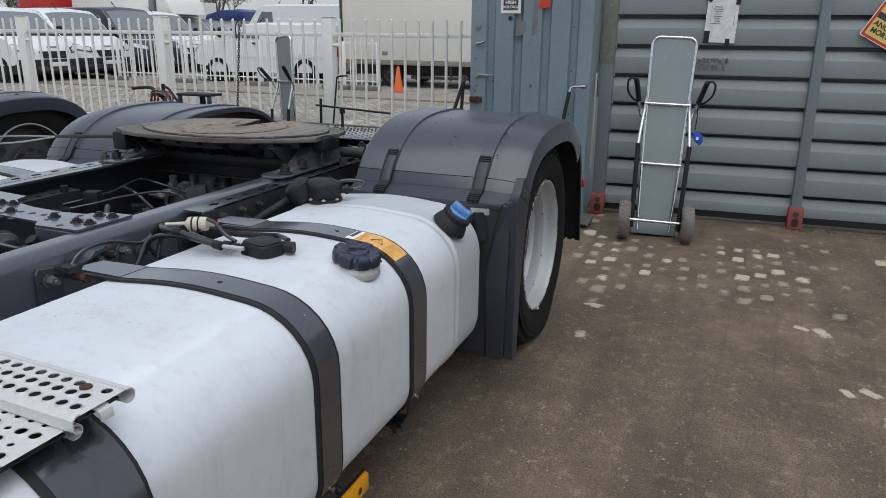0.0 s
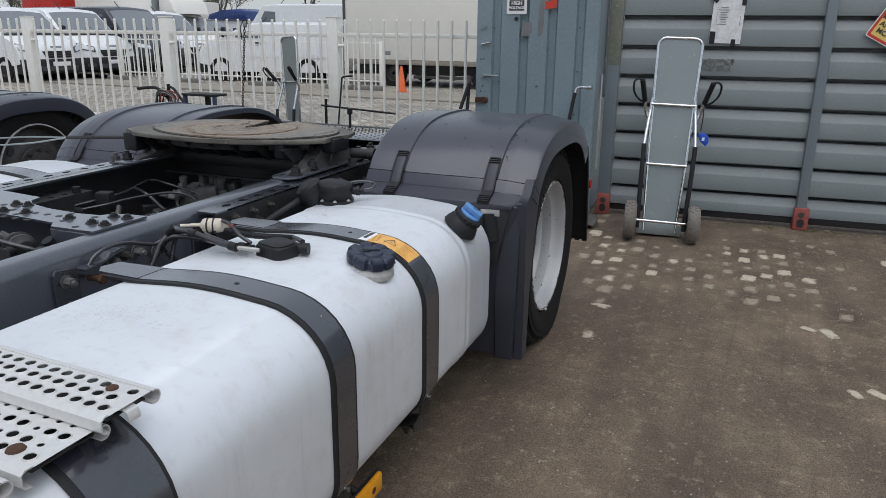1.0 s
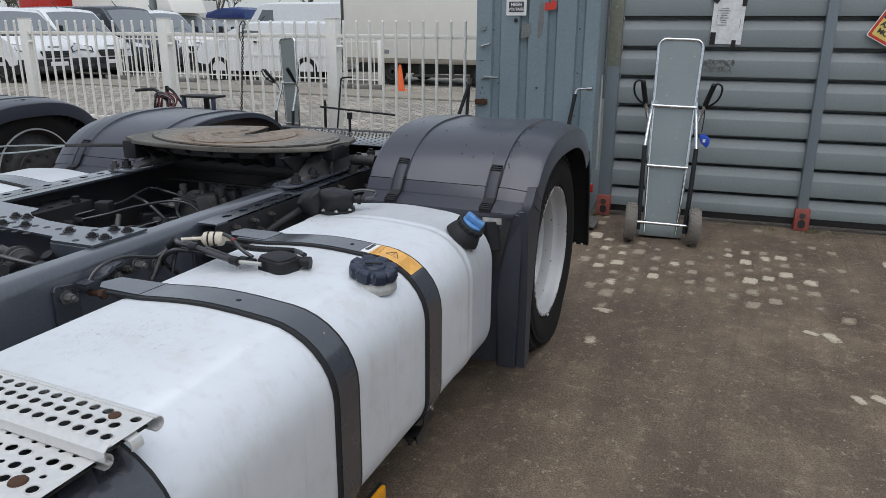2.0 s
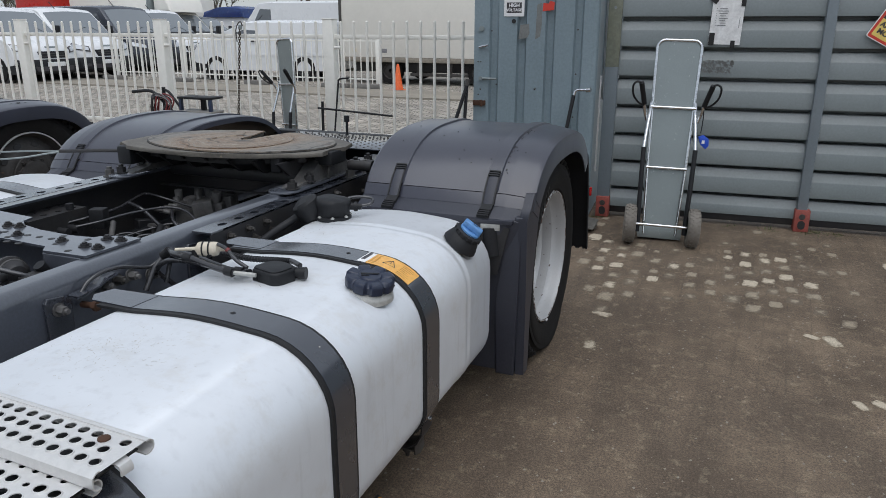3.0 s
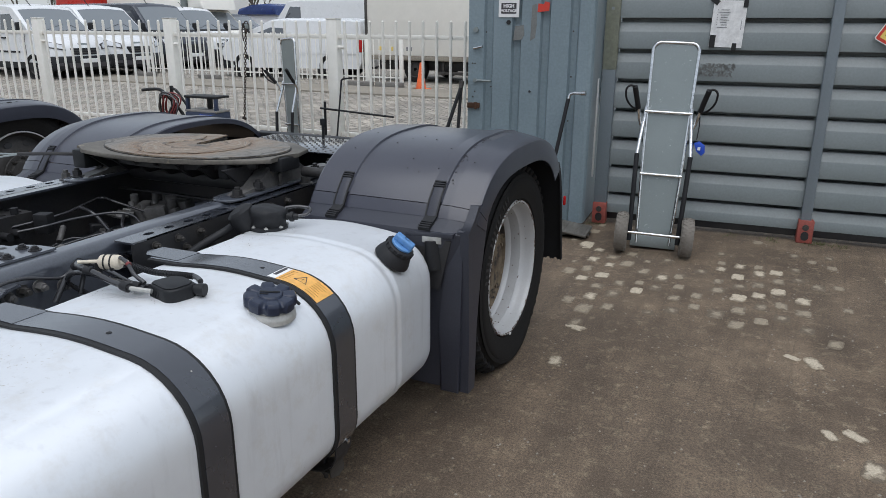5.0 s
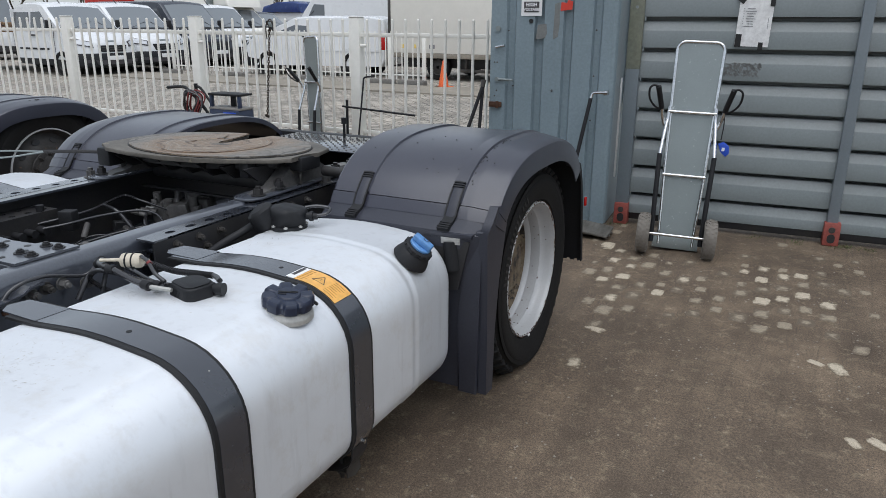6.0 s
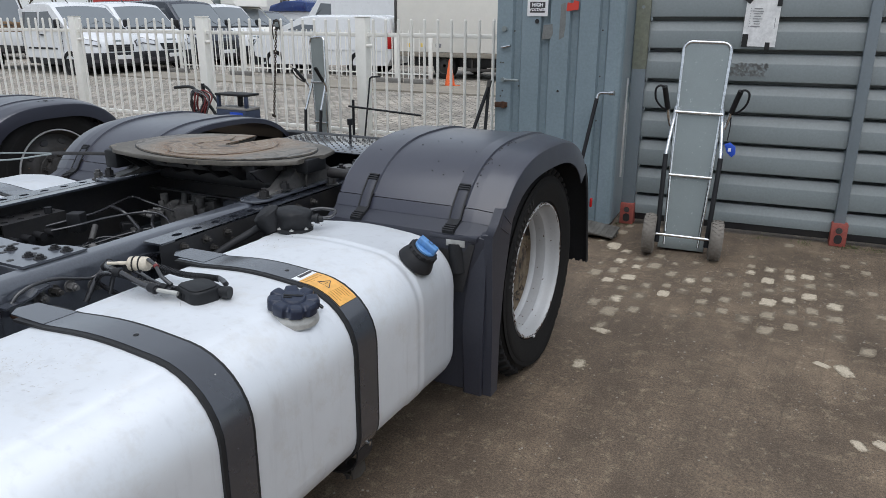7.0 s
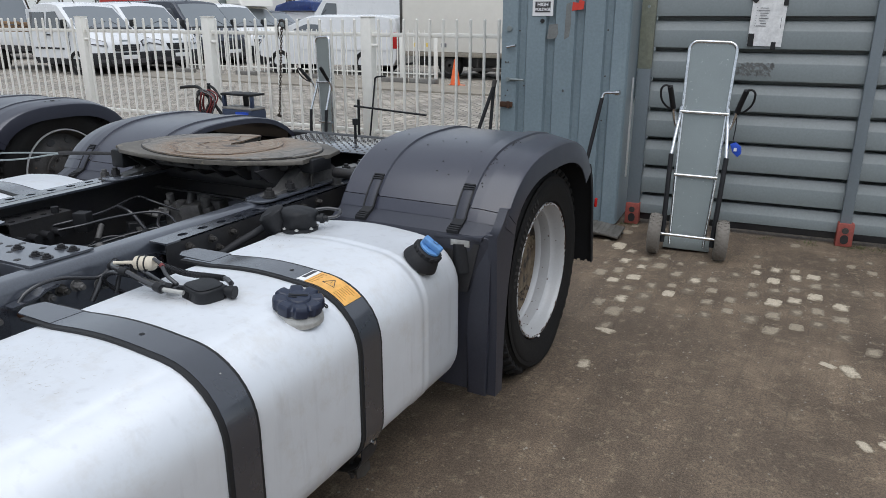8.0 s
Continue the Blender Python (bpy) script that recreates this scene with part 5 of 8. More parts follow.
    if not dish:
        bm = bmesh.new()
        lathe(bm, [(rr + 0.009, 0.006), (rr + 0.008, 0.014), (rr - 0.001, 0.014), (rr - 0.002, 0.006)], 72, m, True)
        part("rim_flange", bm, M["rim"], holder)
        for k in range(10):
            bm = bmesh.new()
            a = 2 * math.pi * (k + 0.5) / 10
            b2 = bmesh.new()
            lathe(b2, [(0.028, 0.0), (0.026, 0.004), (0.008, 0.004)], 16, pose(0, 0, 0))
            bmesh.ops.scale(b2, vec=(0.8, 1.15, 1), verts=b2.verts)
            join(bm, b2, m @ Matrix.Rotation(a, 4, "Z") @ Matrix.Translation((0.222, 0, -0.024)) @ Matrix.Rotation(0.3, 4, "Y"))
            part("vent_hole", bm, M["dark"], holder)
    bm = bmesh.new()
    lathe(bm, hub, 40, m)
    part("hub", bm, M["rim_rust"] if dish else M["rim_dark"], holder, "rusty wheel hub" if dish else "grey wheel hub")
    for k in range(10):
        bm = bmesh.new()
        a = 2 * math.pi * k / 10
        hexbolt(bm, m @ Matrix.Rotation(a, 4, "Z") @ Matrix.Translation((0.1675 if dish else 0.125, 0, hz)), 0.016, 0.028)
        part("wheel_nut", bm, M["rim_rust"] if dish else M["rim_dark"], holder)
    if dish:
        rnd = random.Random(44)
        bm = bmesh.new()
        for k in range(170):
            a = rnd.uniform(0, 6.283)
            obox(bm, m @ Matrix.Rotation(a, 4, "Z") @ Matrix.Translation((rr + rnd.choice((-0.004, 0.002, 0.005)), 0, 0.0098)), rnd.uniform(0.002, 0.007), rnd.uniform(0.003, 0.018), 0.0014)
        for k in range(46):
            a, d = rnd.uniform(0, 6.283), rnd.uniform(-0.028, -0.10)
            rad = rr - 0.0135 if d > -0.046 else rr - 0.030
            obox(bm, m @ Matrix.Rotation(a, 4, "Z") @ Matrix.Translation((rad, 0, d)), 0.003, rnd.uniform(0.002, 0.007), rnd.uniform(0.002, 0.006))
        tagged(part("rust_wear", bm, M["rust"], holder, smooth=False), kind="stuff")
        # balance weight on the flange and embossed lettering shown as plain bars
        bm = bmesh.new()
        obox(bm, m @ Matrix.Rotation(radians(-1) if s > 0 else 0, 4, "Z") @ Matrix.Translation((rr + 0.010, -0.01, 0.008)), 0.012, 0.018, 0.008, 0.002, 1)
        part("balance_weight", bm, M["white"], holder)
        bm = bmesh.new()
        for k, a in enumerate((262, 258, 254, 250, 246, 239, 235, 231, 227, 223, 219, 212, 208, 204)):
            mm = m @ Matrix.Rotation(radians(a), 4, "Z") @ Matrix.Translation((rr + 0.082, 0, 0.0265))
            obox(bm, mm, 0.026, 0.011, 0.003)
        part("sidewall_lettering", bm, M["tyre_mark"], tyre)
    if twin:
        bm = bmesh.new()
        lathe(bm, prof, 48, m @ Matrix.Translation((0, 0, -0.335)))
        part("inner_tyre", grounded(bm), M["tyre"], holder)
    return holder


wheel(truck, 0.182, 1, R=0.466, rr=0.302)
wheel(truck, -2.36, -1, wy=WY + 0.06, R=0.466, rr=0.302)
bm = bmesh.new()
cyl(bm, (-2.2, WY + 0.05, WZ), (0.0, WY, WZ), 0.075, seg=20)
lathe(bm, [(0.02, -0.2), (0.17, -0.17), (0.2, 0), (0.17, 0.17), (0.02, 0.2)], 24, pose(CX, WY, WZ, 0, 90, 0))
part("rear_axle", bm, M["dark"], truck)

# wings over the rear wheels
CYW, CZW, RW = 2.310, 0.452, 0.620
WING_H, WING_N = 0.592, 2.75       # height of the wing's flattened arch over its middle, and how square it is


def sweep(bm, path, sec):
    """Draws a closed cross-section of (x, inward offset) pairs along a path of (y, z, ny, nz)."""
    rings = [[bm.verts.new((x, y - ny * d, z - nz * d)) for x, d in sec] for y, z, ny, nz in path]
    k = len(sec)
    for a, b in zip(rings, rings[1:]):
        for j in range(k):
            bm.faces.new((a[j], a[(j + 1) % k], b[(j + 1) % k], b[j]))
    bm.faces.new(rings[0][::-1])
    bm.faces.new(rings[-1])
    return bm


def arc_path(a0, a1, step=3, grow=0.0, cy=CYW, cz=CZW):
    """Along the wing's squared arch, by the angle in degrees: (y, z) and the outward normal."""
    n = max(2, int(abs(a1 - a0) / step))
    out = []
    for k in range(n + 1):
        a = radians(a0 + (a1 - a0) * k / n)
        c, d = math.cos(a), math.sin(a)
        q = (abs(c) ** WING_N + abs(d) ** WING_N) ** (-1 / WING_N)
        y, z = RW * q * c, WING_H * q * d
        nrm = Vector((math.copysign((abs(y) / RW) ** (WING_N - 1) / RW, y), math.copysign((abs(z) / WING_H) ** (WING_N - 1) / WING_H, z))).normalized()
        out.append((cy + y + grow * nrm.x, cz + z + grow * nrm.y, nrm.x, nrm.y))
    return out


def line_path(pts):
    out = []
    for k, (y, z) in enumerate(pts):
        p, q = pts[max(k - 1, 0)], pts[min(k + 1, len(pts) - 1)]
        d = Vector((q[0] - p[0], q[1] - p[1])).normalized()
        out.append((y, z, -d.y, d.x))
    return out


def skin(xi, xo, s, t=0.005, lip=0.085, edge=0.05):
    """Cross-section of a wing: flat from the inner edge, rounded over to a lip at the outer edge."""
    w = edge / 0.05
    top = [(xi, 0.03), (xi + s * 0.004, 0.004), (xi + s * 0.012, 0.0), (xo - s * 0.112 * w, 0.0), (xo - s * 0.100 * w, 0.002), (xo - s * 0.040 * w, 0.015), (xo - s * 0.014 * w, 0.021),
           (xo - s * 0.003, 0.028), (xo, 0.038), (xo, 0.030 + lip)]
    back = [(xo - s * t, 0.030 + lip), (xo - s * t, 0.040), (xo - s * 0.016, 0.030), (xo - s * 0.045 * w, 0.016 + t), (xo - s * 0.105 * w, t), (xi + s * 0.012, t), (xi + s * t, 0.03)]
    return top + back


def wing(owner, xi, xo, s, clips, cy=CYW, detail=True, dz=0.0, long=1.0):
    dy = cy - CYW
    holder = new("rear_wing")
    holder.parent = owner
    holder.location = (0, dy - (long - 1) * CYW, dz)
    holder.scale = (1, long, 1)
    bm = bmesh.new()
    sweep(bm, arc_path(140.6, 37), skin(xi, xo, s))
    finish(part("wing_top", bm, M["fender"], holder, "dark grey plastic wing cover, dusty and speckled"), True, 24)
    for x in clips:
        bm = bmesh.new()
        sweep(bm, arc_path(140, 42), [(x - 0.029, 0.0005), (x - 0.025, -0.0075), (x + 0.025, -0.0075), (x + 0.029, 0.0005)])
        part("wing_rib", bm, M["fender"], holder)
    if detail:
        bm = bmesh.new()
        rnd = random.Random(31)
        for k in range(50):
            side = clips[1] + 0.03 * s if k < 34 else None
            x = rnd.gauss(side, 0.012) if side else rnd.uniform(min(xi, xo) + 0.05, max(xi, xo) - 0.05)
            a = radians(rnd.uniform(98, 133))
            (py, pz, ny, nz), _, _ = arc_path(math.degrees(a), math.degrees(a) + 0.2, 0.1, 0.001)
            p = Vector((x, py, pz))
            lathe(bm, [(rnd.uniform(0.002, 0.0045), 0.0), (0.0018, 0.002), (0.0008, 0.0022)], 7, Matrix.Translation(p) @ pose(0, 0, 0, math.degrees(math.atan2(nz, ny)) - 90, 0, 0))
        tagged(part("mud_splash", bm, M["dark"], holder), kind="stuff")
    # band at the seam and lower front panel
    bm = bmesh.new()
    sweep(bm, arc_path(140.9, 145.2, 1.2, 0.0015), skin(xi, xo, s))
    part("seam_band", bm, M["fender"], holder)
    bm = bmesh.new()
    front = [(1.762, 0.824), (1.748, 0.812), (1.712, 0.797), (1.697, 0.786), (1.694, 0.770), (1.702, 0.70), (1.716, 0.60), (1.726, 0.45), (1.728, 0.20), (1.730, 0.165)]
    sweep(bm, line_path(front[::-1]), skin(xi, xo - s * 0.004, s, lip=0.012, edge=0.045))
    part("front_panel", bm, M["fender_low"], holder, "black plastic panel ahead of the wheel")
    if detail:
        # moulded outer band, shaded hollow and ledge beside the tank
        bm = bmesh.new()
        prism(bm, [(0.212, 0.795), (0.206, 0.770), (0.188, 0.70), (0.168, 0.615), (0.152, 0.52), (0.146, 0.44), (0.148, 0.155), (0.222, 0.155), (0.228, 0.40), (0.236, 0.70), (0.240, 0.795)], "y", 1.712, 1.772, 0.009, 3)
        part("outer_band", bm, M["fender_low"], holder)
        bm = bmesh.new()
        for quad in (((1.708, 0.786), (1.758, 0.824), (1.800, 0.868), (1.915, 0.868)), ((1.708, 0.786), (1.915, 0.868), (1.872, 0.74), (1.712, 0.70)),
                     ((1.712, 0.70), (1.872, 0.74), (1.828, 0.58), (1.722, 0.55)), ((1.722, 0.55), (1.828, 0.58), (1.800, 0.40), (1.728, 0.40)), ((1.728, 0.40), (1.800, 0.40), (1.790, 0.158), (1.730, 0.158))):
            prism(bm, quad, "x", 0.226, 0.2590)
        bmesh.ops.remove_doubles(bm, verts=bm.verts, dist=1e-5)
        part("side_skirt", bm, M["fender_low"], holder)
        bm = bmesh.new()
        prism(bm, [(0.02, 0.762), (0.205, 0.768), (0.209, 0.786), (0.02, 0.780)], "y", 1.690, 1.745, 0.005, 2)
        part("ledge", bm, M["fender_low"], holder)
        # flat dark sheet painted in for the shade of the hollow
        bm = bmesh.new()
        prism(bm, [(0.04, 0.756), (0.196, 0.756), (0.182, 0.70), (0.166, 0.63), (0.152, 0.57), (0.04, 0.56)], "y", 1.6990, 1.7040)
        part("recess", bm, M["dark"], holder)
        bm = bmesh.new()
        cyl(bm, (0.118, 1.712, 0.750), (0.128, 1.712, 0.645), 0.030, 0.034, seg=20)
        part("drain_elbow", bm, M["black"], holder)
    if detail:
        bm = bmesh.new()
        box(bm, 0.250, 0.262, 2.955, 2.975, 0.615, 0.660, 0.004)
        part("tail_lamp", bm, M["tail"], holder, "small red tail lamp")
    # rubber latches: one ridged tongue from the cover down over the seam to its hook
    for x in clips:
        bm = bmesh.new()
        sweep(bm, arc_path(132.6, 145.4, 1.6, 0.005), [(x - 0.021, 0.006), (x - 0.020, -0.004), (x - 0.010, -0.006), (x + 0.010, -0.006), (x + 0.020, -0.004), (x + 0.021, 0.006)])
        latch = part("rubber_latch", bm, M["fender_low"], holder, "black rubber latch")
        bm = bmesh.new()
        sweep(bm, line_path([(1.692, 0.790), (1.712, 0.798), (1.746, 0.813), (1.768, 0.831)]), [(x - 0.023, 0.004), (x - 0.022, -0.009), (x + 0.022, -0.009), (x + 0.023, 0.004)])
        part("latch_tail", bm, M["black"], latch)
        for side in (-1, 1):
            bm = bmesh.new()
            sweep(bm, arc_path(134.2, 145.0, 1.6, 0.007), [(x + side * 0.0215 - 0.003, 0.006), (x + side * 0.0215 - 0.003, -0.004), (x + side * 0.0215 + 0.003, -0.004), (x + side * 0.0215 + 0.003, 0.006)])
            part("latch_edge", bm, M["rubber_seal"], latch)
        for a in (133.0, 133.8, 134.6):
            bm = bmesh.new()
            sweep(bm, arc_path(a, a + 0.45, 0.45, 0.011), [(x - 0.022, 0.006), (x - 0.022, -0.004), (x + 0.022, -0.004), (x + 0.022, 0.006)])
            part("ridge", bm, M["black"], latch)
        for k in range(3):
            bm = bmesh.new()
            obox(bm, pose(x, 1.699 + 0.011 * k, 0.802 + 0.0045 * k, 24, 0, 0), 0.046, 0.006, 0.008, 0.001, 1)
            part("ridge", bm, M["black"], latch)
    bm = bmesh.new()
    back = arc_path(39, 24, 3, -0.006)
    tail = [(2.918, 0.64), (2.935, 0.54), (2.958, 0.43), (2.978, 0.330)]
    back += [(y, z, 0.98, 0.18) for y, z in tail]
    sweep(bm, back, [(xi, 0.0), (xo - s * 0.01, 0.0), (xo - s * 0.004, 0.004), (xo - s * 0.004, 0.03), (xo - s * 0.009, 0.03), (xo - s * 0.012, 0.006), (xi, 0.006)])
    part("rear_flap", bm, M["flap"], holder, "black rubber rear mud flap")
    if detail:
        bm = bmesh.new()
        for k in range(18):
            x = xi + (xo - xi) * (k + 0.5) / 18
            prism(bm, [(x - 0.016, 0.331), (x + 0.016, 0.331), (x + 0.008, 0.319), (x, 0.322), (x - 0.01, 0.318)], "y", 2.972, 2.978)
        part("flap_fringe", bm, M["flap"], holder)
    return holder


wing(truck, -0.440, 0.262, 1, (-0.300, 0.092))
wing(truck, -1.69, -2.43, -1, (-1.84, -2.24), cy=CYW + 0.22, detail=False, dz=-0.070, long=1.05)

# far tank
tank2 = make_tank(-0.98, 1.70, flip=2 * CX + 0.02)
strap(tank2, 1.30, 1.39, flip=2 * CX + 0.02)
strap(tank2, 0.70, 0.79, flip=2 * CX + 0.02)

# coupling
FX, FYC, FZ = -1.120, 1.895, 0.974


def plate_outline(k):
    """Outline of the plate with its ears, horns and the narrow throat at the back."""
    pts = [(-0.445, -0.225), (-0.385, -0.275), (-0.22, -0.312), (-0.03, -0.318), (0.13, -0.295), (0.26, -0.252), (0.42, -0.170), (0.480, -0.115), (0.462, -0.030), (0.492, 0.045), (0.462, 0.165), (0.33, 0.262), (0.15, 0.300), (0.085, 0.296),
           (0.032, 0.12), (0.026, 0.03), (0.0, 0.0), (-0.026, 0.03), (-0.032, 0.12), (-0.085, 0.296), (-0.17, 0.302), (-0.33, 0.270), (-0.452, 0.165), (-0.496, 0.0), (-0.480, -0.10), (-0.500, -0.155), (-0.475, -0.215)]
    return [(FX + 1.025 * x * k, FYC + y * k) for x, y in pts]


bm = bmesh.new()
prism(bm, plate_outline(1.0), "z", FZ - 0.024, FZ - 0.006, 0.005)
fifth = part("coupling_plate", bm, M["plate_edge"], truck, "worn greasy steel fifth-wheel coupling plate")
bm = bmesh.new()
prism(bm, [(FX + (x - FX) * 0.80, FYC + (y - FYC) * 0.72 - 0.01) for x, y in plate_outline(1.0)], "z", FZ - 0.062, FZ - 0.024, 0.012)
part("plate_underside", bm, M["dark"], fifth)
bm = bmesh.new()
throat = [(-0.070, 0.30), (-0.032, 0.12), (-0.026, 0.03), (0.0, 0.0), (0.026, 0.03), (0.032, 0.12), (0.070, 0.30)]
disc = [(0.455 * math.cos(radians(a)), 0.288 * math.sin(radians(a))) for a in range(104, 437, 6)] + throat[::-1]
prism(bm, [(FX + 1.012 * x, FYC + 1.016 * min(y, 0.284)) for x, y in disc], "z", FZ - 0.0062, FZ - 0.0035)
part("wear_groove", bm, M["rubber_seal"], fifth)
bm = bmesh.new()
prism(bm, [(FX + x, FYC + min(y, 0.280)) for x, y in disc], "z", FZ - 0.006, FZ + 0.002, 0.0015)
part("wear_plate", bm, M["plate"], fifth, "brown scraped wear surface")
bm = bmesh.new()
ring = [(0.235, -0.002), (0.240, 0.004), (0.225, 0.006), (0.13, 0.006), (0.12, -0.002)]
b2 = bmesh.new()
segs = 40
rings = [[b2.verts.new((r * math.cos(radians(120 + 300 * j / segs)), r * math.sin(radians(120 + 300 * j / segs)), h)) for j in range(segs + 1)] for r, h in ring]
for a, b in zip(rings, rings[1:]):
    for j in range(segs):
        b2.faces.new((a[j], a[j + 1], b[j + 1], b[j]))
join(bm, b2, pose(FX, FYC - 0.01, FZ))
part("jaw_ring", bm, M["plate"], fifth)
for x0, y0, w, l, h in ((-1.535, 1.665, 0.075, 0.09, 0.080), (-0.665, 1.90, 0.085, 0.13, 0.060), (-0.80, 1.71, 0.05, 0.05, 0.075)):
    bm = bmesh.new()
    obox(bm, pose(x0, y0, FZ - 0.012 - h / 2), w, l, h, 0.010)
    part("plate_lug", bm, M["black"], fifth)
for k in range(7):
    bm = bmesh.new()
    x = FX - 0.36 + 0.12 * k
    prism(bm, [(1.64, FZ - 0.04), (2.16, FZ - 0.04), (2.08, FZ - 0.10), (1.72, FZ - 0.10)], "x", x - 0.008, x + 0.008)
    part("plate_rib", bm, M["dark"], fifth)
bm = bmesh.new()
cyl(bm, (-0.62, 1.98, 0.885), (-0.53, 1.98, 0.885), 0.022, seg=14)
cyl(bm, (-0.53, 1.98, 0.885), (-0.505, 1.98, 0.885), 0.03, 0.026, seg=12)
part("grease_fitting", bm, M["dark"], fifth)
# release rod with its loop
bm = bmesh.new()
tube(bm, [(-1.52, 1.70, 0.930), (-1.70, 1.65, 0.928), (-1.86, 1.575, 0.926)], 0.008, 8)
part("release_rod", bm, M["dark"], fifth)
bm = bmesh.new()
tube(bm, [(-1.86, 1.575, 0.926), (-1.98, 1.50, 0.93), (-2.10, 1.44, 0.925), (-2.16, 1.40, 0.912), (-2.11, 1.41, 0.898), (-1.98, 1.48, 0.905), (-1.90, 1.545, 0.918), (-1.86, 1.572, 0.924)], 0.0038, 8)
part("release_handle", bm, M["galv"], fifth, "bright bent steel release handle")


def pedestal(x, s):
    bm = bmesh.new()
    prism(bm, [(1.60, 0.832), (1.66, 0.846), (1.74, 0.852), (1.84, 0.925), (2.02, 0.925), (2.10, 0.865), (2.30, 0.858), (2.36, 0.835), (2.36, 0.832)], "x", x - 0.032, x + 0.032, 0.004)
    p = part("coupling_pedestal", bm, M["cast"], truck, "dusty cast coupling pedestal")
    bm = bmesh.new()
    prism(bm, [(x - 0.062, 1.61), (x - 0.05, 1.58), (x - 0.03, 1.565), (x + 0.03, 1.565), (x + 0.05, 1.58), (x + 0.062, 1.61), (x + 0.062, 2.50), (x - 0.062, 2.50)], "z", 0.8305, 0.840, 0.003)
    part("pedestal_base", bm, M["frame"], p)
    for y in (1.635, 1.76, 2.16, 2.28):
        bm = bmesh.new()
        hexbolt(bm, pose(x + s * 0.028, y, 0.848 if 1.7 < y < 2.3 else 0.842), 0.020, 0.026)
        part("bolt", bm, M["dark"], p)
    bm = bmesh.new()
    tube(bm, [(x + s * 0.05, 1.90, 0.92), (x + s * 0.055, 1.87, 0.88), (x + s * 0.05, 1.88, 0.845)], 0.007, 8)
    part("pedestal_edge", bm, M["bolt"], p)


pedestal(-0.715, 1)
pedestal(-1.545, -1)
bm = bmesh.new()
box(bm, -1.50, -0.76, 1.84, 2.14, 0.80, 0.86, 0.02)
part("coupling_beam", bm, M["dark"], truck)

# walkway sheet and tail of the frame
bm = bmesh.new()
box(bm, -1.56, -0.64, 2.58, 3.02, 0.842, 0.848, 0.001)
walkway = part("walkway_sheet", bm, M["strap"], truck, "dark grey studded walkway sheet")
bm = bmesh.new()
for i in range(20):
    for j in range(9):
        x, y = -1.53 + 0.046 * i, 2.61 + 0.048 * j
        cyl(bm, (x, y, 0.848), (x, y, 0.852), 0.006, 0.004, seg=6)
tagged(part("stud_pattern", bm, M["bolt"], walkway), kind="stuff")
bm = bmesh.new()
box(bm, -1.75, -0.50, 3.04, 3.12, 0.70, 0.846, 0.01)
part("tail_beam", bm, M["black"], truck)
bm = bmesh.new()
cyl(bm, (-1.18, 2.96, 0.85), (-1.18, 2.96, 0.93), 0.008, seg=8)
cyl(bm, (-1.18, 2.96, 0.93), (-1.18, 2.96, 0.965), 0.016, seg=10)
part("coupling_stub", bm, M["black"], truck)
for k, y in enumerate((2.15, 2.22, 2.32, 2.42)):
    bm = bmesh.new()
    hexbolt(bm, pose(-0.605, y, 0.72 - 0.03 * (k % 2), 0, 90, 0), 0.014, 0.03)
    part("bolt", bm, M["bolt"], truck)

for x, y in ((-0.640, 2.02), (-0.640, 2.17), (-0.628, 2.33), (-0.640, 2.48), (-1.628, 1.62), (-1.632, 1.95), (-1.62, 2.2)):
    bm = bmesh.new()
    hexbolt(bm, pose(x, y, 0.8245), 0.020, 0.030)
    part("bolt", bm, M["cast"], truck)

# air valves, hoses and brackets between the rails
bm = bmesh.new()
obox(bm, pose(-1.27, 1.79, 0.655, 0, 0, 20), 0.22, 0.15, 0.12, 0.015)
rv = random.Random(6)
for k in range(16):
    vx, vy = rv.uniform(-1.38, -1.12), rv.uniform(1.70, 1.88)
    if k % 3:
        cyl(bm, (vx, vy, 0.68), (vx + rv.uniform(-0.02, 0.02), vy + rv.uniform(-0.02, 0.02), rv.uniform(0.72, 0.765)), rv.uniform(0.010, 0.022), seg=10)
    else:
        obox(bm, pose(vx, vy, 0.70, rv.uniform(-8, 8), rv.uniform(-8, 8), rv.uniform(0, 90)), rv.uniform(0.04, 0.09), rv.uniform(0.03, 0.06), rv.uniform(0.05, 0.10), 0.006)
for k in range(4):
    cyl(bm, (-1.31, 1.62 + 0.03 * k, 0.69), (-1.35, 1.60 + 0.03 * k, 0.70), 0.011, seg=8)
valve = part("valve_block", bm, M["cast"], truck, "oily black air valve block")
for k in range(5):
    bm = bmesh.new()
    cyl(bm, (-1.33, 1.60 + 0.028 * k, 0.70), (-1.36, 1.585 + 0.028 * k, 0.705), 0.008, seg=8)
    part("fitting", bm, M["zinc"] if k % 2 else M["bolt"], valve)
hose([(-1.44, 1.20, 0.73), (-1.40, 1.31, 0.74), (-1.408, 1.436, 0.742), (-1.44, 1.55, 0.75), (-1.461, 1.65, 0.752), (-1.36, 1.64, 0.745), (-1.26, 1.70, 0.70)], 0.0055, owner=truck)
hose([(-1.36, 1.18, 0.73), (-1.307, 1.25, 0.74), (-1.292, 1.382, 0.742), (-1.24, 1.52, 0.74), (-1.16, 1.55, 0.725), (-1.02, 1.47, 0.70)], 0.0055, owner=truck)
hose([(-1.42, 1.50, 0.75), (-1.38, 1.54, 0.71), (-1.25, 1.50, 0.66), (-1.05, 1.42, 0.62)], 0.009, owner=truck)
hose([(-1.28, 1.60, 0.71), (-1.20, 1.52, 0.68), (-1.10, 1.50, 0.62)], 0.007, owner=truck)
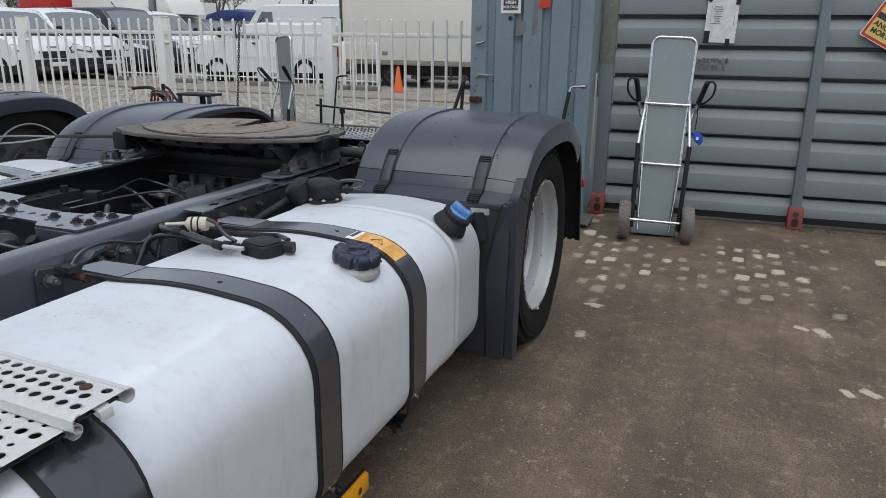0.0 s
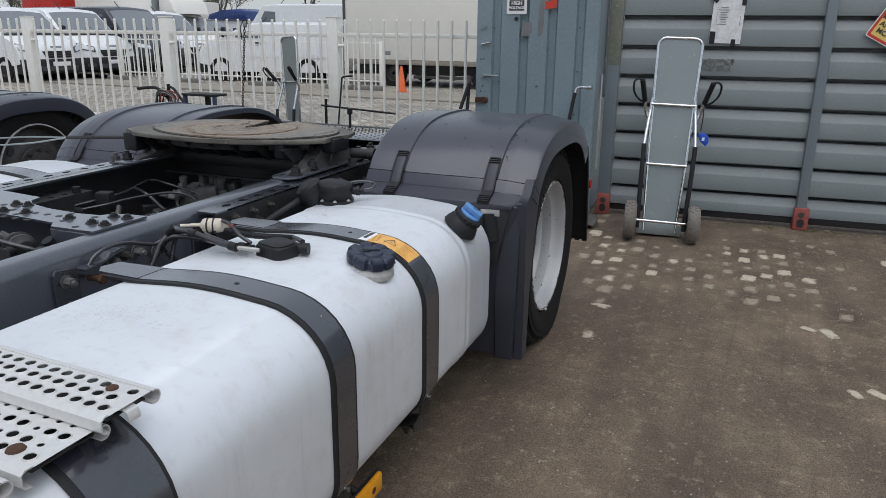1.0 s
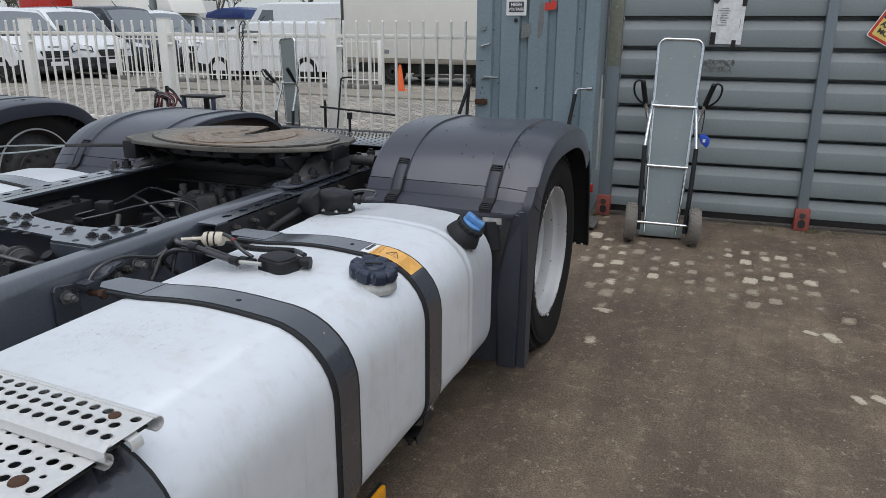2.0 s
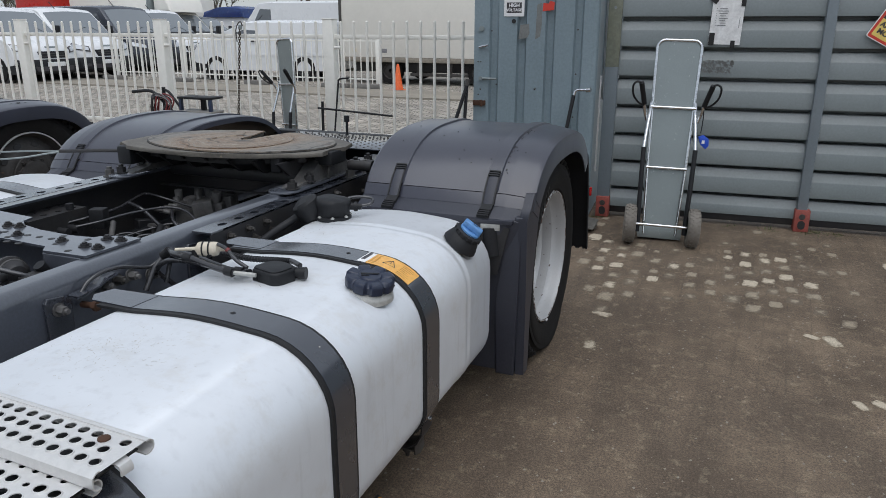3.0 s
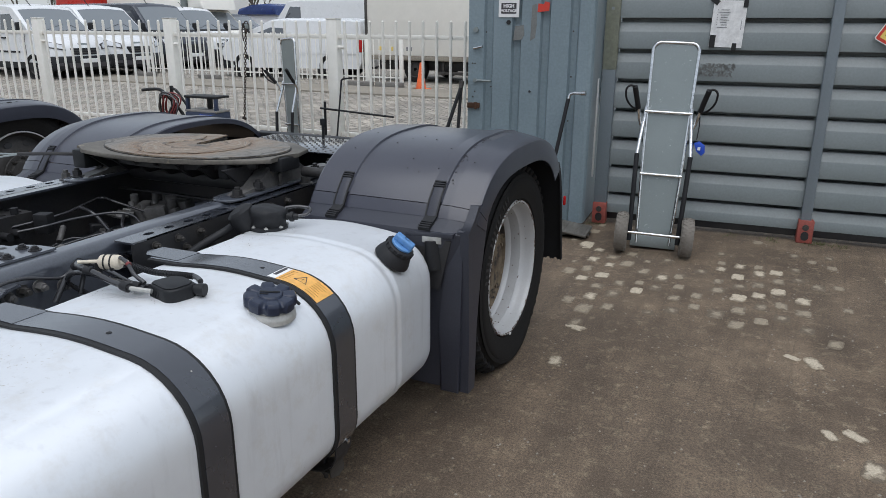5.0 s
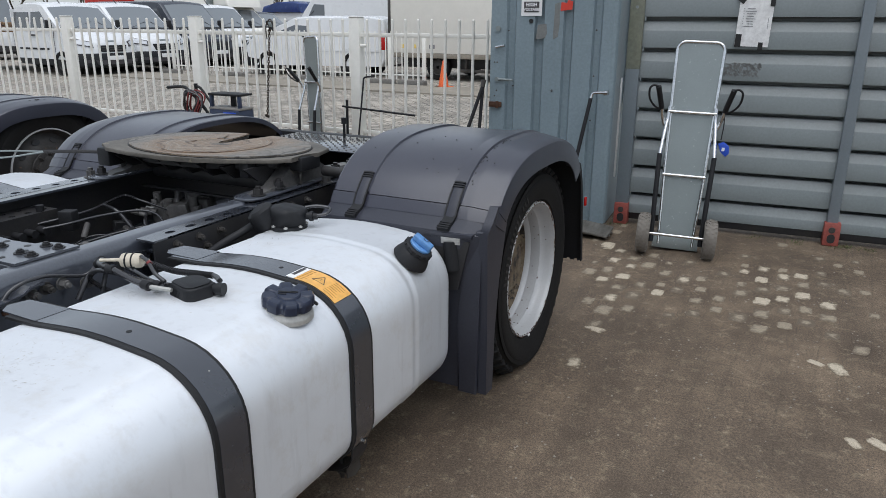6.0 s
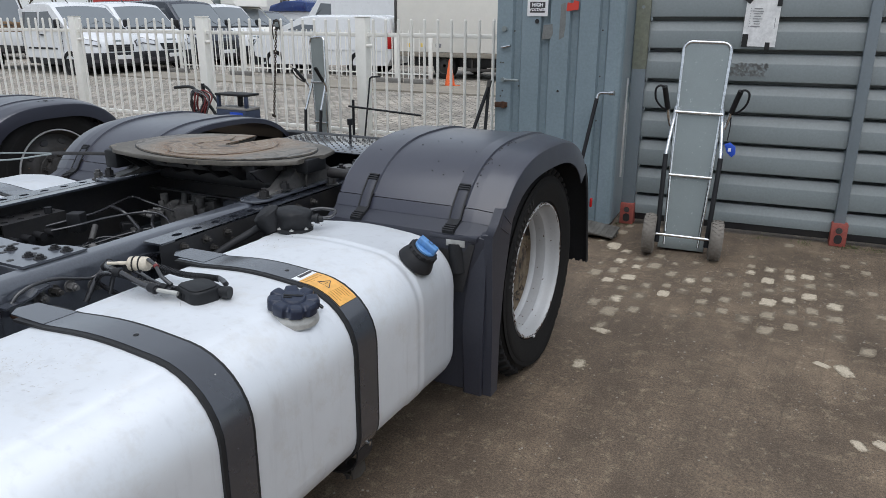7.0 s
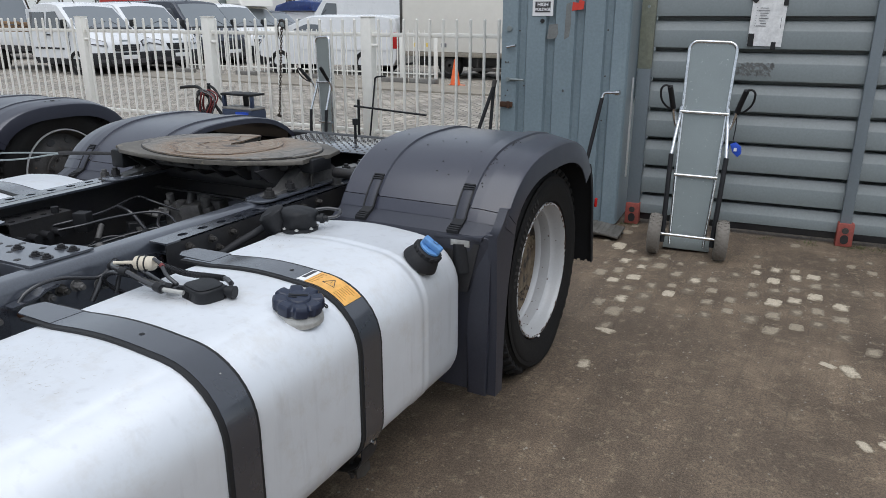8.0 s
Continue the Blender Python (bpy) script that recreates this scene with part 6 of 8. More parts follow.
for k in range(9):
    a = random.uniform(-0.2, 0.2)
    hose([(-1.45 + 0.05 * k, 1.30 + 0.03 * k, 0.60 + a * 0.1), (-1.38 + 0.05 * k, 1.45 + a * 0.3, 0.64), (-1.28 + 0.05 * k, 1.56 + a * 0.2, 0.62 + a * 0.2), (-1.12 + 0.03 * k, 1.70, 0.58)], random.choice((0.004, 0.005, 0.007)), owner=truck)
bm = bmesh.new()
hole_strip(bm, -1.56, -1.50, 1.04, 1.30, 0.775, 4, 0.012, 0.014)
hole_strip(bm, -1.50, -1.44, 1.04, 1.30, 0.775, 4, 0.012, 0.014)
box(bm, -1.44, -1.432, 1.04, 1.30, 0.60, 0.775)
br2 = part("valve_bracket", bm, M["dark"], truck, smooth=False)
for k in range(4):
    bm = bmesh.new()
    cyl(bm, (-1.56, 1.06 + 0.05 * k, 0.71), (-1.38, 1.06 + 0.05 * k, 0.71), 0.016, seg=10)
    part("air_pipe", bm, M["black"], truck)
bm = bmesh.new()
cyl(bm, (-1.45, 1.24, 0.776), (-1.45, 1.24, 0.80), 0.015, seg=10)
obox(bm, pose(-1.37, 1.30, 0.735, 0, 0, 20), 0.06, 0.05, 0.08, 0.006)
part("solenoid", bm, M["black"], truck)
bm = bmesh.new()
box(bm, -1.50, -0.76, 1.775, 1.80, 0.765, 0.772, 0.002)
part("cross_angle", bm, M["dark"], truck)
rv = random.Random(21)
for k in range(34):
    bm = bmesh.new()
    cx, cy, cz = rv.uniform(-1.48, -0.80), rv.uniform(1.05, 1.72), rv.uniform(0.52, 0.66)
    if k % 3 == 0:
        obox(bm, pose(cx, cy, cz, rv.uniform(-20, 20), rv.uniform(-20, 20), rv.uniform(0, 90)), rv.uniform(0.03, 0.08), rv.uniform(0.03, 0.06), rv.uniform(0.03, 0.07), 0.005, 1)
    else:
        q = Vector((cx, cy, cz)) + Vector((rv.uniform(-0.07, 0.07), rv.uniform(-0.07, 0.07), rv.uniform(-0.02, 0.05)))
        cyl(bm, (cx, cy, cz), q, rv.uniform(0.008, 0.018), seg=10)
    part("air_fitting", bm, M[rv.choice(("cast", "black", "cast", "bolt"))], truck)
# gearbox bits ahead of the cross member
bm = bmesh.new()
lathe(bm, [(0.02, -0.09), (0.055, -0.085), (0.062, -0.03), (0.072, -0.026), (0.072, -0.012), (0.062, -0.008), (0.062, 0.05), (0.045, 0.075), (0.02, 0.08)], 24, pose(-0.985, 0.625, 0.775, 90, 0, 70) @ Matrix.Scale(0.62, 4))
obox(bm, pose(-1.01, 0.615, 0.735, 0, 4, 10), 0.20, 0.07, 0.06, 0.010)
obox(bm, pose(-0.87, 0.605, 0.755, 0, 0, 10), 0.07, 0.06, 0.07, 0.008)
brake_valve = part("brake_valve", bm, M["dark"], truck, "dusty grey brake valve under the cross member")
for k in range(5):
    bm = bmesh.new()
    cyl(bm, (-1.10 + 0.06 * k, 0.58, 0.74), (-1.11 + 0.062 * k, 0.535, 0.73), 0.014, seg=10)
    cyl(bm, (-1.11 + 0.062 * k, 0.535, 0.73), (-1.112 + 0.062 * k, 0.522, 0.727), 0.018, seg=6)
    part("fitting", bm, M["zinc" if k % 2 else "cast"], brake_valve)
for k in range(3):
    bm = bmesh.new()
    lathe(bm, [(0.064, -0.05 + 0.03 * k), (0.067, -0.048 + 0.03 * k), (0.067, -0.042 + 0.03 * k), (0.064, -0.040 + 0.03 * k)], 24, pose(-0.985, 0.625, 0.775, 90, 0, 70) @ Matrix.Scale(0.62, 4))
    part("rib", bm, M["cast"], brake_valve)
rv = random.Random(33)
for k in range(16):
    bm = bmesh.new()
    p = Vector((rv.uniform(-1.16, -0.84), rv.uniform(0.56, 0.66), rv.uniform(0.73, 0.80)))
    if k % 2:
        cyl(bm, p, p + Vector((rv.uniform(-0.05, 0.05), rv.uniform(-0.05, 0.0), rv.uniform(-0.01, 0.03))), rv.uniform(0.008, 0.018), seg=12)
    else:
        obox(bm, Matrix.Translation(p) @ pose(0, 0, 0, rv.uniform(-10, 10), 0, rv.uniform(0, 90)), rv.uniform(0.03, 0.06), rv.uniform(0.02, 0.04), rv.uniform(0.03, 0.05), 0.005)
    part("valve_fitting", bm, M[rv.choice(("cast", "black", "dark"))], brake_valve)
hose([(-0.86, 0.52, 0.727), (-0.84, 0.44, 0.71), (-0.82, 0.34, 0.66), (-0.80, 0.20, 0.58)], 0.011, owner=truck)
hose([(-1.05, 0.52, 0.727), (-1.02, 0.44, 0.73), (-0.94, 0.34, 0.70), (-0.86, 0.20, 0.60)], 0.009, owner=truck)
hose([(-1.16, 0.60, 0.80), (-1.08, 0.55, 0.82), (-0.98, 0.54, 0.822), (-0.90, 0.57, 0.80), (-0.85, 0.64, 0.76)], 0.007, owner=truck)
hose([(-1.11, 0.52, 0.727), (-1.14, 0.40, 0.69), (-1.10, 0.20, 0.60)], 0.013, owner=truck)
# ---- hand trucks ----
def cart_wheel(ht, x):
    holder = new("wheel")
    holder.parent = ht
    m = pose(x, 0, 0.135, 0, 90, 0)
    bm = bmesh.new()
    lathe(bm, [(0.06, -0.034), (0.085, -0.042), (0.115, -0.040), (0.130, -0.026), (0.135, 0.0), (0.130, 0.026), (0.115, 0.040), (0.085, 0.042), (0.06, 0.034)], 40, m)
    tyre = part("tyre", bm, M["grey_tyre"], holder, "dusty grey pneumatic tyre")
    bm = bmesh.new()
    for k in range(26):
        for j, d in enumerate((-0.026, -0.009, 0.009, 0.026)):
            a = 2 * math.pi * (k + 0.5 * (j % 2)) / 26
            r = 0.1335 if abs(d) < 0.02 else 0.129
            obox(bm, m @ Matrix.Rotation(a, 4, "Z") @ Matrix.Translation((r, 0, d)) @ Matrix.Rotation(radians(45), 4, "X"), 0.006, 0.014, 0.014, 0.0)
    tagged(part("tread_pattern", bm, M["grey_tyre"], tyre), kind="stuff")
    bm = bmesh.new()
    lathe(bm, [(0.066, -0.03), (0.05, -0.02), (0.02, -0.03), (0.02, 0.03), (0.05, 0.02), (0.066, 0.03)], 24, m)
    part("hub", bm, M["galv"], holder)
    return holder


def hand_truck(m, label, clip):
    ht = thing("hand_truck", label, "hand truck", "hand trucks")
    ht.matrix_basis = m
    lean = radians(10.2)

    def on(x, up, out=0.0):
        """A point of the leaning back: across, up along it, and out towards the handles."""
        return Vector((x, 0.105 + up * math.sin(lean) - out * math.cos(lean), 0.04 + up * math.cos(lean) + out * math.sin(lean)))
    # sheet
    bm = bmesh.new()
    outline = []
    w0, w1, top, r = 0.110, 0.148, 1.355, 0.055
    outline += [(-w0, 0.0), (w0, 0.0)]
    outline += [(w1 - r + r * math.cos(radians(a)), top - r + r * math.sin(radians(a))) for a in range(0, 91, 15)]
    outline += [(-w1 + r + r * math.cos(radians(a)), top - r + r * math.sin(radians(a))) for a in range(90, 181, 15)]
    fr = [bm.verts.new(on(x, u, 0.002)) for x, u in outline]
    bk = [bm.verts.new(on(x, u, -0.002)) for x, u in outline]
    bm.faces.new(fr)
    bm.faces.new(bk[::-1])
    for k in range(len(fr)):
        bm.faces.new((fr[k], bk[k], bk[(k + 1) % len(fr)], fr[(k + 1) % len(fr)]))
    part("back_sheet", bm, M["galv"], ht, "scuffed galvanised sheet back")
    # rim tube
    line = [on(x, u) for x, u in ([(-w0, 0.0), (-w0 - 0.020, 0.5)] + [(x, u) for x, u in outline[2:]][::-1] + [(w0 + 0.020, 0.5), (w0, 0.0)])]
    bm = bmesh.new()
    tube(bm, line, 0.0115, 10, smooth=False)
    part("rim_tube", bm, M["chrome"], ht, "bright tube round the back")
    for up in (0.895, 0.475):
        bm = bmesh.new()
        hw = 0.152 if up > 0.8 else 0.138
        tube(bm, [on(-hw, up, 0.016), on(hw, up, 0.016)], 0.0105, 10, smooth=False)
        part("cross_bar", bm, M["chrome"], ht, "bright tube cross bar")
    for s in (-1, 1):
        bm = bmesh.new()
        tube(bm, [on(s * 0.146, 0.93, 0.006), on(s * 0.152, 0.84, 0.02), on(s * 0.160, 0.76, 0.045), on(s * 0.172, 0.60, 0.095)], 0.0125, 10)
        part("upper_leg", bm, M["chrome"], ht)
        bm = bmesh.new()
        tube(bm, [on(s * 0.172, 0.61, 0.094), on(s * 0.166, 0.35, 0.112), on(s * 0.158, 0.02, 0.105)], 0.0165, 10)
        part("lower_leg", bm, M["black"], ht, "black sleeved leg tube")
        bm = bmesh.new()
        tube(bm, [on(s * 0.170, 0.80, 0.015), on(s * 0.188, 0.86, 0.03), on(s * 0.200, 0.93, 0.075)], 0.0115, 10)
        part("grip_tube", bm, M["chrome"], ht)
        bm = bmesh.new()
        tube(bm, [on(s * 0.198, 0.91, 0.065), on(s * 0.216, 0.98, 0.12), on(s * 0.232, 1.04, 0.165)], 0.0175, 12)
        g = part("hand_grip", bm, M["black"], ht, "black plastic hand grip with knuckle guard")
        bm = bmesh.new()
        tube(bm, [on(s * 0.232, 1.04, 0.168), on(s * 0.262, 1.045, 0.17), on(s * 0.285, 1.02, 0.165), on(s * 0.278, 0.96, 0.13), on(s * 0.240, 0.915, 0.085), on(s * 0.200, 0.90, 0.06)], 0.007, 8)
        part("knuckle_guard", bm, M["black"], g)
        cart_wheel(ht, s * 0.212)
    bm = bmesh.new()
    cyl(bm, (-0.25, 0, 0.135), (0.25, 0, 0.135), 0.010, seg=10)
    part("axle", bm, M["chrome"], ht)
    bm = bmesh.new()
    box(bm, -0.15, 0.15, 0.105, 0.32, 0.012, 0.018, 0.001)
    sheet_strip(bm, [(0.105, 0.015), (0.104, 0.05), (0.112, 0.09)], "x", -0.15, 0.15, 0.004, 1)
    part("toe_plate", bm, M["galv"], ht)
    if clip:
        bm = bmesh.new()
        prism(bm, [(0.0, 0.05), (0.02, 0.0), (0.055, -0.03), (0.075, -0.005), (0.07, 0.04), (0.035, 0.065)], "y", -0.02, 0.02, 0.006)
        c = part("clip", bm, M["royal"], ht, "bright blue plastic clip")
        c.matrix_basis = Matrix.Translation(on(0.185, 0.655, 0.03))
        bm = bmesh.new()
        obox(bm, pose(0.035, -0.021, 0.02, 0, 0, 0), 0.018, 0.004, 0.022)
        part("clip_mark", bm, M["white"], c)
        bm = bmesh.new()
        tube(bm, [on(0.20, 0.90, 0.05), on(0.205, 0.82, 0.03), on(0.20, 0.73, 0.03)], 0.004, 6)
        part("strap", bm, M["black"], ht)
    return ht


hand_truck(pose(0.515, 4.32, 0, 0, 1.6, 8), "silver hand truck with galvanised back, black grips and a blue clip", True)
hand_truck(pose(-3.30, 5.42, 0, 9, -4, -25) @ Matrix.Scale(0.95, 4), "silver hand truck with galvanised back standing at the fence", False)

# ---- writing ----
def letters(body, size, m, mat, parent, name="lettering", bold=0.0):
    cu = bpy.data.curves.new(name, "FONT")
    cu.body, cu.size, cu.extrude, cu.offset = body, size, 0.0006, bold
    cu.align_x, cu.align_y = "CENTER", "CENTER"
    tmp = new("tmp_text", cu)
    bpy.context.view_layer.update()
    me = bpy.data.meshes.new_from_object(tmp)
    bpy.data.objects.remove(tmp)
    bpy.data.curves.remove(cu)
    me.materials.clear()
    me.materials.append(mat)
    me.name = name
    ob = new(name, me)
    ob.parent = parent
    ob.matrix_basis = m
    return ob


UP = pose(0, 0, 0, 90, 0, 0)          # writing stands upright and faces -y


def plate(name, w, h, t, mat, parent, m, r=0.004):
    """A thin upright sheet centred on the pose m, its face to -y."""
    bm = bmesh.new()
    prism(bm, round_rect(-w / 2, w / 2, -h / 2, h / 2, r, 3), "y", -t / 2, t / 2)
    ob = part(name, bm, M[mat], parent)
    ob.matrix_basis = m
    return ob


WALL = pose(0, 5.0, 0, 0, 0, WALL_TURN)
# high voltage sign on the container
hv = thing("warning_sign", "white high voltage sign with black panel on the container", "sign")
hv.matrix_basis = WALL @ pose(-0.735, -0.2045, 1.665)
plate("board", 0.155, 0.26, 0.004, "white", hv, pose(0, 0, 0))
plate("black_panel", 0.115, 0.075, 0.003, "ink", hv, pose(0, -0.002, -0.068), 0.001)
plate("yellow_panel", 0.060, 0.055, 0.003, "yellow", hv, pose(0, -0.002, 0.020), 0.001)
letters("HIGH", 0.034, pose(0, -0.0042, -0.052) @ UP, M["white"], hv, "word", 0.0012)
letters("VOLTAGE", 0.027, pose(0, -0.0042, -0.085) @ UP, M["white"], hv, "word", 0.0010)
# blind spot sticker
bs = thing("blind_spot_sign", "yellow blind spot sign with red border, hung askew", "sign")
bs.matrix_basis = WALL @ pose(1.875, -0.037, 1.495, 0, 29, 0)
plate("board", 0.25, 0.33, 0.003, "red_tag", bs, pose(0, 0, 0), 0.012)
plate("white_edge", 0.262, 0.342, 0.002, "white", bs, pose(0, 0.001, 0), 0.014)
plate("yellow_field", 0.215, 0.295, 0.003, "yellow", bs, pose(0, -0.001, 0), 0.006)
plate("black_band", 0.215, 0.040, 0.003, "ink", bs, pose(0, -0.002, -0.008), 0.001)
plate("lorry_shape", 0.10, 0.07, 0.003, "white", bs, pose(0.045, -0.003, 0.055), 0.004)
plate("triangle", 0.035, 0.03, 0.003, "ink", bs, pose(-0.06, -0.002, 0.085), 0.01)
letters("ANGLES", 0.047, pose(-0.012, -0.0036, -0.062) @ UP, M["ink"], bs, "word", 0.0016)
letters("MORTS", 0.047, pose(-0.012, -0.0036, -0.108) @ UP, M["ink"], bs, "word", 0.0016)
# paper list
pl = thing("paper_notice", "white paper list fixed to the wall with black tape", "notice")
pl.matrix_basis = WALL @ pose(0.782, -0.003, 1.495, 0, 1.5, 0)
plate("sheet", 0.216, 0.31, 0.004, "paper", pl, pose(0, -0.006, 0), 0.002)
random.seed(11)
for k in range(8):
    plate("text_bar", random.uniform(0.035, 0.075), 0.0045, 0.001, "print_grey", pl, pose(-0.03 + random.uniform(-0.006, 0.006), -0.0110, 0.092 - 0.0165 * k), 0.0005)
    plate("text_bar", 0.005, 0.0045, 0.001, "print_grey", pl, pose(-0.075, -0.0110, 0.092 - 0.0165 * k), 0.0005)
plate("text_bar", 0.003, 0.075, 0.001, "print_grey", pl, pose(0.085, -0.0105, 0.0), 0.0005)
for x, z, w, h, a in ((-0.100, 0.150, 0.055, 0.035, 35), (0.098, 0.140, 0.030, 0.060, 0), (-0.088, -0.118, 0.038, 0.085, 0), (0.058, -0.150, 0.030, 0.050, 0)):
    plate("tape", w, h, 0.002, "tape", pl, pose(x, -0.0115, z, 0, a, 0), 0.002)

# marks and fittings on container and wall
for x, z, w, h in ((0.74, 1.185, 0.235, 0.085),):
    bm = bmesh.new()
    random.seed(5)
    for k in range(190):
        px, pz = random.uniform(-w / 2, w / 2), random.uniform(-h / 2, h / 2)
        obox(bm, pose(px, 0, pz, 0, random.uniform(0, 90), 0), random.uniform(0.006, 0.022), 0.0012, random.uniform(0.003, 0.012))
    ob = tagged(part("glue_patch", bm, M["scrape"], wall), "torn glue patch of a removed sticker", kind="stuff")
    ob.matrix_basis = pose(x, -0.001, z)
bm = bmesh.new()
cyl(bm, (-0.003, -0.036, 1.60), (-0.003, -0.046, 1.60), 0.011, seg=12)
part("bolt_head", bm, M["galv"], wall)
for x, z, w, h, mat, nm in ((-0.655, 1.425, 0.085, 0.11, "scrape", "rubbed_patch"), (-0.545, 1.50, 0.045, 0.26, "scrape", "rubbed_patch")):
    bm = bmesh.new()
    prism(bm, [(-w / 2, -h / 2), (w * 0.3, -h * 0.42), (w / 2, -h * 0.1), (w * 0.42, h / 2), (-w * 0.35, h * 0.45)], "y", -0.001, 0.001)
    ob = part(nm, bm, M[mat], cont)
    ob.matrix_basis = pose(x, -0.2012 if mat == "scrape" else -0.2, z)
bm = bmesh.new()
prism(bm, [(-0.045, -0.03), (0.04, -0.02), (0.045, 0.035), (0.01, 0.045), (0.0, 0.025), (-0.04, 0.03)], "y", -0.0015, 0.0015)
ob = part("red_label", bm, M["red_tag"], cont, "torn red label")
ob.matrix_basis = pose(-0.475, -0.2025, 1.60)
for p0, p1, r, mat, nm in (((-0.985, -0.205, 1.445), (-0.985, -0.215, 1.445), 0.020, "galv", "lock_ring"), ((-1.00, -0.212, 1.31), (-0.925, -0.232, 1.325), 0.010, "chrome", "latch"),
                           ((-0.985, -0.21, 1.075), (-0.855, -0.226, 1.072), 0.009, "galv", "bolt_lever"), ((-0.985, -0.203, 1.075), (-0.985, -0.222, 1.075), 0.016, "galv", "lever_boss"),
                           ((-0.735, -0.200, 1.50), (-0.735, -0.207, 1.50), 0.016, "tape", "hole_ring"), ((-0.555, -0.200, 1.005), (-0.555, -0.210, 1.005), 0.009, "chrome", "rivet")):
    bm = bmesh.new()
    cyl(bm, p0, p1, r, seg=16)
    part(nm, bm, M[mat], cont)
for x, z in ((-0.905, 1.43), (-0.86, 1.03), (-0.25, 1.44), (-0.25, 1.12), (-0.255, 0.80), (-0.99, 1.20), (-1.01, 1.20), (-0.99, 0.99), (-1.005, 0.95)):
    bm = bmesh.new()
    cyl(bm, (x, -0.1985, z), (x, -0.2035, z), 0.006, seg=10)
    part("rivet", bm, M["bolt"], cont)
bm = bmesh.new()
box(bm, -1.045, -0.945, -0.222, -0.200, 0.865, 0.905, 0.004)
cyl(bm, (-0.975, -0.225, 0.86), (-0.975, -0.225, 0.91), 0.012, seg=12)
part("hinge", bm, M["rust"], cont, "rusty steel hinge")
# bright sheet glimpsed in the gap between container and wall
bm = bmesh.new()
box(bm, -0.098, -0.050, 0.25, 0.26, 0.9, 2.4, 0.002)
box(bm, -0.090, -0.076, 0.02, 0.028, 0.35, 1.1, 0.002)
part("white_strip", bm, M["white"], cont)

# ---- lashing bars, wheel brace, posts ----
def bar(name, label, runs, category="bar"):
    t = thing(name, label, category)
    for nm, pts, r, mat in runs:
        bm = bmesh.new()
        tube(bm, pts, r, 10, 4, smooth=len(pts) > 2)
        part(nm, bm, M[mat], t)
    return t


bar("wheel_brace", "long wheel brace with black handle leaning on the container", [
    ("socket", [(-0.130, 4.70, 1.012), (-0.098, 4.695, 1.015)], 0.018, "chrome"), ("bent_end", [(-0.13, 4.70, 1.012), (-0.19, 4.71, 1.010), (-0.215, 4.71, 1.000), (-0.225, 4.705, 0.96)], 0.011, "chrome"),
    ("handle", [(-0.225, 4.705, 0.97), (-0.27, 4.62, 0.60), (-0.345, 4.50, 0.012)], 0.014, "black")], "tool")
bar("lashing_bar", "black steel lashing bar leaning on the container", [("rod", [(-1.06, 4.66, 1.02), (-1.16, 4.56, 0.62), (-1.30, 4.42, 0.012)], 0.014, "black"), ("tip", [(-1.06, 4.66, 1.02), (-1.052, 4.665, 1.07)], 0.018, "bolt")])
bar("lashing_bar", "black steel lashing bar leaning on the container", [("rod", [(-1.075, 4.70, 1.02), (-1.070, 4.62, 0.60), (-1.065, 4.50, 0.012)], 0.013, "black"), ("tip", [(-1.075, 4.70, 1.02), (-1.075, 4.71, 1.06)], 0.017, "bolt")])

# ---- fittings on the fence ----
def chain():
    ch = thing("chain", "rusty dark steel chain hanging from the fence", "chain")
    bm = bmesh.new()
    r, n = 0.0042, 20
    line = []
    for k in range(n + 1):
        a = 2 * math.pi * k / n
        line.append((0.010 * math.cos(a), 0, 0.012 * (1 if math.sin(a) > 0 else -1) * (abs(math.sin(a)) ** 0.5) + 0.006 * math.sin(a)))
    tube(bm, line, r, 6, smooth=False)
    link = part("link", bm, M["chain"], ch)
    for k in range(36):
        z = 1.44 - 0.0265 * k
        m = pose(-4.035 - 0.0030 * k, FY - 0.075, z, 0, 6, 90 * (k % 2) + 20)
        if k:
            again("link", link, m, ch)
        else:
            link.matrix_basis = m
    bm = bmesh.new()
    tube(bm, [(-4.10, FY - 0.05, 1.30), (-4.09, FY - 0.07, 1.42), (-4.06, FY - 0.06, 1.49), (-4.02, FY - 0.07, 1.50), (-4.00, FY - 0.07, 1.46)], 0.006, 8)
    part("shackle", bm, M["chain"], ch)
    bm = bmesh.new()
    obox(bm, pose(-4.145, FY - 0.075, 0.485, 0, 20, 0), 0.05, 0.02, 0.03, 0.006)
    part("hook", bm, M["chain"], ch)
    bm = bmesh.new()
    obox(bm, pose(-4.03, FY - 0.07, 1.45), 0.040, 0.022, 0.05, 0.006)
    part("padlock", bm, M["galv"], ch)


chain()
bm = bmesh.new()
for k in range(4):
    cyl(bm, (-2.99 - 2.175 * k + 0.06, FY - 0.02, 1.255), (-2.99 - 2.175 * k + 0.13, FY - 0.02, 1.255), 0.018, seg=10)
tagged(part("hinge_lug", bm, M["fence"], fence), kind="stuff")

# stand with cross bar and an L-shaped rod at the fence
bar("bar_stand", "black steel post with a long cross bar at the fence", [
    ("post", [(-2.955, 5.60, 0.0), (-2.945, 5.60, 0.74)], 0.014, "black"), ("cross_bar", [(-2.99, 5.585, 0.675), (-2.16, 5.585, 0.632)], 0.010, "black")], "stand")
bar("hooked_rod", "black steel rod with bent end leaning on the fence", [
    ("rod", [(-2.88, 5.62, 0.012), (-2.855, 5.76, 0.85), (-2.852, 5.775, 0.935), (-2.82, 5.78, 0.955), (-2.735, 5.785, 0.962)], 0.009, "black")], "rod")

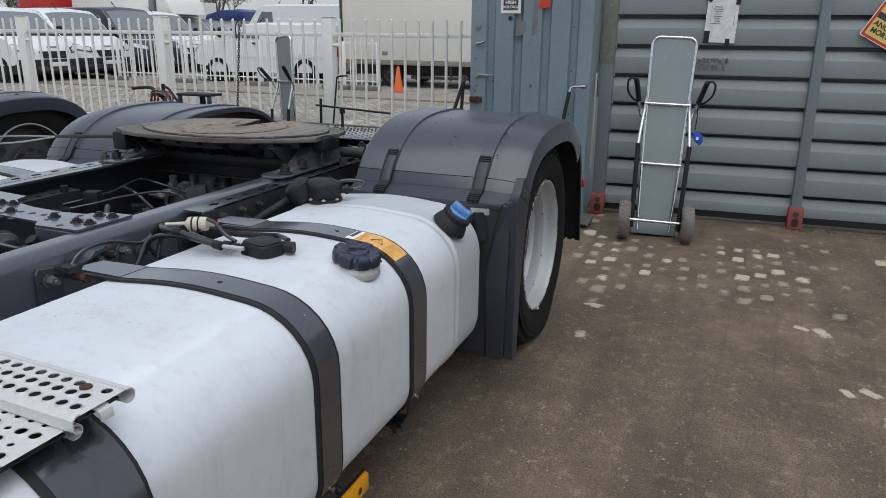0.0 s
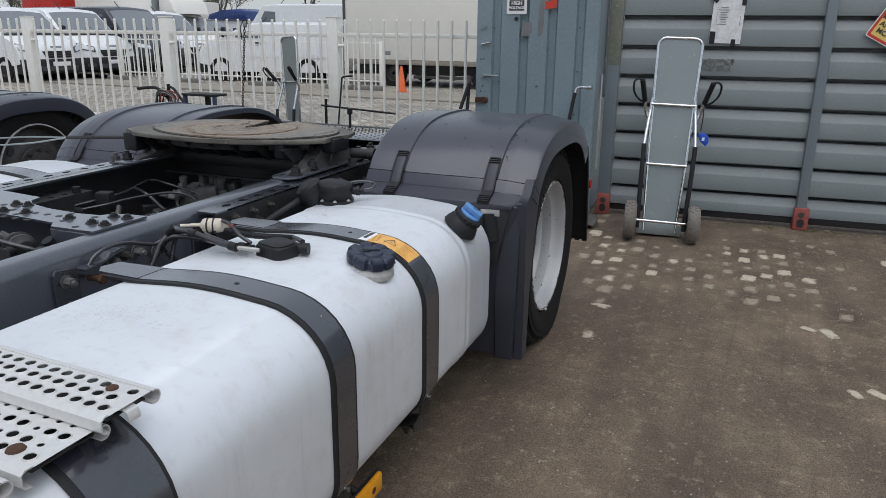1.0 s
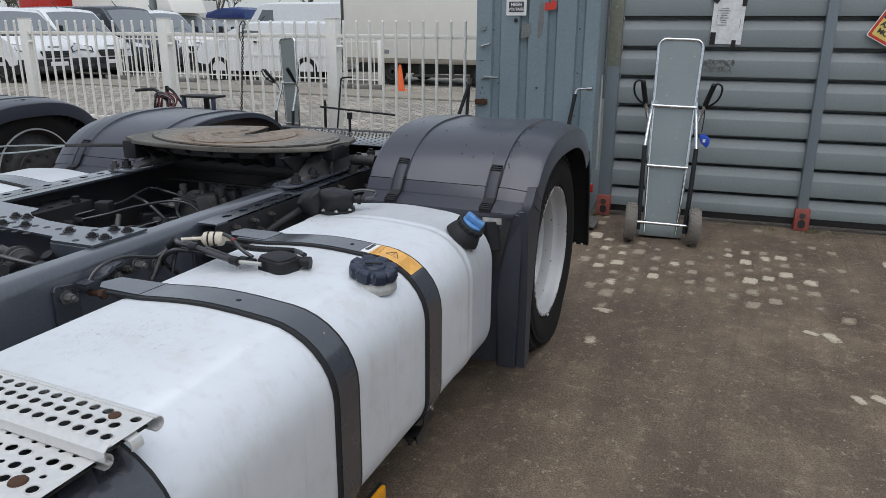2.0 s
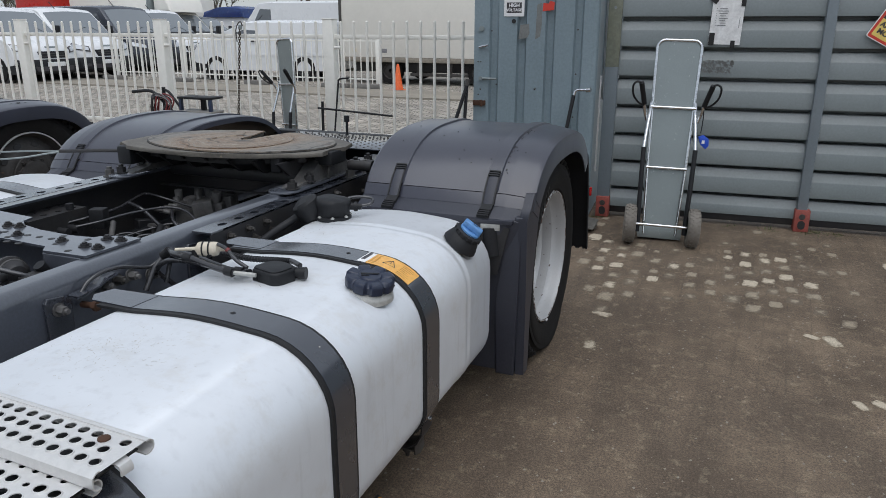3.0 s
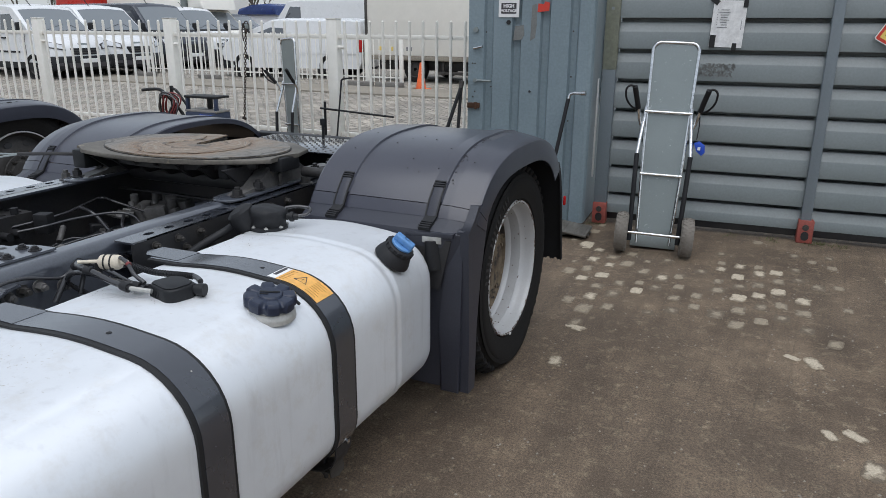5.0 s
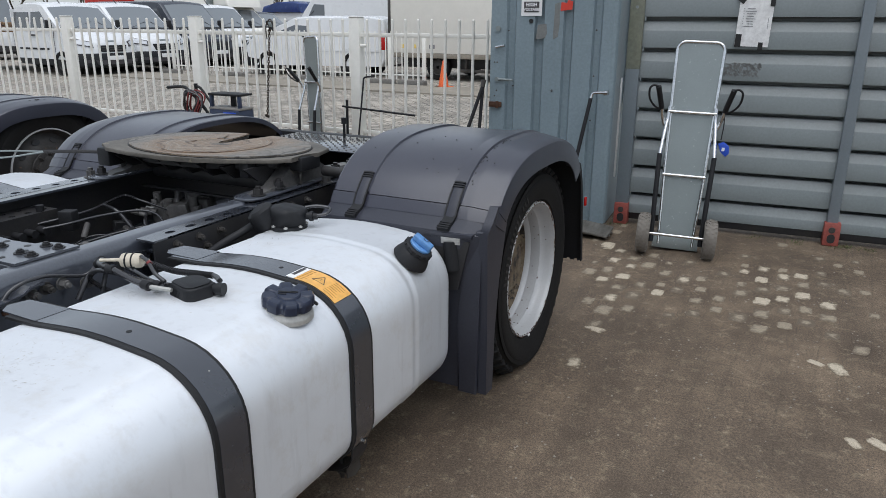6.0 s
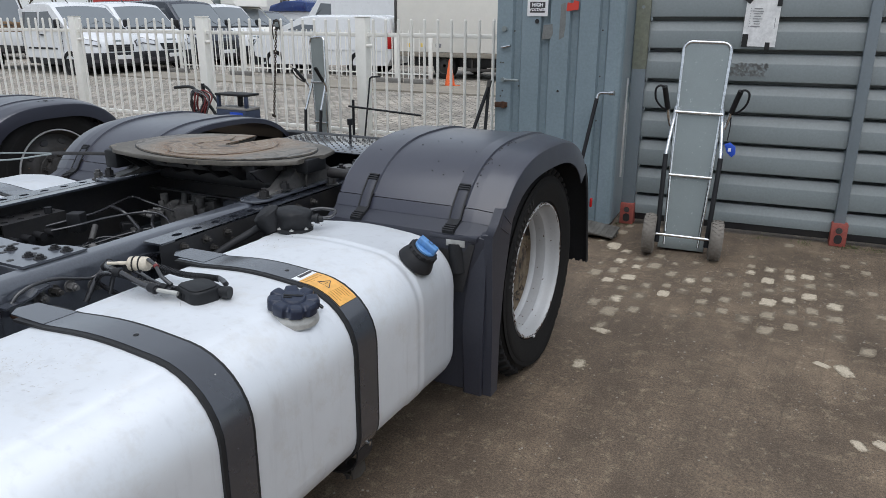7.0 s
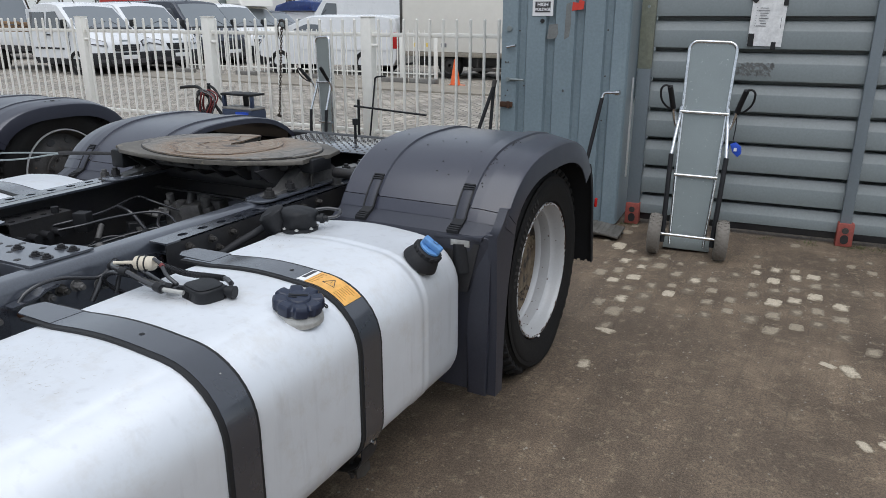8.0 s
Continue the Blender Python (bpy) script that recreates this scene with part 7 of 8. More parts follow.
# charger cart at the fence
ct = thing("charger_cart", "navy blue battery charger cart with coiled red and black cables", "cart")
bm = bmesh.new()
box(bm, -4.66, -4.24, 5.46, 5.70, 0.28, 0.565, 0.012)
part("case", bm, M["navy"], ct)
bm = bmesh.new()
prism(bm, round_rect(-4.46, -4.28, 0.49, 0.545, 0.005, 2), "y", 5.456, 5.462)
part("label_plate", bm, M["royal"], ct)
for x in (-4.645, -4.255):
    bm = bmesh.new()
    box(bm, x - 0.016, x + 0.016, 5.48, 5.52, 0.565, 0.718, 0.004)
    part("frame_post", bm, M["navy"], ct)
for z in (0.725, 0.578):
    bm = bmesh.new()
    box(bm, -4.67, -4.235, 5.47, 5.69, z - 0.012, z + 0.012, 0.004)
    part("shelf", bm, M["cart_grey"] if z < 0.6 else M["black"], ct)
bm = bmesh.new()
box(bm, -4.47, -4.42, 5.60, 5.64, 0.59, 0.713, 0.004)
part("frame_post", bm, M["black"], ct)
bm = bmesh.new()
tube(bm, [(-4.66, 5.55, 0.30), (-4.78, 5.55, 0.52), (-4.98, 5.56, 0.70), (-5.10, 5.58, 0.765), (-5.22, 5.60, 0.770), (-5.42, 5.62, 0.750)], 0.018, 10)
part("handle", bm, M["black"], ct)
bm = bmesh.new()
cyl(bm, (-4.93, 5.56, 0.45), (-4.92, 5.56, 0.82), 0.020, seg=10)
tube(bm, [(-4.92, 5.56, 0.80), (-4.84, 5.55, 0.77), (-4.76, 5.55, 0.68), (-4.68, 5.54, 0.60)], 0.014, 8)
part("cable_hook", bm, M["black"], ct)
random.seed(21)
for k in range(9):
    bm = bmesh.new()
    cx, cz, r1, r2 = -4.90 + random.uniform(-0.03, 0.05), 0.60 + random.uniform(-0.03, 0.03), random.uniform(0.07, 0.13), random.uniform(0.11, 0.16)
    ph = random.uniform(-0.4, 0.4)
    line = [(cx + r1 * math.cos(a + ph) + 0.02 * math.sin(3 * a), 5.50 + 0.02 * math.sin(2 * a) - 0.008 * k, cz + r2 * math.sin(a)) for a in [2 * math.pi * j / 16 for j in range(17)]]
    tube(bm, line, 0.009, 6, 2)
    part("cable", bm, M["red_cable"] if k % 3 == 1 else M["hose"], ct)
for s in (-4.68, -4.22):
    bm = bmesh.new()
    lathe(bm, [(0.02, -0.025), (0.14, -0.025), (0.15, 0.0), (0.14, 0.025), (0.02, 0.025)], 24, pose(s, 5.66, 0.15, 0, 90, 0))
    part("wheel", bm, M["tyre"], ct)
bm = bmesh.new()
box(bm, -4.58, -4.54, 5.47, 5.50, 0.0, 0.30, 0.004)
part("foot", bm, M["black"], ct)

# loading plate lying at the foot of the container
rp = thing("steel_plate", "grey steel loading plates lying at the container foot", "plate")
for k, (a, z) in enumerate(((8, 0.012), (-14, 0.03), (-30, 0.055))):
    bm = bmesh.new()
    obox(bm, pose(-0.14 + 0.02 * k, 4.62 - 0.05 * k, z, 4 * k, 3 * k, 30 + a), 0.27, 0.20, 0.014, 0.003)
    plate_k = part("sheet", bm, M["mat"], rp)
    for j in range(7):
        bm = bmesh.new()
        obox(bm, pose(-0.14 + 0.02 * k, 4.62 - 0.05 * k, z, 4 * k, 3 * k, 30 + a) @ pose(-0.11 + 0.036 * j, 0, 0.008), 0.010, 0.19, 0.005)
        part("rib", bm, M["mat"], plate_k)
bm = bmesh.new()
cyl(bm, (-0.22, 4.70, 0.05), (-0.06, 4.56, 0.055), 0.010, seg=8)
part("handle_rod", bm, M["black"], rp)

# ---- parked vehicles beyond the fence ----
def road_wheel(parent, x, y, r=0.33, w=0.22):
    holder = new("wheel")
    holder.parent = parent
    for s, nm, prof, mat in ((1, "tyre", [(r * 0.62, -w / 2), (r * 0.95, -w / 2), (r, -w * 0.35), (r, w * 0.35), (r * 0.95, w / 2), (r * 0.62, w / 2)], "tyre"),
                             (1, "rim", [(r * 0.64, -w / 2 + 0.01), (r * 0.55, -w / 2 + 0.05), (r * 0.2, -w / 2 + 0.02), (r * 0.15, w / 2 - 0.02), (r * 0.55, w / 2 - 0.05), (r * 0.64, w / 2 - 0.01)], "rim_dark")):
        bm = bmesh.new()
        lathe(bm, prof, 24, pose(x, y, r, 90, 0, 0))
        part(nm, bm, M[mat], holder)


def slab(name, poly, y0, y1, mat, parent, bev=0.03):
    bm = bmesh.new()
    prism(bm, poly, "y", y0, y1, bev, 2)
    return part(name, bm, M[mat], parent)


def van(nose, heading, label, mat, L=5.0, W=1.95, H=1.97, kind="panel", crew=False, trim="black"):
    """A van whose nose stands at nose and that heads along local +x: rounded nose and roof, sides leaning in above the waist."""
    v = thing("van", label, "van", "parked vans")
    v.matrix_basis = pose(nose[0], nose[1], 0, 0, 0, heading) @ Matrix.Translation((-L / 2, 0, 0))
    f, hw = L / 2, W / 2
    scr_top, scr_base = f - 1.62, f - 0.80
    rear = -f if kind == "panel" else f - 2.05 - (0.95 if crew else 0)

    def warp(p):
        side = max(-1.0, min(1.0, p[1] / hw))
        front = max(0.0, min(1.0, (p[0] - (f - 1.9)) / 1.9))
        up = max(0.0, (p[2] - 1.0) / (H - 1.0))
        return Vector((p[0] - 0.30 * front * abs(side) ** 3, p[1] * (1 - 0.10 * up), p[2] - 0.06 * side * side * up))

    def shell(name, poly, half, material):
        """The side outline swept across the width, rounded over at both sides."""
        bm = bmesh.new()
        rings = []
        mx, mz = sum(p[0] for p in poly) / len(poly), sum(p[1] for p in poly) / len(poly)
        for side, k in ((-1, 0.90), (-1, 0.965), (-0.975, 0.99), (-0.93, 1), (-0.75, 1), (-0.4, 1), (0, 1), (0.4, 1), (0.75, 1), (0.93, 1), (0.975, 0.99), (1, 0.965), (1, 0.90)):
            rings.append([bm.verts.new(warp((mx + (x - mx) * (1 - (1 - k) * 0.35), side * half, mz + (z - mz) * (1 - (1 - k) * 0.5)))) for x, z in poly])
        for a, b in zip(rings, rings[1:]):
            for j in range(len(a)):
                bm.faces.new((a[j], b[j], b[(j + 1) % len(a)], a[(j + 1) % len(a)]))
        bm.faces.new(rings[0])
        bm.faces.new(rings[-1][::-1])
        bmesh.ops.recalc_face_normals(bm, faces=bm.faces)
        return part(name, bm, M[material], v)

    def patch(name, corners, material, out, n=8):
        """A curved pane between four corners that follows the body, out of it by the vector out."""
        bm = bmesh.new()
        c, off = [Vector(p) for p in corners], Vector(out)
        rows = []
        for lift in (1.0, -1.0):
            rows.append([[bm.verts.new(warp(c[0].lerp(c[1], i / n).lerp(c[3].lerp(c[2], i / n), j / 3)) + off * lift) for i in range(n + 1)] for j in range(4)])
        for g in rows:
            for j in range(3):
                for i in range(n):
                    bm.faces.new((g[j][i], g[j][i + 1], g[j + 1][i + 1], g[j + 1][i]))
        a, b = rows
        edge = [(0, i) for i in range(n)] + [(j, n) for j in range(3)] + [(3, i) for i in range(n, 0, -1)] + [(j, 0) for j in range(3, 0, -1)]
        for (j, i), (q, w) in zip(edge, edge[1:] + edge[:1]):
            bm.faces.new((a[j][i], a[q][w], b[q][w], b[j][i]))
        bmesh.ops.recalc_face_normals(bm, faces=bm.faces)
        return part(name, bm, M[material], v)

    nose_line = [(scr_base, 1.22), (f - 0.34, 1.06), (f - 0.14, 0.95), (f - 0.05, 0.82), (f, 0.60), (f, 0.50)]

    def nx(z):
        for (xa, za), (xb, zb) in zip(nose_line, nose_line[1:]):
            if zb <= z <= za:
                return xa + (xb - xa) * (za - z) / (za - zb)
        return f
    shell("body", [(rear, 0.42), (rear, 1.0), (rear + 0.02, H - 0.20), (rear + 0.10, H - 0.06), (rear + 0.4, H), (scr_top - 0.45, H), (scr_top - 0.12, H - 0.03), (scr_top, H - 0.08)] + nose_line + [(f - 0.03, 0.46), (f - 0.3, 0.42)], hw, mat)
    shell("lower_trim", [(rear + 0.1, 0.27), (rear + 0.02, 0.43), (f - 0.5, 0.43), (f - 0.3, 0.26)], hw + 0.004, trim)
    shell("bumper", [(f - 0.7, 0.24), (f - 0.7, 0.56), (f + 0.01, 0.60), (f + 0.05, 0.54), (f + 0.04, 0.28), (f - 0.04, 0.22)], hw - 0.01, "black")
    sx = lambda z: scr_top + (scr_base - scr_top) * (H - 0.08 - z) / (H - 0.08 - 1.22)
    z0, z1 = 1.25, H - 0.13
    w0 = hw * 0.92
    patch("windscreen", [(sx(z0), -w0, z0), (sx(z0), w0, z0), (sx(z1), w0 * 0.96, z1), (sx(z1), -w0 * 0.96, z1)], "sky_screen", (0.012, 0, 0.010))
    for s in (-1, 1):
        y = s * hw
        o = (0, s * 0.014, 0)
        patch("door_window", [(scr_base - 0.45, y, 1.22), (scr_top - 0.62, y, 1.20), (scr_top - 0.58, y, H - 0.24), (scr_top - 0.16, y, H - 0.22)], "glass", o)
        if crew:
            patch("rear_window", [(scr_top - 0.72, y, 1.20), (scr_top - 1.42, y, 1.20), (scr_top - 1.40, y, H - 0.24), (scr_top - 0.72, y, H - 0.24)], "glass", o)
        patch("side_strip", [(f - 1.40, y, 0.67), (rear + 0.15, y, 0.67), (rear + 0.15, y, 0.72), (f - 1.40, y, 0.72)], trim, o)
        for xs in (scr_top - 0.68, scr_base - 0.28):
            patch("door_seam", [(xs, y, 0.46), (xs + 0.016, y, 0.46), (xs + 0.016, y, 1.18), (xs, y, 1.18)], "ink", (0, s * 0.004, 0), 2)
        patch("door_handle", [(scr_top - 0.60, y, 1.04), (scr_top - 0.42, y, 1.04), (scr_top - 0.42, y, 1.08), (scr_top - 0.60, y, 1.08)], "black", (0, s * 0.022, 0), 2)
        patch("headlamp", [(nx(0.78), s * hw * 0.62, 0.78), (nx(0.84) - 0.02, s * hw * 0.955, 0.84), (nx(0.98) - 0.02, s * hw * 0.955, 0.98), (nx(0.87), s * hw * 0.60, 0.87)], "lamp", (0.024, s * 0.016, 0.010))
        patch("lamp_surround", [(nx(0.75), s * hw * 0.58, 0.75), (nx(0.82) - 0.01, s * hw * 0.965, 0.82), (nx(1.0) - 0.01, s * hw * 0.965, 1.0), (nx(0.89), s * hw * 0.57, 0.89)], "ink", (0.016, s * 0.012, 0.006))
        patch("fog_lamp", [(f, s * hw * 0.66, 0.35), (f, s * hw * 0.86, 0.35), (f, s * hw * 0.86, 0.43), (f, s * hw * 0.66, 0.43)], "ink", (0.06, 0, 0), 3)
        bm = bmesh.new()
        obox(bm, pose(scr_base - 0.36, s * (hw + 0.12), 1.33), 0.10, 0.17, 0.28, 0.04, 3)
        box(bm, scr_base - 0.40, scr_base - 0.34, s * hw - 0.06, s * hw + 0.08, 1.22, 1.26, 0.01)
        part("mirror", bm, M["black"], v)
        for wx in (f - 0.95, -f + 0.95):
            road_wheel(v, wx, s * (hw - 0.10))
            if wx > rear:
                bm = bmesh.new()
                lathe(bm, [(0.42, -0.006), (0.42, 0.010), (0.36, 0.014), (0.10, 0.004)], 28, pose(wx, s * (hw - 0.012 - (0.02 if wx > 0 else 0)), 0.35, 90, 0, 0))
                part("wheel_arch", bm, M["dark"], v)
    patch("grille", [(nx(0.63), -hw * 0.40, 0.63), (nx(0.63), hw * 0.40, 0.63), (nx(0.80), hw * 0.46, 0.80), (nx(0.80), -hw * 0.46, 0.80)], "black", (0.022, 0, 0.008))
    patch("air_intake", [(f, -hw * 0.55, 0.30), (f, hw * 0.55, 0.30), (f, hw * 0.60, 0.42), (f, -hw * 0.60, 0.42)], "ink", (0.056, 0, 0))
    patch("cowl", [(scr_base + 0.05, -w0, 1.195), (scr_base + 0.05, w0, 1.195), (scr_base - 0.02, w0, 1.245), (scr_base - 0.02, -w0, 1.245)], "black", (0.010, 0, 0.010))
    for k in range(2):
        z = 0.67 + 0.065 * k
        patch("grille_bar", [(nx(z), -hw * 0.38, z), (nx(z), hw * 0.38, z), (nx(z + 0.014), hw * 0.38, z + 0.014), (nx(z + 0.014), -hw * 0.38, z + 0.014)], "bolt", (0.030, 0, 0.010))
    patch("badge", [(nx(0.90), -0.16, 0.885), (nx(0.90), 0.16, 0.885), (nx(0.93), 0.16, 0.925), (nx(0.93), -0.16, 0.925)], "galv", (0.014, 0, 0.008), 3)
    bm = bmesh.new()
    box(bm, f + 0.05, f + 0.066, -0.26, 0.26, 0.42, 0.53, 0.004)
    part("number_plate", bm, M["white"], v, "blank number plate")
    for k in (-1, 1):
        bm = bmesh.new()
        tube(bm, [warp((sx(1.27) + 0.02, 0.50 * k, 1.27)), warp((sx(1.42) + 0.03, 0.10 * k + 0.2, 1.42))], 0.010, 6, smooth=False)
        part("wiper", bm, M["black"], v)
    bm = bmesh.new()
    tube(bm, [(scr_top - 0.1, -0.3, H - 0.05), (scr_top - 0.28, -0.32, H + 0.14)], 0.012, 6, smooth=False)
    part("aerial", bm, M["black"], v)
    return v, f, hw, rear


# crew-cab pickup with a dropside bed and a wood load
pk, f, hw, rear = van((-16.2, 13.85), -4, "white crew-cab dropside pickup loaded with wood", "van_white", 5.9, 1.9, 1.95, "pickup", True)
slab("bed_floor", [(-2.95, 0.62), (-2.95, 0.74), (rear - 0.06, 0.74), (rear - 0.06, 0.62)], -1.0, 1.0, "dark", pk, 0.01)
for s in (-1, 1):
    slab("side_board", [(-2.95, 0.74), (-2.95, 1.12), (rear - 0.06, 1.12), (rear - 0.06, 0.74)], s * 1.0 - 0.02, s * 1.0 + 0.02, "van_white", pk, 0.01)
    for k in range(4):
        bm = bmesh.new()
        box(bm, -2.93 + 0.62 * k, -2.88 + 0.62 * k, s * 1.03 - 0.012, s * 1.03 + 0.012, 0.74, 1.12, 0.004)
        part("board_rib", bm, M["box_white"], pk)
slab("head_board", [(rear - 0.06, 0.74), (rear - 0.06, 1.75), (rear - 0.02, 1.75), (rear - 0.02, 0.74)], -0.98, 0.98, "van_white", pk, 0.01)
random.seed(3)
for k in range(16):
    bm = bmesh.new()
    obox(bm, pose(-1.9 + random.uniform(-0.2, 0.2), -0.75 + 0.5 * (k % 4), 1.02 + 0.11 * (k // 4), 0, random.uniform(-2, 2), random.uniform(-4, 4)), 1.5, 0.16, 0.07, 0.005)
    part("plank", bm, M["wood"], pk)
van((-16.2, 15.75), -4, "white panel van with black bumper parked in a row", "van_white", 5.4, 1.95, 1.98)
van((-16.45, 18.25), -4, "dark grey panel van parked in a row", "van_grey", 5.9, 2.0, 2.10)
van((-16.7, 20.1), -4, "white panel van with black bumper parked in a row", "van_white", 5.4, 2.0, 2.02)
# delivery lorry with a roof fairing ahead of its box
lt, f, hw, rear = van((-17.9, 22.5), -4, "cream delivery lorry with a box body and roof fairing", "box_white", 6.4, 2.1, 2.0, "cab")
bm = bmesh.new()
box(bm, -3.2, rear - 0.08, -1.08, 1.08, 0.62, 2.95, 0.03)
part("box_body", bm, M["box_white"], lt)
bm = bmesh.new()
box(bm, rear - 0.10, rear - 0.05, -1.09, 1.09, 0.60, 2.96, 0.01)
part("box_edge", bm, M["galv"], lt)
bm = bmesh.new()
prism(bm, [(rear + 0.02, 1.96), (rear + 0.02, 2.85), (rear + 0.14, 2.86), (rear + 0.50, 2.66), (rear + 0.78, 2.35), (rear + 0.90, 1.96)], "y", -0.90, 0.90, 0.12, 4)
part("roof_fairing", bm, M["box_white"], lt)
van((-18.6, 24.7), -4, "dark grey panel van parked in a row", "van_grey", 4.9, 1.9, 1.85)
van((-26.0, 17.2), -6, "white lorry cab parked behind the row of vans", "van_white", 5.6, 2.2, 3.1)
# delivery lorry box behind the row
lb = thing("lorry", "white box-body lorry behind the row of vans", "lorry", "parked lorries")
bm = bmesh.new()
box(bm, -30.0, -25.2, 29.4, 31.8, 0.9, 2.75, 0.03)
part("box_body", bm, M["box_white"], lb)
bm = bmesh.new()
box(bm, -29.9, -25.3, 29.6, 31.6, 0.5, 0.9, 0.03)
part("underframe", bm, M["dark"], lb)
for x in (-29.2, -26.2):
    for y in (29.7, 31.5):
        road_wheel(lb, x, y, 0.45, 0.25)
# small white van, side on
kb = van((-14.0, 17.0), 192, "small white delivery van parked side on", "van_white", 4.5, 1.75, 1.62, trim="van_white")[0]
for y in (-0.835, 0.835):
    bm = bmesh.new()
    box(bm, -2.275, -2.13, y - 0.055, y + 0.055, 0.72, 1.15, 0.015)
    part("tail_lamp", bm, M["tail"], kb, "red tail lamp")
van((-16.7, 22.0), 186, "tall white panel van with high roof", "van_white", 5.8, 2.0, 2.30, trim="van_white")

bt = thing("box_truck", "cream box-body lorry parked behind the fence", "lorry", "parked lorries")
bm = bmesh.new()
box(bm, -9.12, -2.0, 16.8, 19.2, 0.68, 3.6, 0.02)
part("box_body", bm, M["box_white"], bt)
bm = bmesh.new()
box(bm, -9.14, -9.06, 16.78, 16.86, 0.55, 3.6, 0.01)
part("corner_post", bm, M["bolt"], bt, "grey metal corner post")
bm = bmesh.new()
box(bm, -9.10, -2.0, 16.785, 19.2, 0.56, 0.675, 0.01)
part("skirt_rail", bm, M["strip"], bt)
bm = bmesh.new()
box(bm, -8.9, -2.2, 17.1, 18.9, 0.30, 0.56, 0.02)
part("underframe", bm, M["dark"], bt)
for x in (-7.70, -5.2):
    for y in (17.0, 19.0):
        road_wheel(bt, x, y, 0.33, 0.22)
for x in (-6.9, -6.0):
    bm = bmesh.new()
    box(bm, x, x + 0.06, 16.86, 16.92, 0.20, 0.56, 0.005)
    part("guard_post", bm, M["bolt"], bt)
bm = bmesh.new()
box(bm, -7.1, -5.5, 16.85, 16.90, 0.22, 0.30, 0.005)
part("side_guard", bm, M["bolt"], bt)
for x, w in ((-8.75, 0.10), (-8.35, 0.06), (-7.9, 0.16)):
    bm = bmesh.new()
    box(bm, x, x + w, 16.794, 16.80, 0.80, 0.90, 0.001)
    part("small_label", bm, M["yellow"] if w < 0.12 else M["print_grey"], bt)

# temporary fence with concrete feet
tf = thing("barrier_fence", "white tubular barrier fence on concrete feet", "fence")
bm = bmesh.new()
box(bm, -0.045, 0.045, -0.03, 0.03, 0.06, 1.16, 0.006)
tpost = part("post", bm, M["fence"], tf)
tpost.location = (-7.20, 15.2, 0)
for x in (-8.15, -10.6, -13.0, -15.4):
    again("post", tpost, Matrix.Translation((x, 15.2, 0)), tf)
for xa, xb in ((-10.6, -8.15), (-13.0, -10.6), (-15.4, -13.0), (-8.15, -7.2)):
    for z in (0.23, 1.12):
        bm = bmesh.new()
        box(bm, xa, xb, 15.185, 15.215, z - 0.016, z + 0.016, 0.003)
        part("rail", bm, M["fence"], tf)
bm = bmesh.new()
cyl(bm, (0, 0, 0.12), (0, 0, 1.25), 0.014, seg=8)
tp = part("picket", bm, M["fence"], tf)
tp.location = (-7.35, 15.19, 0)
x = -7.50
while x > -15.4:
    again("picket", tp, Matrix.Translation((x, 15.19, 0)), tf)
    x -= 0.152
for x in (-7.45, -8.3, -10.6, -13.0, -15.4):
    bm = bmesh.new()
    box(bm, x - 0.36, x + 0.36, 14.95, 15.15, 0.0, 0.13, 0.015)
    tagged(part("concrete_foot", bm, M["concrete"]), "grey concrete foot of the barrier fence", "fence foot", "fence feet")

# traffic cone
cn = thing("traffic_cone", "orange plastic traffic cone on the paving", "traffic cone")
bm = bmesh.new()
lathe(bm, [(0.125, 0.03), (0.115, 0.06), (0.03, 0.60), (0.022, 0.62), (0.01, 0.62)], 28)
part("cone", bm, M["cone"], cn)
bm = bmesh.new()
box(bm, -0.18, 0.18, -0.18, 0.18, 0.0, 0.03, 0.01)
part("base", bm, M["cone"], cn)
cn.location = (-6.55, 14.95, -0.004 + 0.004)

# far things over the roofs
rd = thing("red_trailer", "red lorry roof behind the vans", "lorry", "parked lorries")
bm = bmesh.new()
box(bm, -26.7, -24.8, 21.2, 23.0, 0.0, 3.05, 0.28, 4)
part("body", bm, M["van_red"], rd)
bl = thing("covered_boat", "blue covered boat on a trailer behind the vans", "boat")
bm = bmesh.new()
prism(bm, [(-24.6, 1.85), (-24.45, 2.15), (-23.6, 2.34), (-22.5, 2.40), (-22.2, 2.28), (-22.1, 1.85)], "y", 30, 31.6, 0.12)
part("cover", bm, M["van_blue"], bl)
bm = bmesh.new()
box(bm, -24.4, -22.2, 30.2, 31.4, 0.0, 1.85, 0.05)
part("trailer", bm, M["van_white"], bl)
sg = thing("depot_building", "low depot building with dark fascia and pale walls", "building", kind="structure")
bm = bmesh.new()
box(bm, -36, -14, 44, 54, 0, 2.55, 0.02)
part("wall", bm, M["box_white"], sg)
bm = bmesh.new()
box(bm, -24.5, -17.0, 43.9, 44.0, 2.15, 4.6, 0.01)
part("fascia", bm, M["ink"], sg)
for k, (x, w) in enumerate(((-23.6, 0.9), (-22.4, 0.7), (-20.6, 0.5), (-19.9, 1.2))):
    bm = bmesh.new()
    box(bm, x, x + w, 43.86, 43.9, 2.35, 2.75, 0.005)
    part("sign_bar", bm, M["white"], sg)

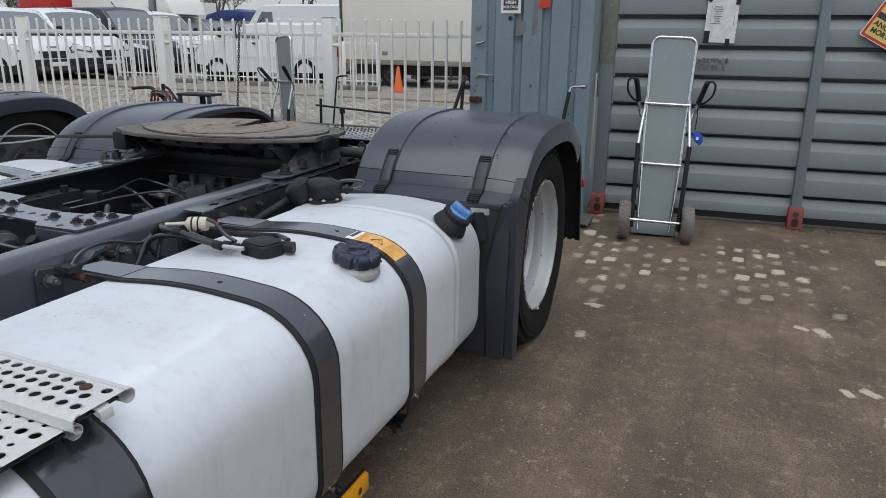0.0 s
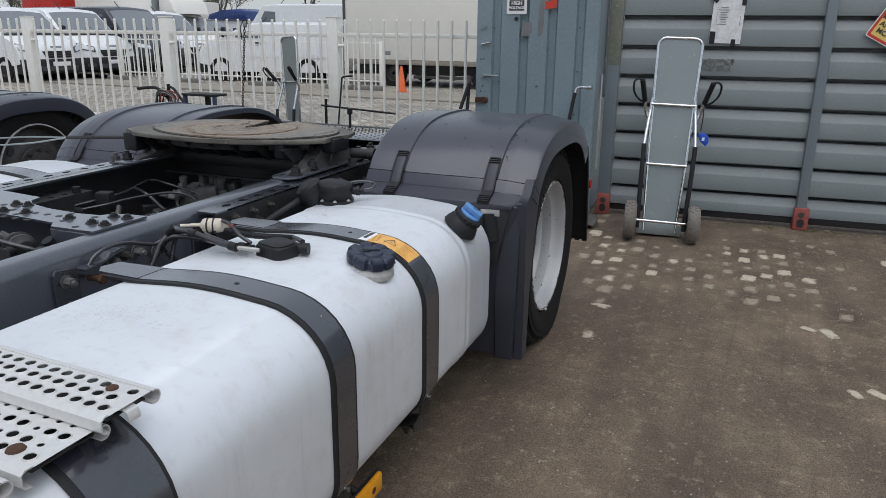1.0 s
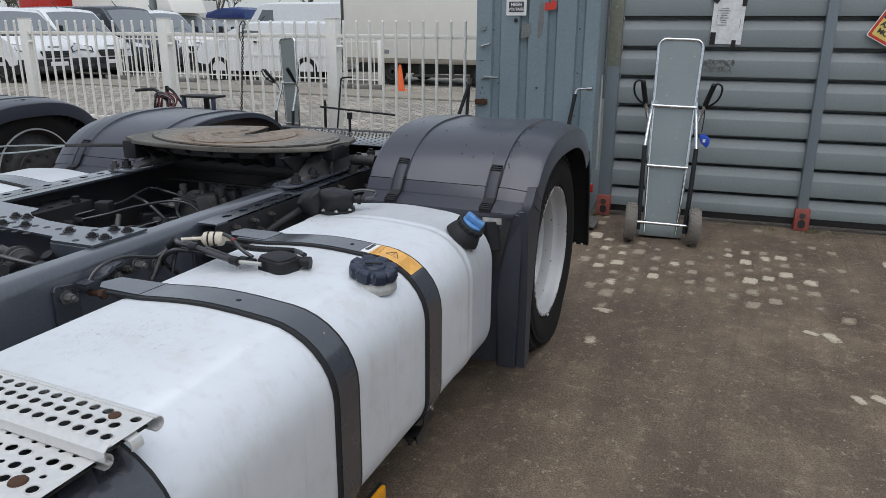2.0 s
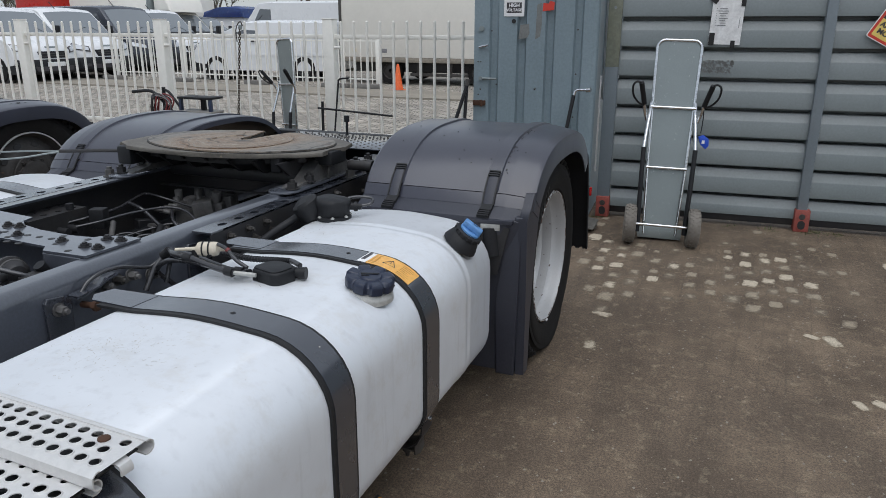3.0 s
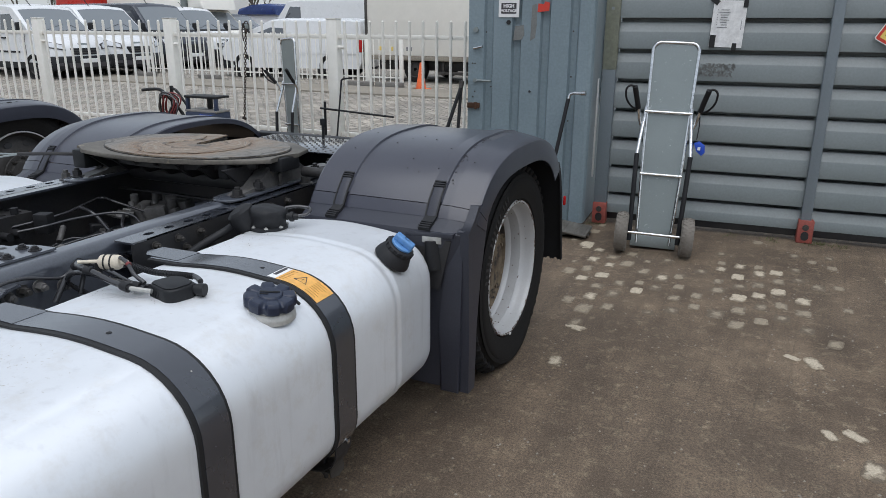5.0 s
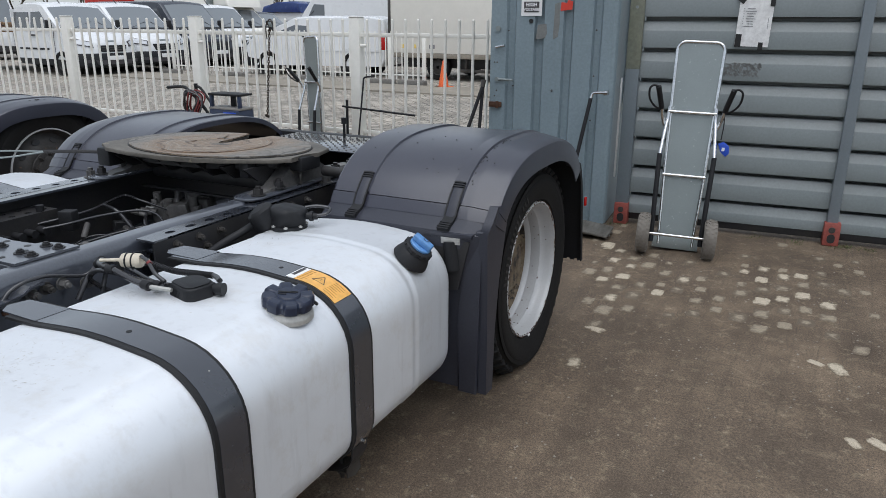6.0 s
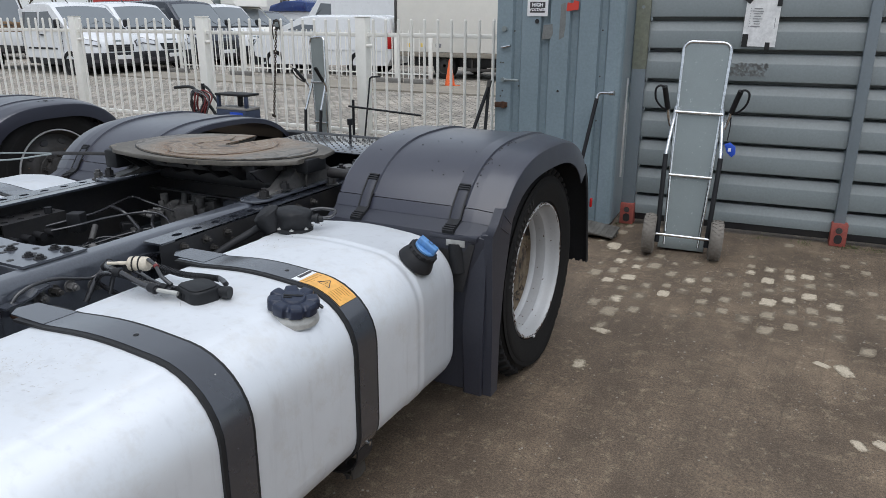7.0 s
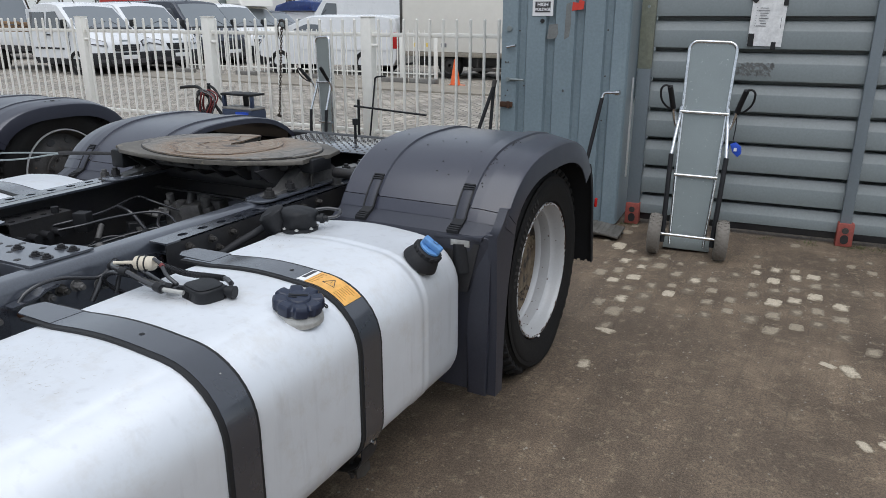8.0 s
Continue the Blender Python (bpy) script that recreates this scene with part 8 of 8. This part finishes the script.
# bare spring trees along the far edge
def tree(m, seed, h):
    rnd = random.Random(seed)
    t = thing("tree", "bare spring tree with a few yellow-green buds", "tree", "trees")
    t.matrix_basis = m
    bm = bmesh.new()
    tips = []

    def grow(p, d, r, l, depth):
        q = p + d * l
        cyl(bm, p, q, r, r * 0.72, seg=6 if depth < 2 else 4, caps=False)
        if depth >= 5:
            tips.append(q)
            return
        for _ in range(3 if depth < 3 else 2):
            nd = (d + Vector((rnd.uniform(-0.8, 0.8), rnd.uniform(-0.8, 0.8), rnd.uniform(-0.1, 0.6)))).normalized()
            grow(q, nd, r * 0.62, l * rnd.uniform(0.62, 0.85), depth + 1)
            tips.append(q)
    grow(Vector((0, 0, -0.05)), Vector((0, 0, 1)), 0.16, h * 0.28, 0)
    part("trunk", bm, M["bark"], t)
    vs, fs = [], []
    for q in tips:
        for _ in range(5):
            c = q + Vector((rnd.gauss(0, 0.25), rnd.gauss(0, 0.25), rnd.gauss(0, 0.25)))
            a, b = ring_basis((rnd.gauss(0, 1), rnd.gauss(0, 1), rnd.gauss(0, 1) + 0.01))
            s = rnd.uniform(0.03, 0.07)
            k = len(vs)
            vs += [tuple(c + a * s), tuple(c + b * s), tuple(c - a * s), tuple(c - b * s)]
            fs.append((k, k + 1, k + 2, k + 3))
    me = bpy.data.meshes.new("crown")
    me.from_pydata(vs, [], fs)
    me.materials.append(M["leaf"])
    crown = new("crown", me)
    crown.parent = t


for k in range(16):
    tree(pose(-92 + 6.2 * k, 58 + 5 * math.sin(k * 2.1), 0, 0, 0, 40 * k), 50 + k, 7.5 + 1.5 * math.sin(k * 1.7))
bm = bmesh.new()
random.seed(9)
for k in range(60):
    x = -110 + 2.4 * k
    prism(bm, [(x - 1.4, 0), (x + 1.4, 0), (x + 1.2, 1.3 + random.uniform(0, 0.5)), (x, 1.7 + random.uniform(0, 0.5)), (x - 1.2, 1.3 + random.uniform(0, 0.5))], "y", 64 + random.uniform(-1, 1), 67)
hedge = tagged(part("hedge", bm, M["twig"]), "far hedge along the edge of the lot", "hedge", kind="stuff")
# ---- tractor truck alongside ----
nb = thing("tractor_truck", "second tractor truck parked alongside with black wing", "truck", "")
wheel(nb, -3.60, 1, dish=False, wy=2.79, wz=0.455, twin=True)
wing(nb, -4.30, -3.54, 1, (-4.15, -3.75), cy=2.79, detail=False, dz=-0.085)
for xa in (-4.62, -5.55):
    bm = bmesh.new()
    box(bm, xa - 0.045, xa + 0.045, -1.0, 3.7, 0.56, 0.83, 0.01)
    part("chassis_rail", bm, M["frame"], nb)
bm = bmesh.new()
cyl(bm, (-6.2, 2.79, 0.455), (-3.9, 2.79, 0.455), 0.075, seg=16)
part("rear_axle", bm, M["dark"], nb)
# ---- worn paving stones that show through the dirt ----
random.seed(17)
stone_meshes, faint_meshes = [], []
for k in range(6):
    bm = bmesh.new()
    n = 20
    low, top = [], []
    for j in range(n):
        a = 2 * math.pi * j / n
        c, s = math.cos(a), math.sin(a)
        q = (abs(c) ** 5 + abs(s) ** 5) ** (-1 / 5) * random.uniform(0.84, 1.04)
        low.append(bm.verts.new((0.050 * c * q, 0.086 * s * q, -0.012)))
        top.append(bm.verts.new((0.043 * c * q, 0.076 * s * q, 0.0012)))
    mid = bm.verts.new((0, 0, 0.0040))
    for j in range(n):
        bm.faces.new((low[j], low[(j + 1) % n], top[(j + 1) % n], top[j]))
        bm.faces.new((top[j], top[(j + 1) % n], mid))
    me = bpy.data.meshes.new("paving_stone")
    bmesh.ops.recalc_face_normals(bm, faces=bm.faces)
    bm.to_mesh(me)
    bm.free()
    me.materials.append(M["stone"])
    stone_meshes.append(me)
    me2 = me.copy()
    me2.materials.clear()
    me2.materials.append(M["stone_dirty"])
    faint_meshes.append(me2)


def stone(col, row, size=1.0, faint=False):
    """Column and row of the laid bond: columns 0.112 m apart, bricks 0.2 m long, every second column half a brick on."""
    y = 3.62 + 0.2 * row + (0.1 if col % 2 else 0.0) + random.uniform(-0.02, 0.02)
    x = 0.21 + 0.112 * col - 0.05 * (y - 3.7) + random.uniform(-0.008, 0.008)
    ob = new("paving_stone", random.choice(stone_meshes))
    ob.matrix_basis = pose(x, y, noise.fractal(Vector((x * 0.9, y * 0.9, 0.3)), 0.9, 2.1, 4) * 0.006 - 0.002, 0, 0, -3 + random.choice((0, 180)) + random.uniform(-5, 5)) @ Matrix.Diagonal((size * random.uniform(0.85, 1.1), size * random.uniform(0.72, 0.98), 1, 1))
    ob.parent = yard
    if faint:
        ob.data = random.choice(faint_meshes)


bare = {-1: (3,), 0: (3, 2, 0), 1: (1, 0, -2), 3: (-1,), 4: (1,), 7: (2,), 8: (3, 2, 0), 9: (2, 0), 10: (3, 1), 11: (0,)}
dusty = {-1: (0,), 0: (1, -2), 1: (2, -1, -3, -4), 2: (3, 2, 0, -1, -2), 3: (1,), 4: (0,), 6: (2,), 7: (0, -2), 8: (1, -1, -2), 9: (1, -1, -2), 10: (2, 0, -1), 11: (3, 2, -1), 12: (2,), 16: (3,)}
for table, faint in ((bare, False), (dusty, True)):
    for col, rows in table.items():
        for r in rows:
            stone(col, r + (0.25 if col > 5 else 0.1), random.uniform(0.85, 1.05), faint)
for ca, cb, ra, rb, share in ((-3, 5, -2, 6, 0.30), (5, 13, -2, 6, 0.30), (16, 21, 1, 4, 0.35)):
    for col in range(ca, cb + 1):
        for r in range(ra, rb + 1):
            if r not in bare.get(col, ()) and r not in dusty.get(col, ()) and random.random() < share:
                stone(col, r, random.uniform(0.6, 0.85), True)
# larger bare spots farther from the wall
for x, y, size, turn in ((1.475, 2.945, 0.85, 20), (1.653, 2.10, 1.0, -12), (1.517, 2.29, 0.55, 30), (1.606, 2.32, 0.65, 50), (2.055, 4.267, 1.2, 4), (2.032, 4.474, 1.1, 8), (1.938, 4.368, 0.9, 0), (1.387, 2.966, 0.5, 60), (0.065, 4.344, 1.1, 5), (0.390, 2.460, 0.75, 12), (0.372, 2.880, 0.75, 70)):
    ob = new("paving_stone", random.choice(stone_meshes))
    ob.matrix_basis = pose(x, y, noise.fractal(Vector((x * 0.9, y * 0.9, 0.3)), 0.9, 2.1, 4) * 0.006 - 0.002, 0, 0, turn) @ Matrix.Diagonal((size, size, 1, 1))
    ob.parent = yard
# loose grit
random.seed(23)
vs, fs = [], []
for k in range(2600):
    x, y = random.uniform(-0.4, 3.2), random.uniform(0.2, 4.9)
    s = random.choice((0.002, 0.003, 0.003, 0.004, 0.006))
    z = noise.fractal(Vector((x * 0.9, y * 0.9, 0.3)), 0.9, 2.1, 4) * 0.006 - 0.002
    n = len(vs)
    vs += [(x + s * random.uniform(0.6, 1.2), y, z), (x, y + s, z), (x - s, y - 0.2 * s, z), (x, y - s * random.uniform(0.6, 1.2), z), (x + random.uniform(-0.3, 0.3) * s, y, z + s * random.uniform(0.6, 1.1))]
    fs += [(n, n + 1, n + 4), (n + 1, n + 2, n + 4), (n + 2, n + 3, n + 4), (n + 3, n, n + 4)]
me = bpy.data.meshes.new("grit")
me.from_pydata(vs, [], fs)
me.materials.append(M["strip"])
tagged(new("grit", me), "loose pale grit on the yard", "gravel", kind="stuff")
# tufts of weeds at the wall's foot
vs, fs = [], []
for k in range(200):
    c = random.choice((1.50, 1.56, 1.62, 1.72, 0.95, 1.25, -0.02))
    x = c + random.gauss(0, 0.035)
    y = 5.0 + 0.0693 * x - 0.06 + random.gauss(0, 0.03)
    h, a = random.uniform(0.005, 0.022), random.uniform(0, 6.3)
    n = len(vs)
    dx, dy = 0.004 * math.cos(a), 0.004 * math.sin(a)
    vs += [(x - dx, y - dy, 0), (x + dx, y + dy, 0), (x + random.gauss(0, 0.012), y + random.gauss(0, 0.012), h)]
    fs.append((n, n + 1, n + 2))
me = bpy.data.meshes.new("weeds")
me.from_pydata(vs, [], fs)
me.materials.append(M["leaf"])
tagged(new("weeds", me), "small weeds along the wall's foot", "weeds", kind="stuff")
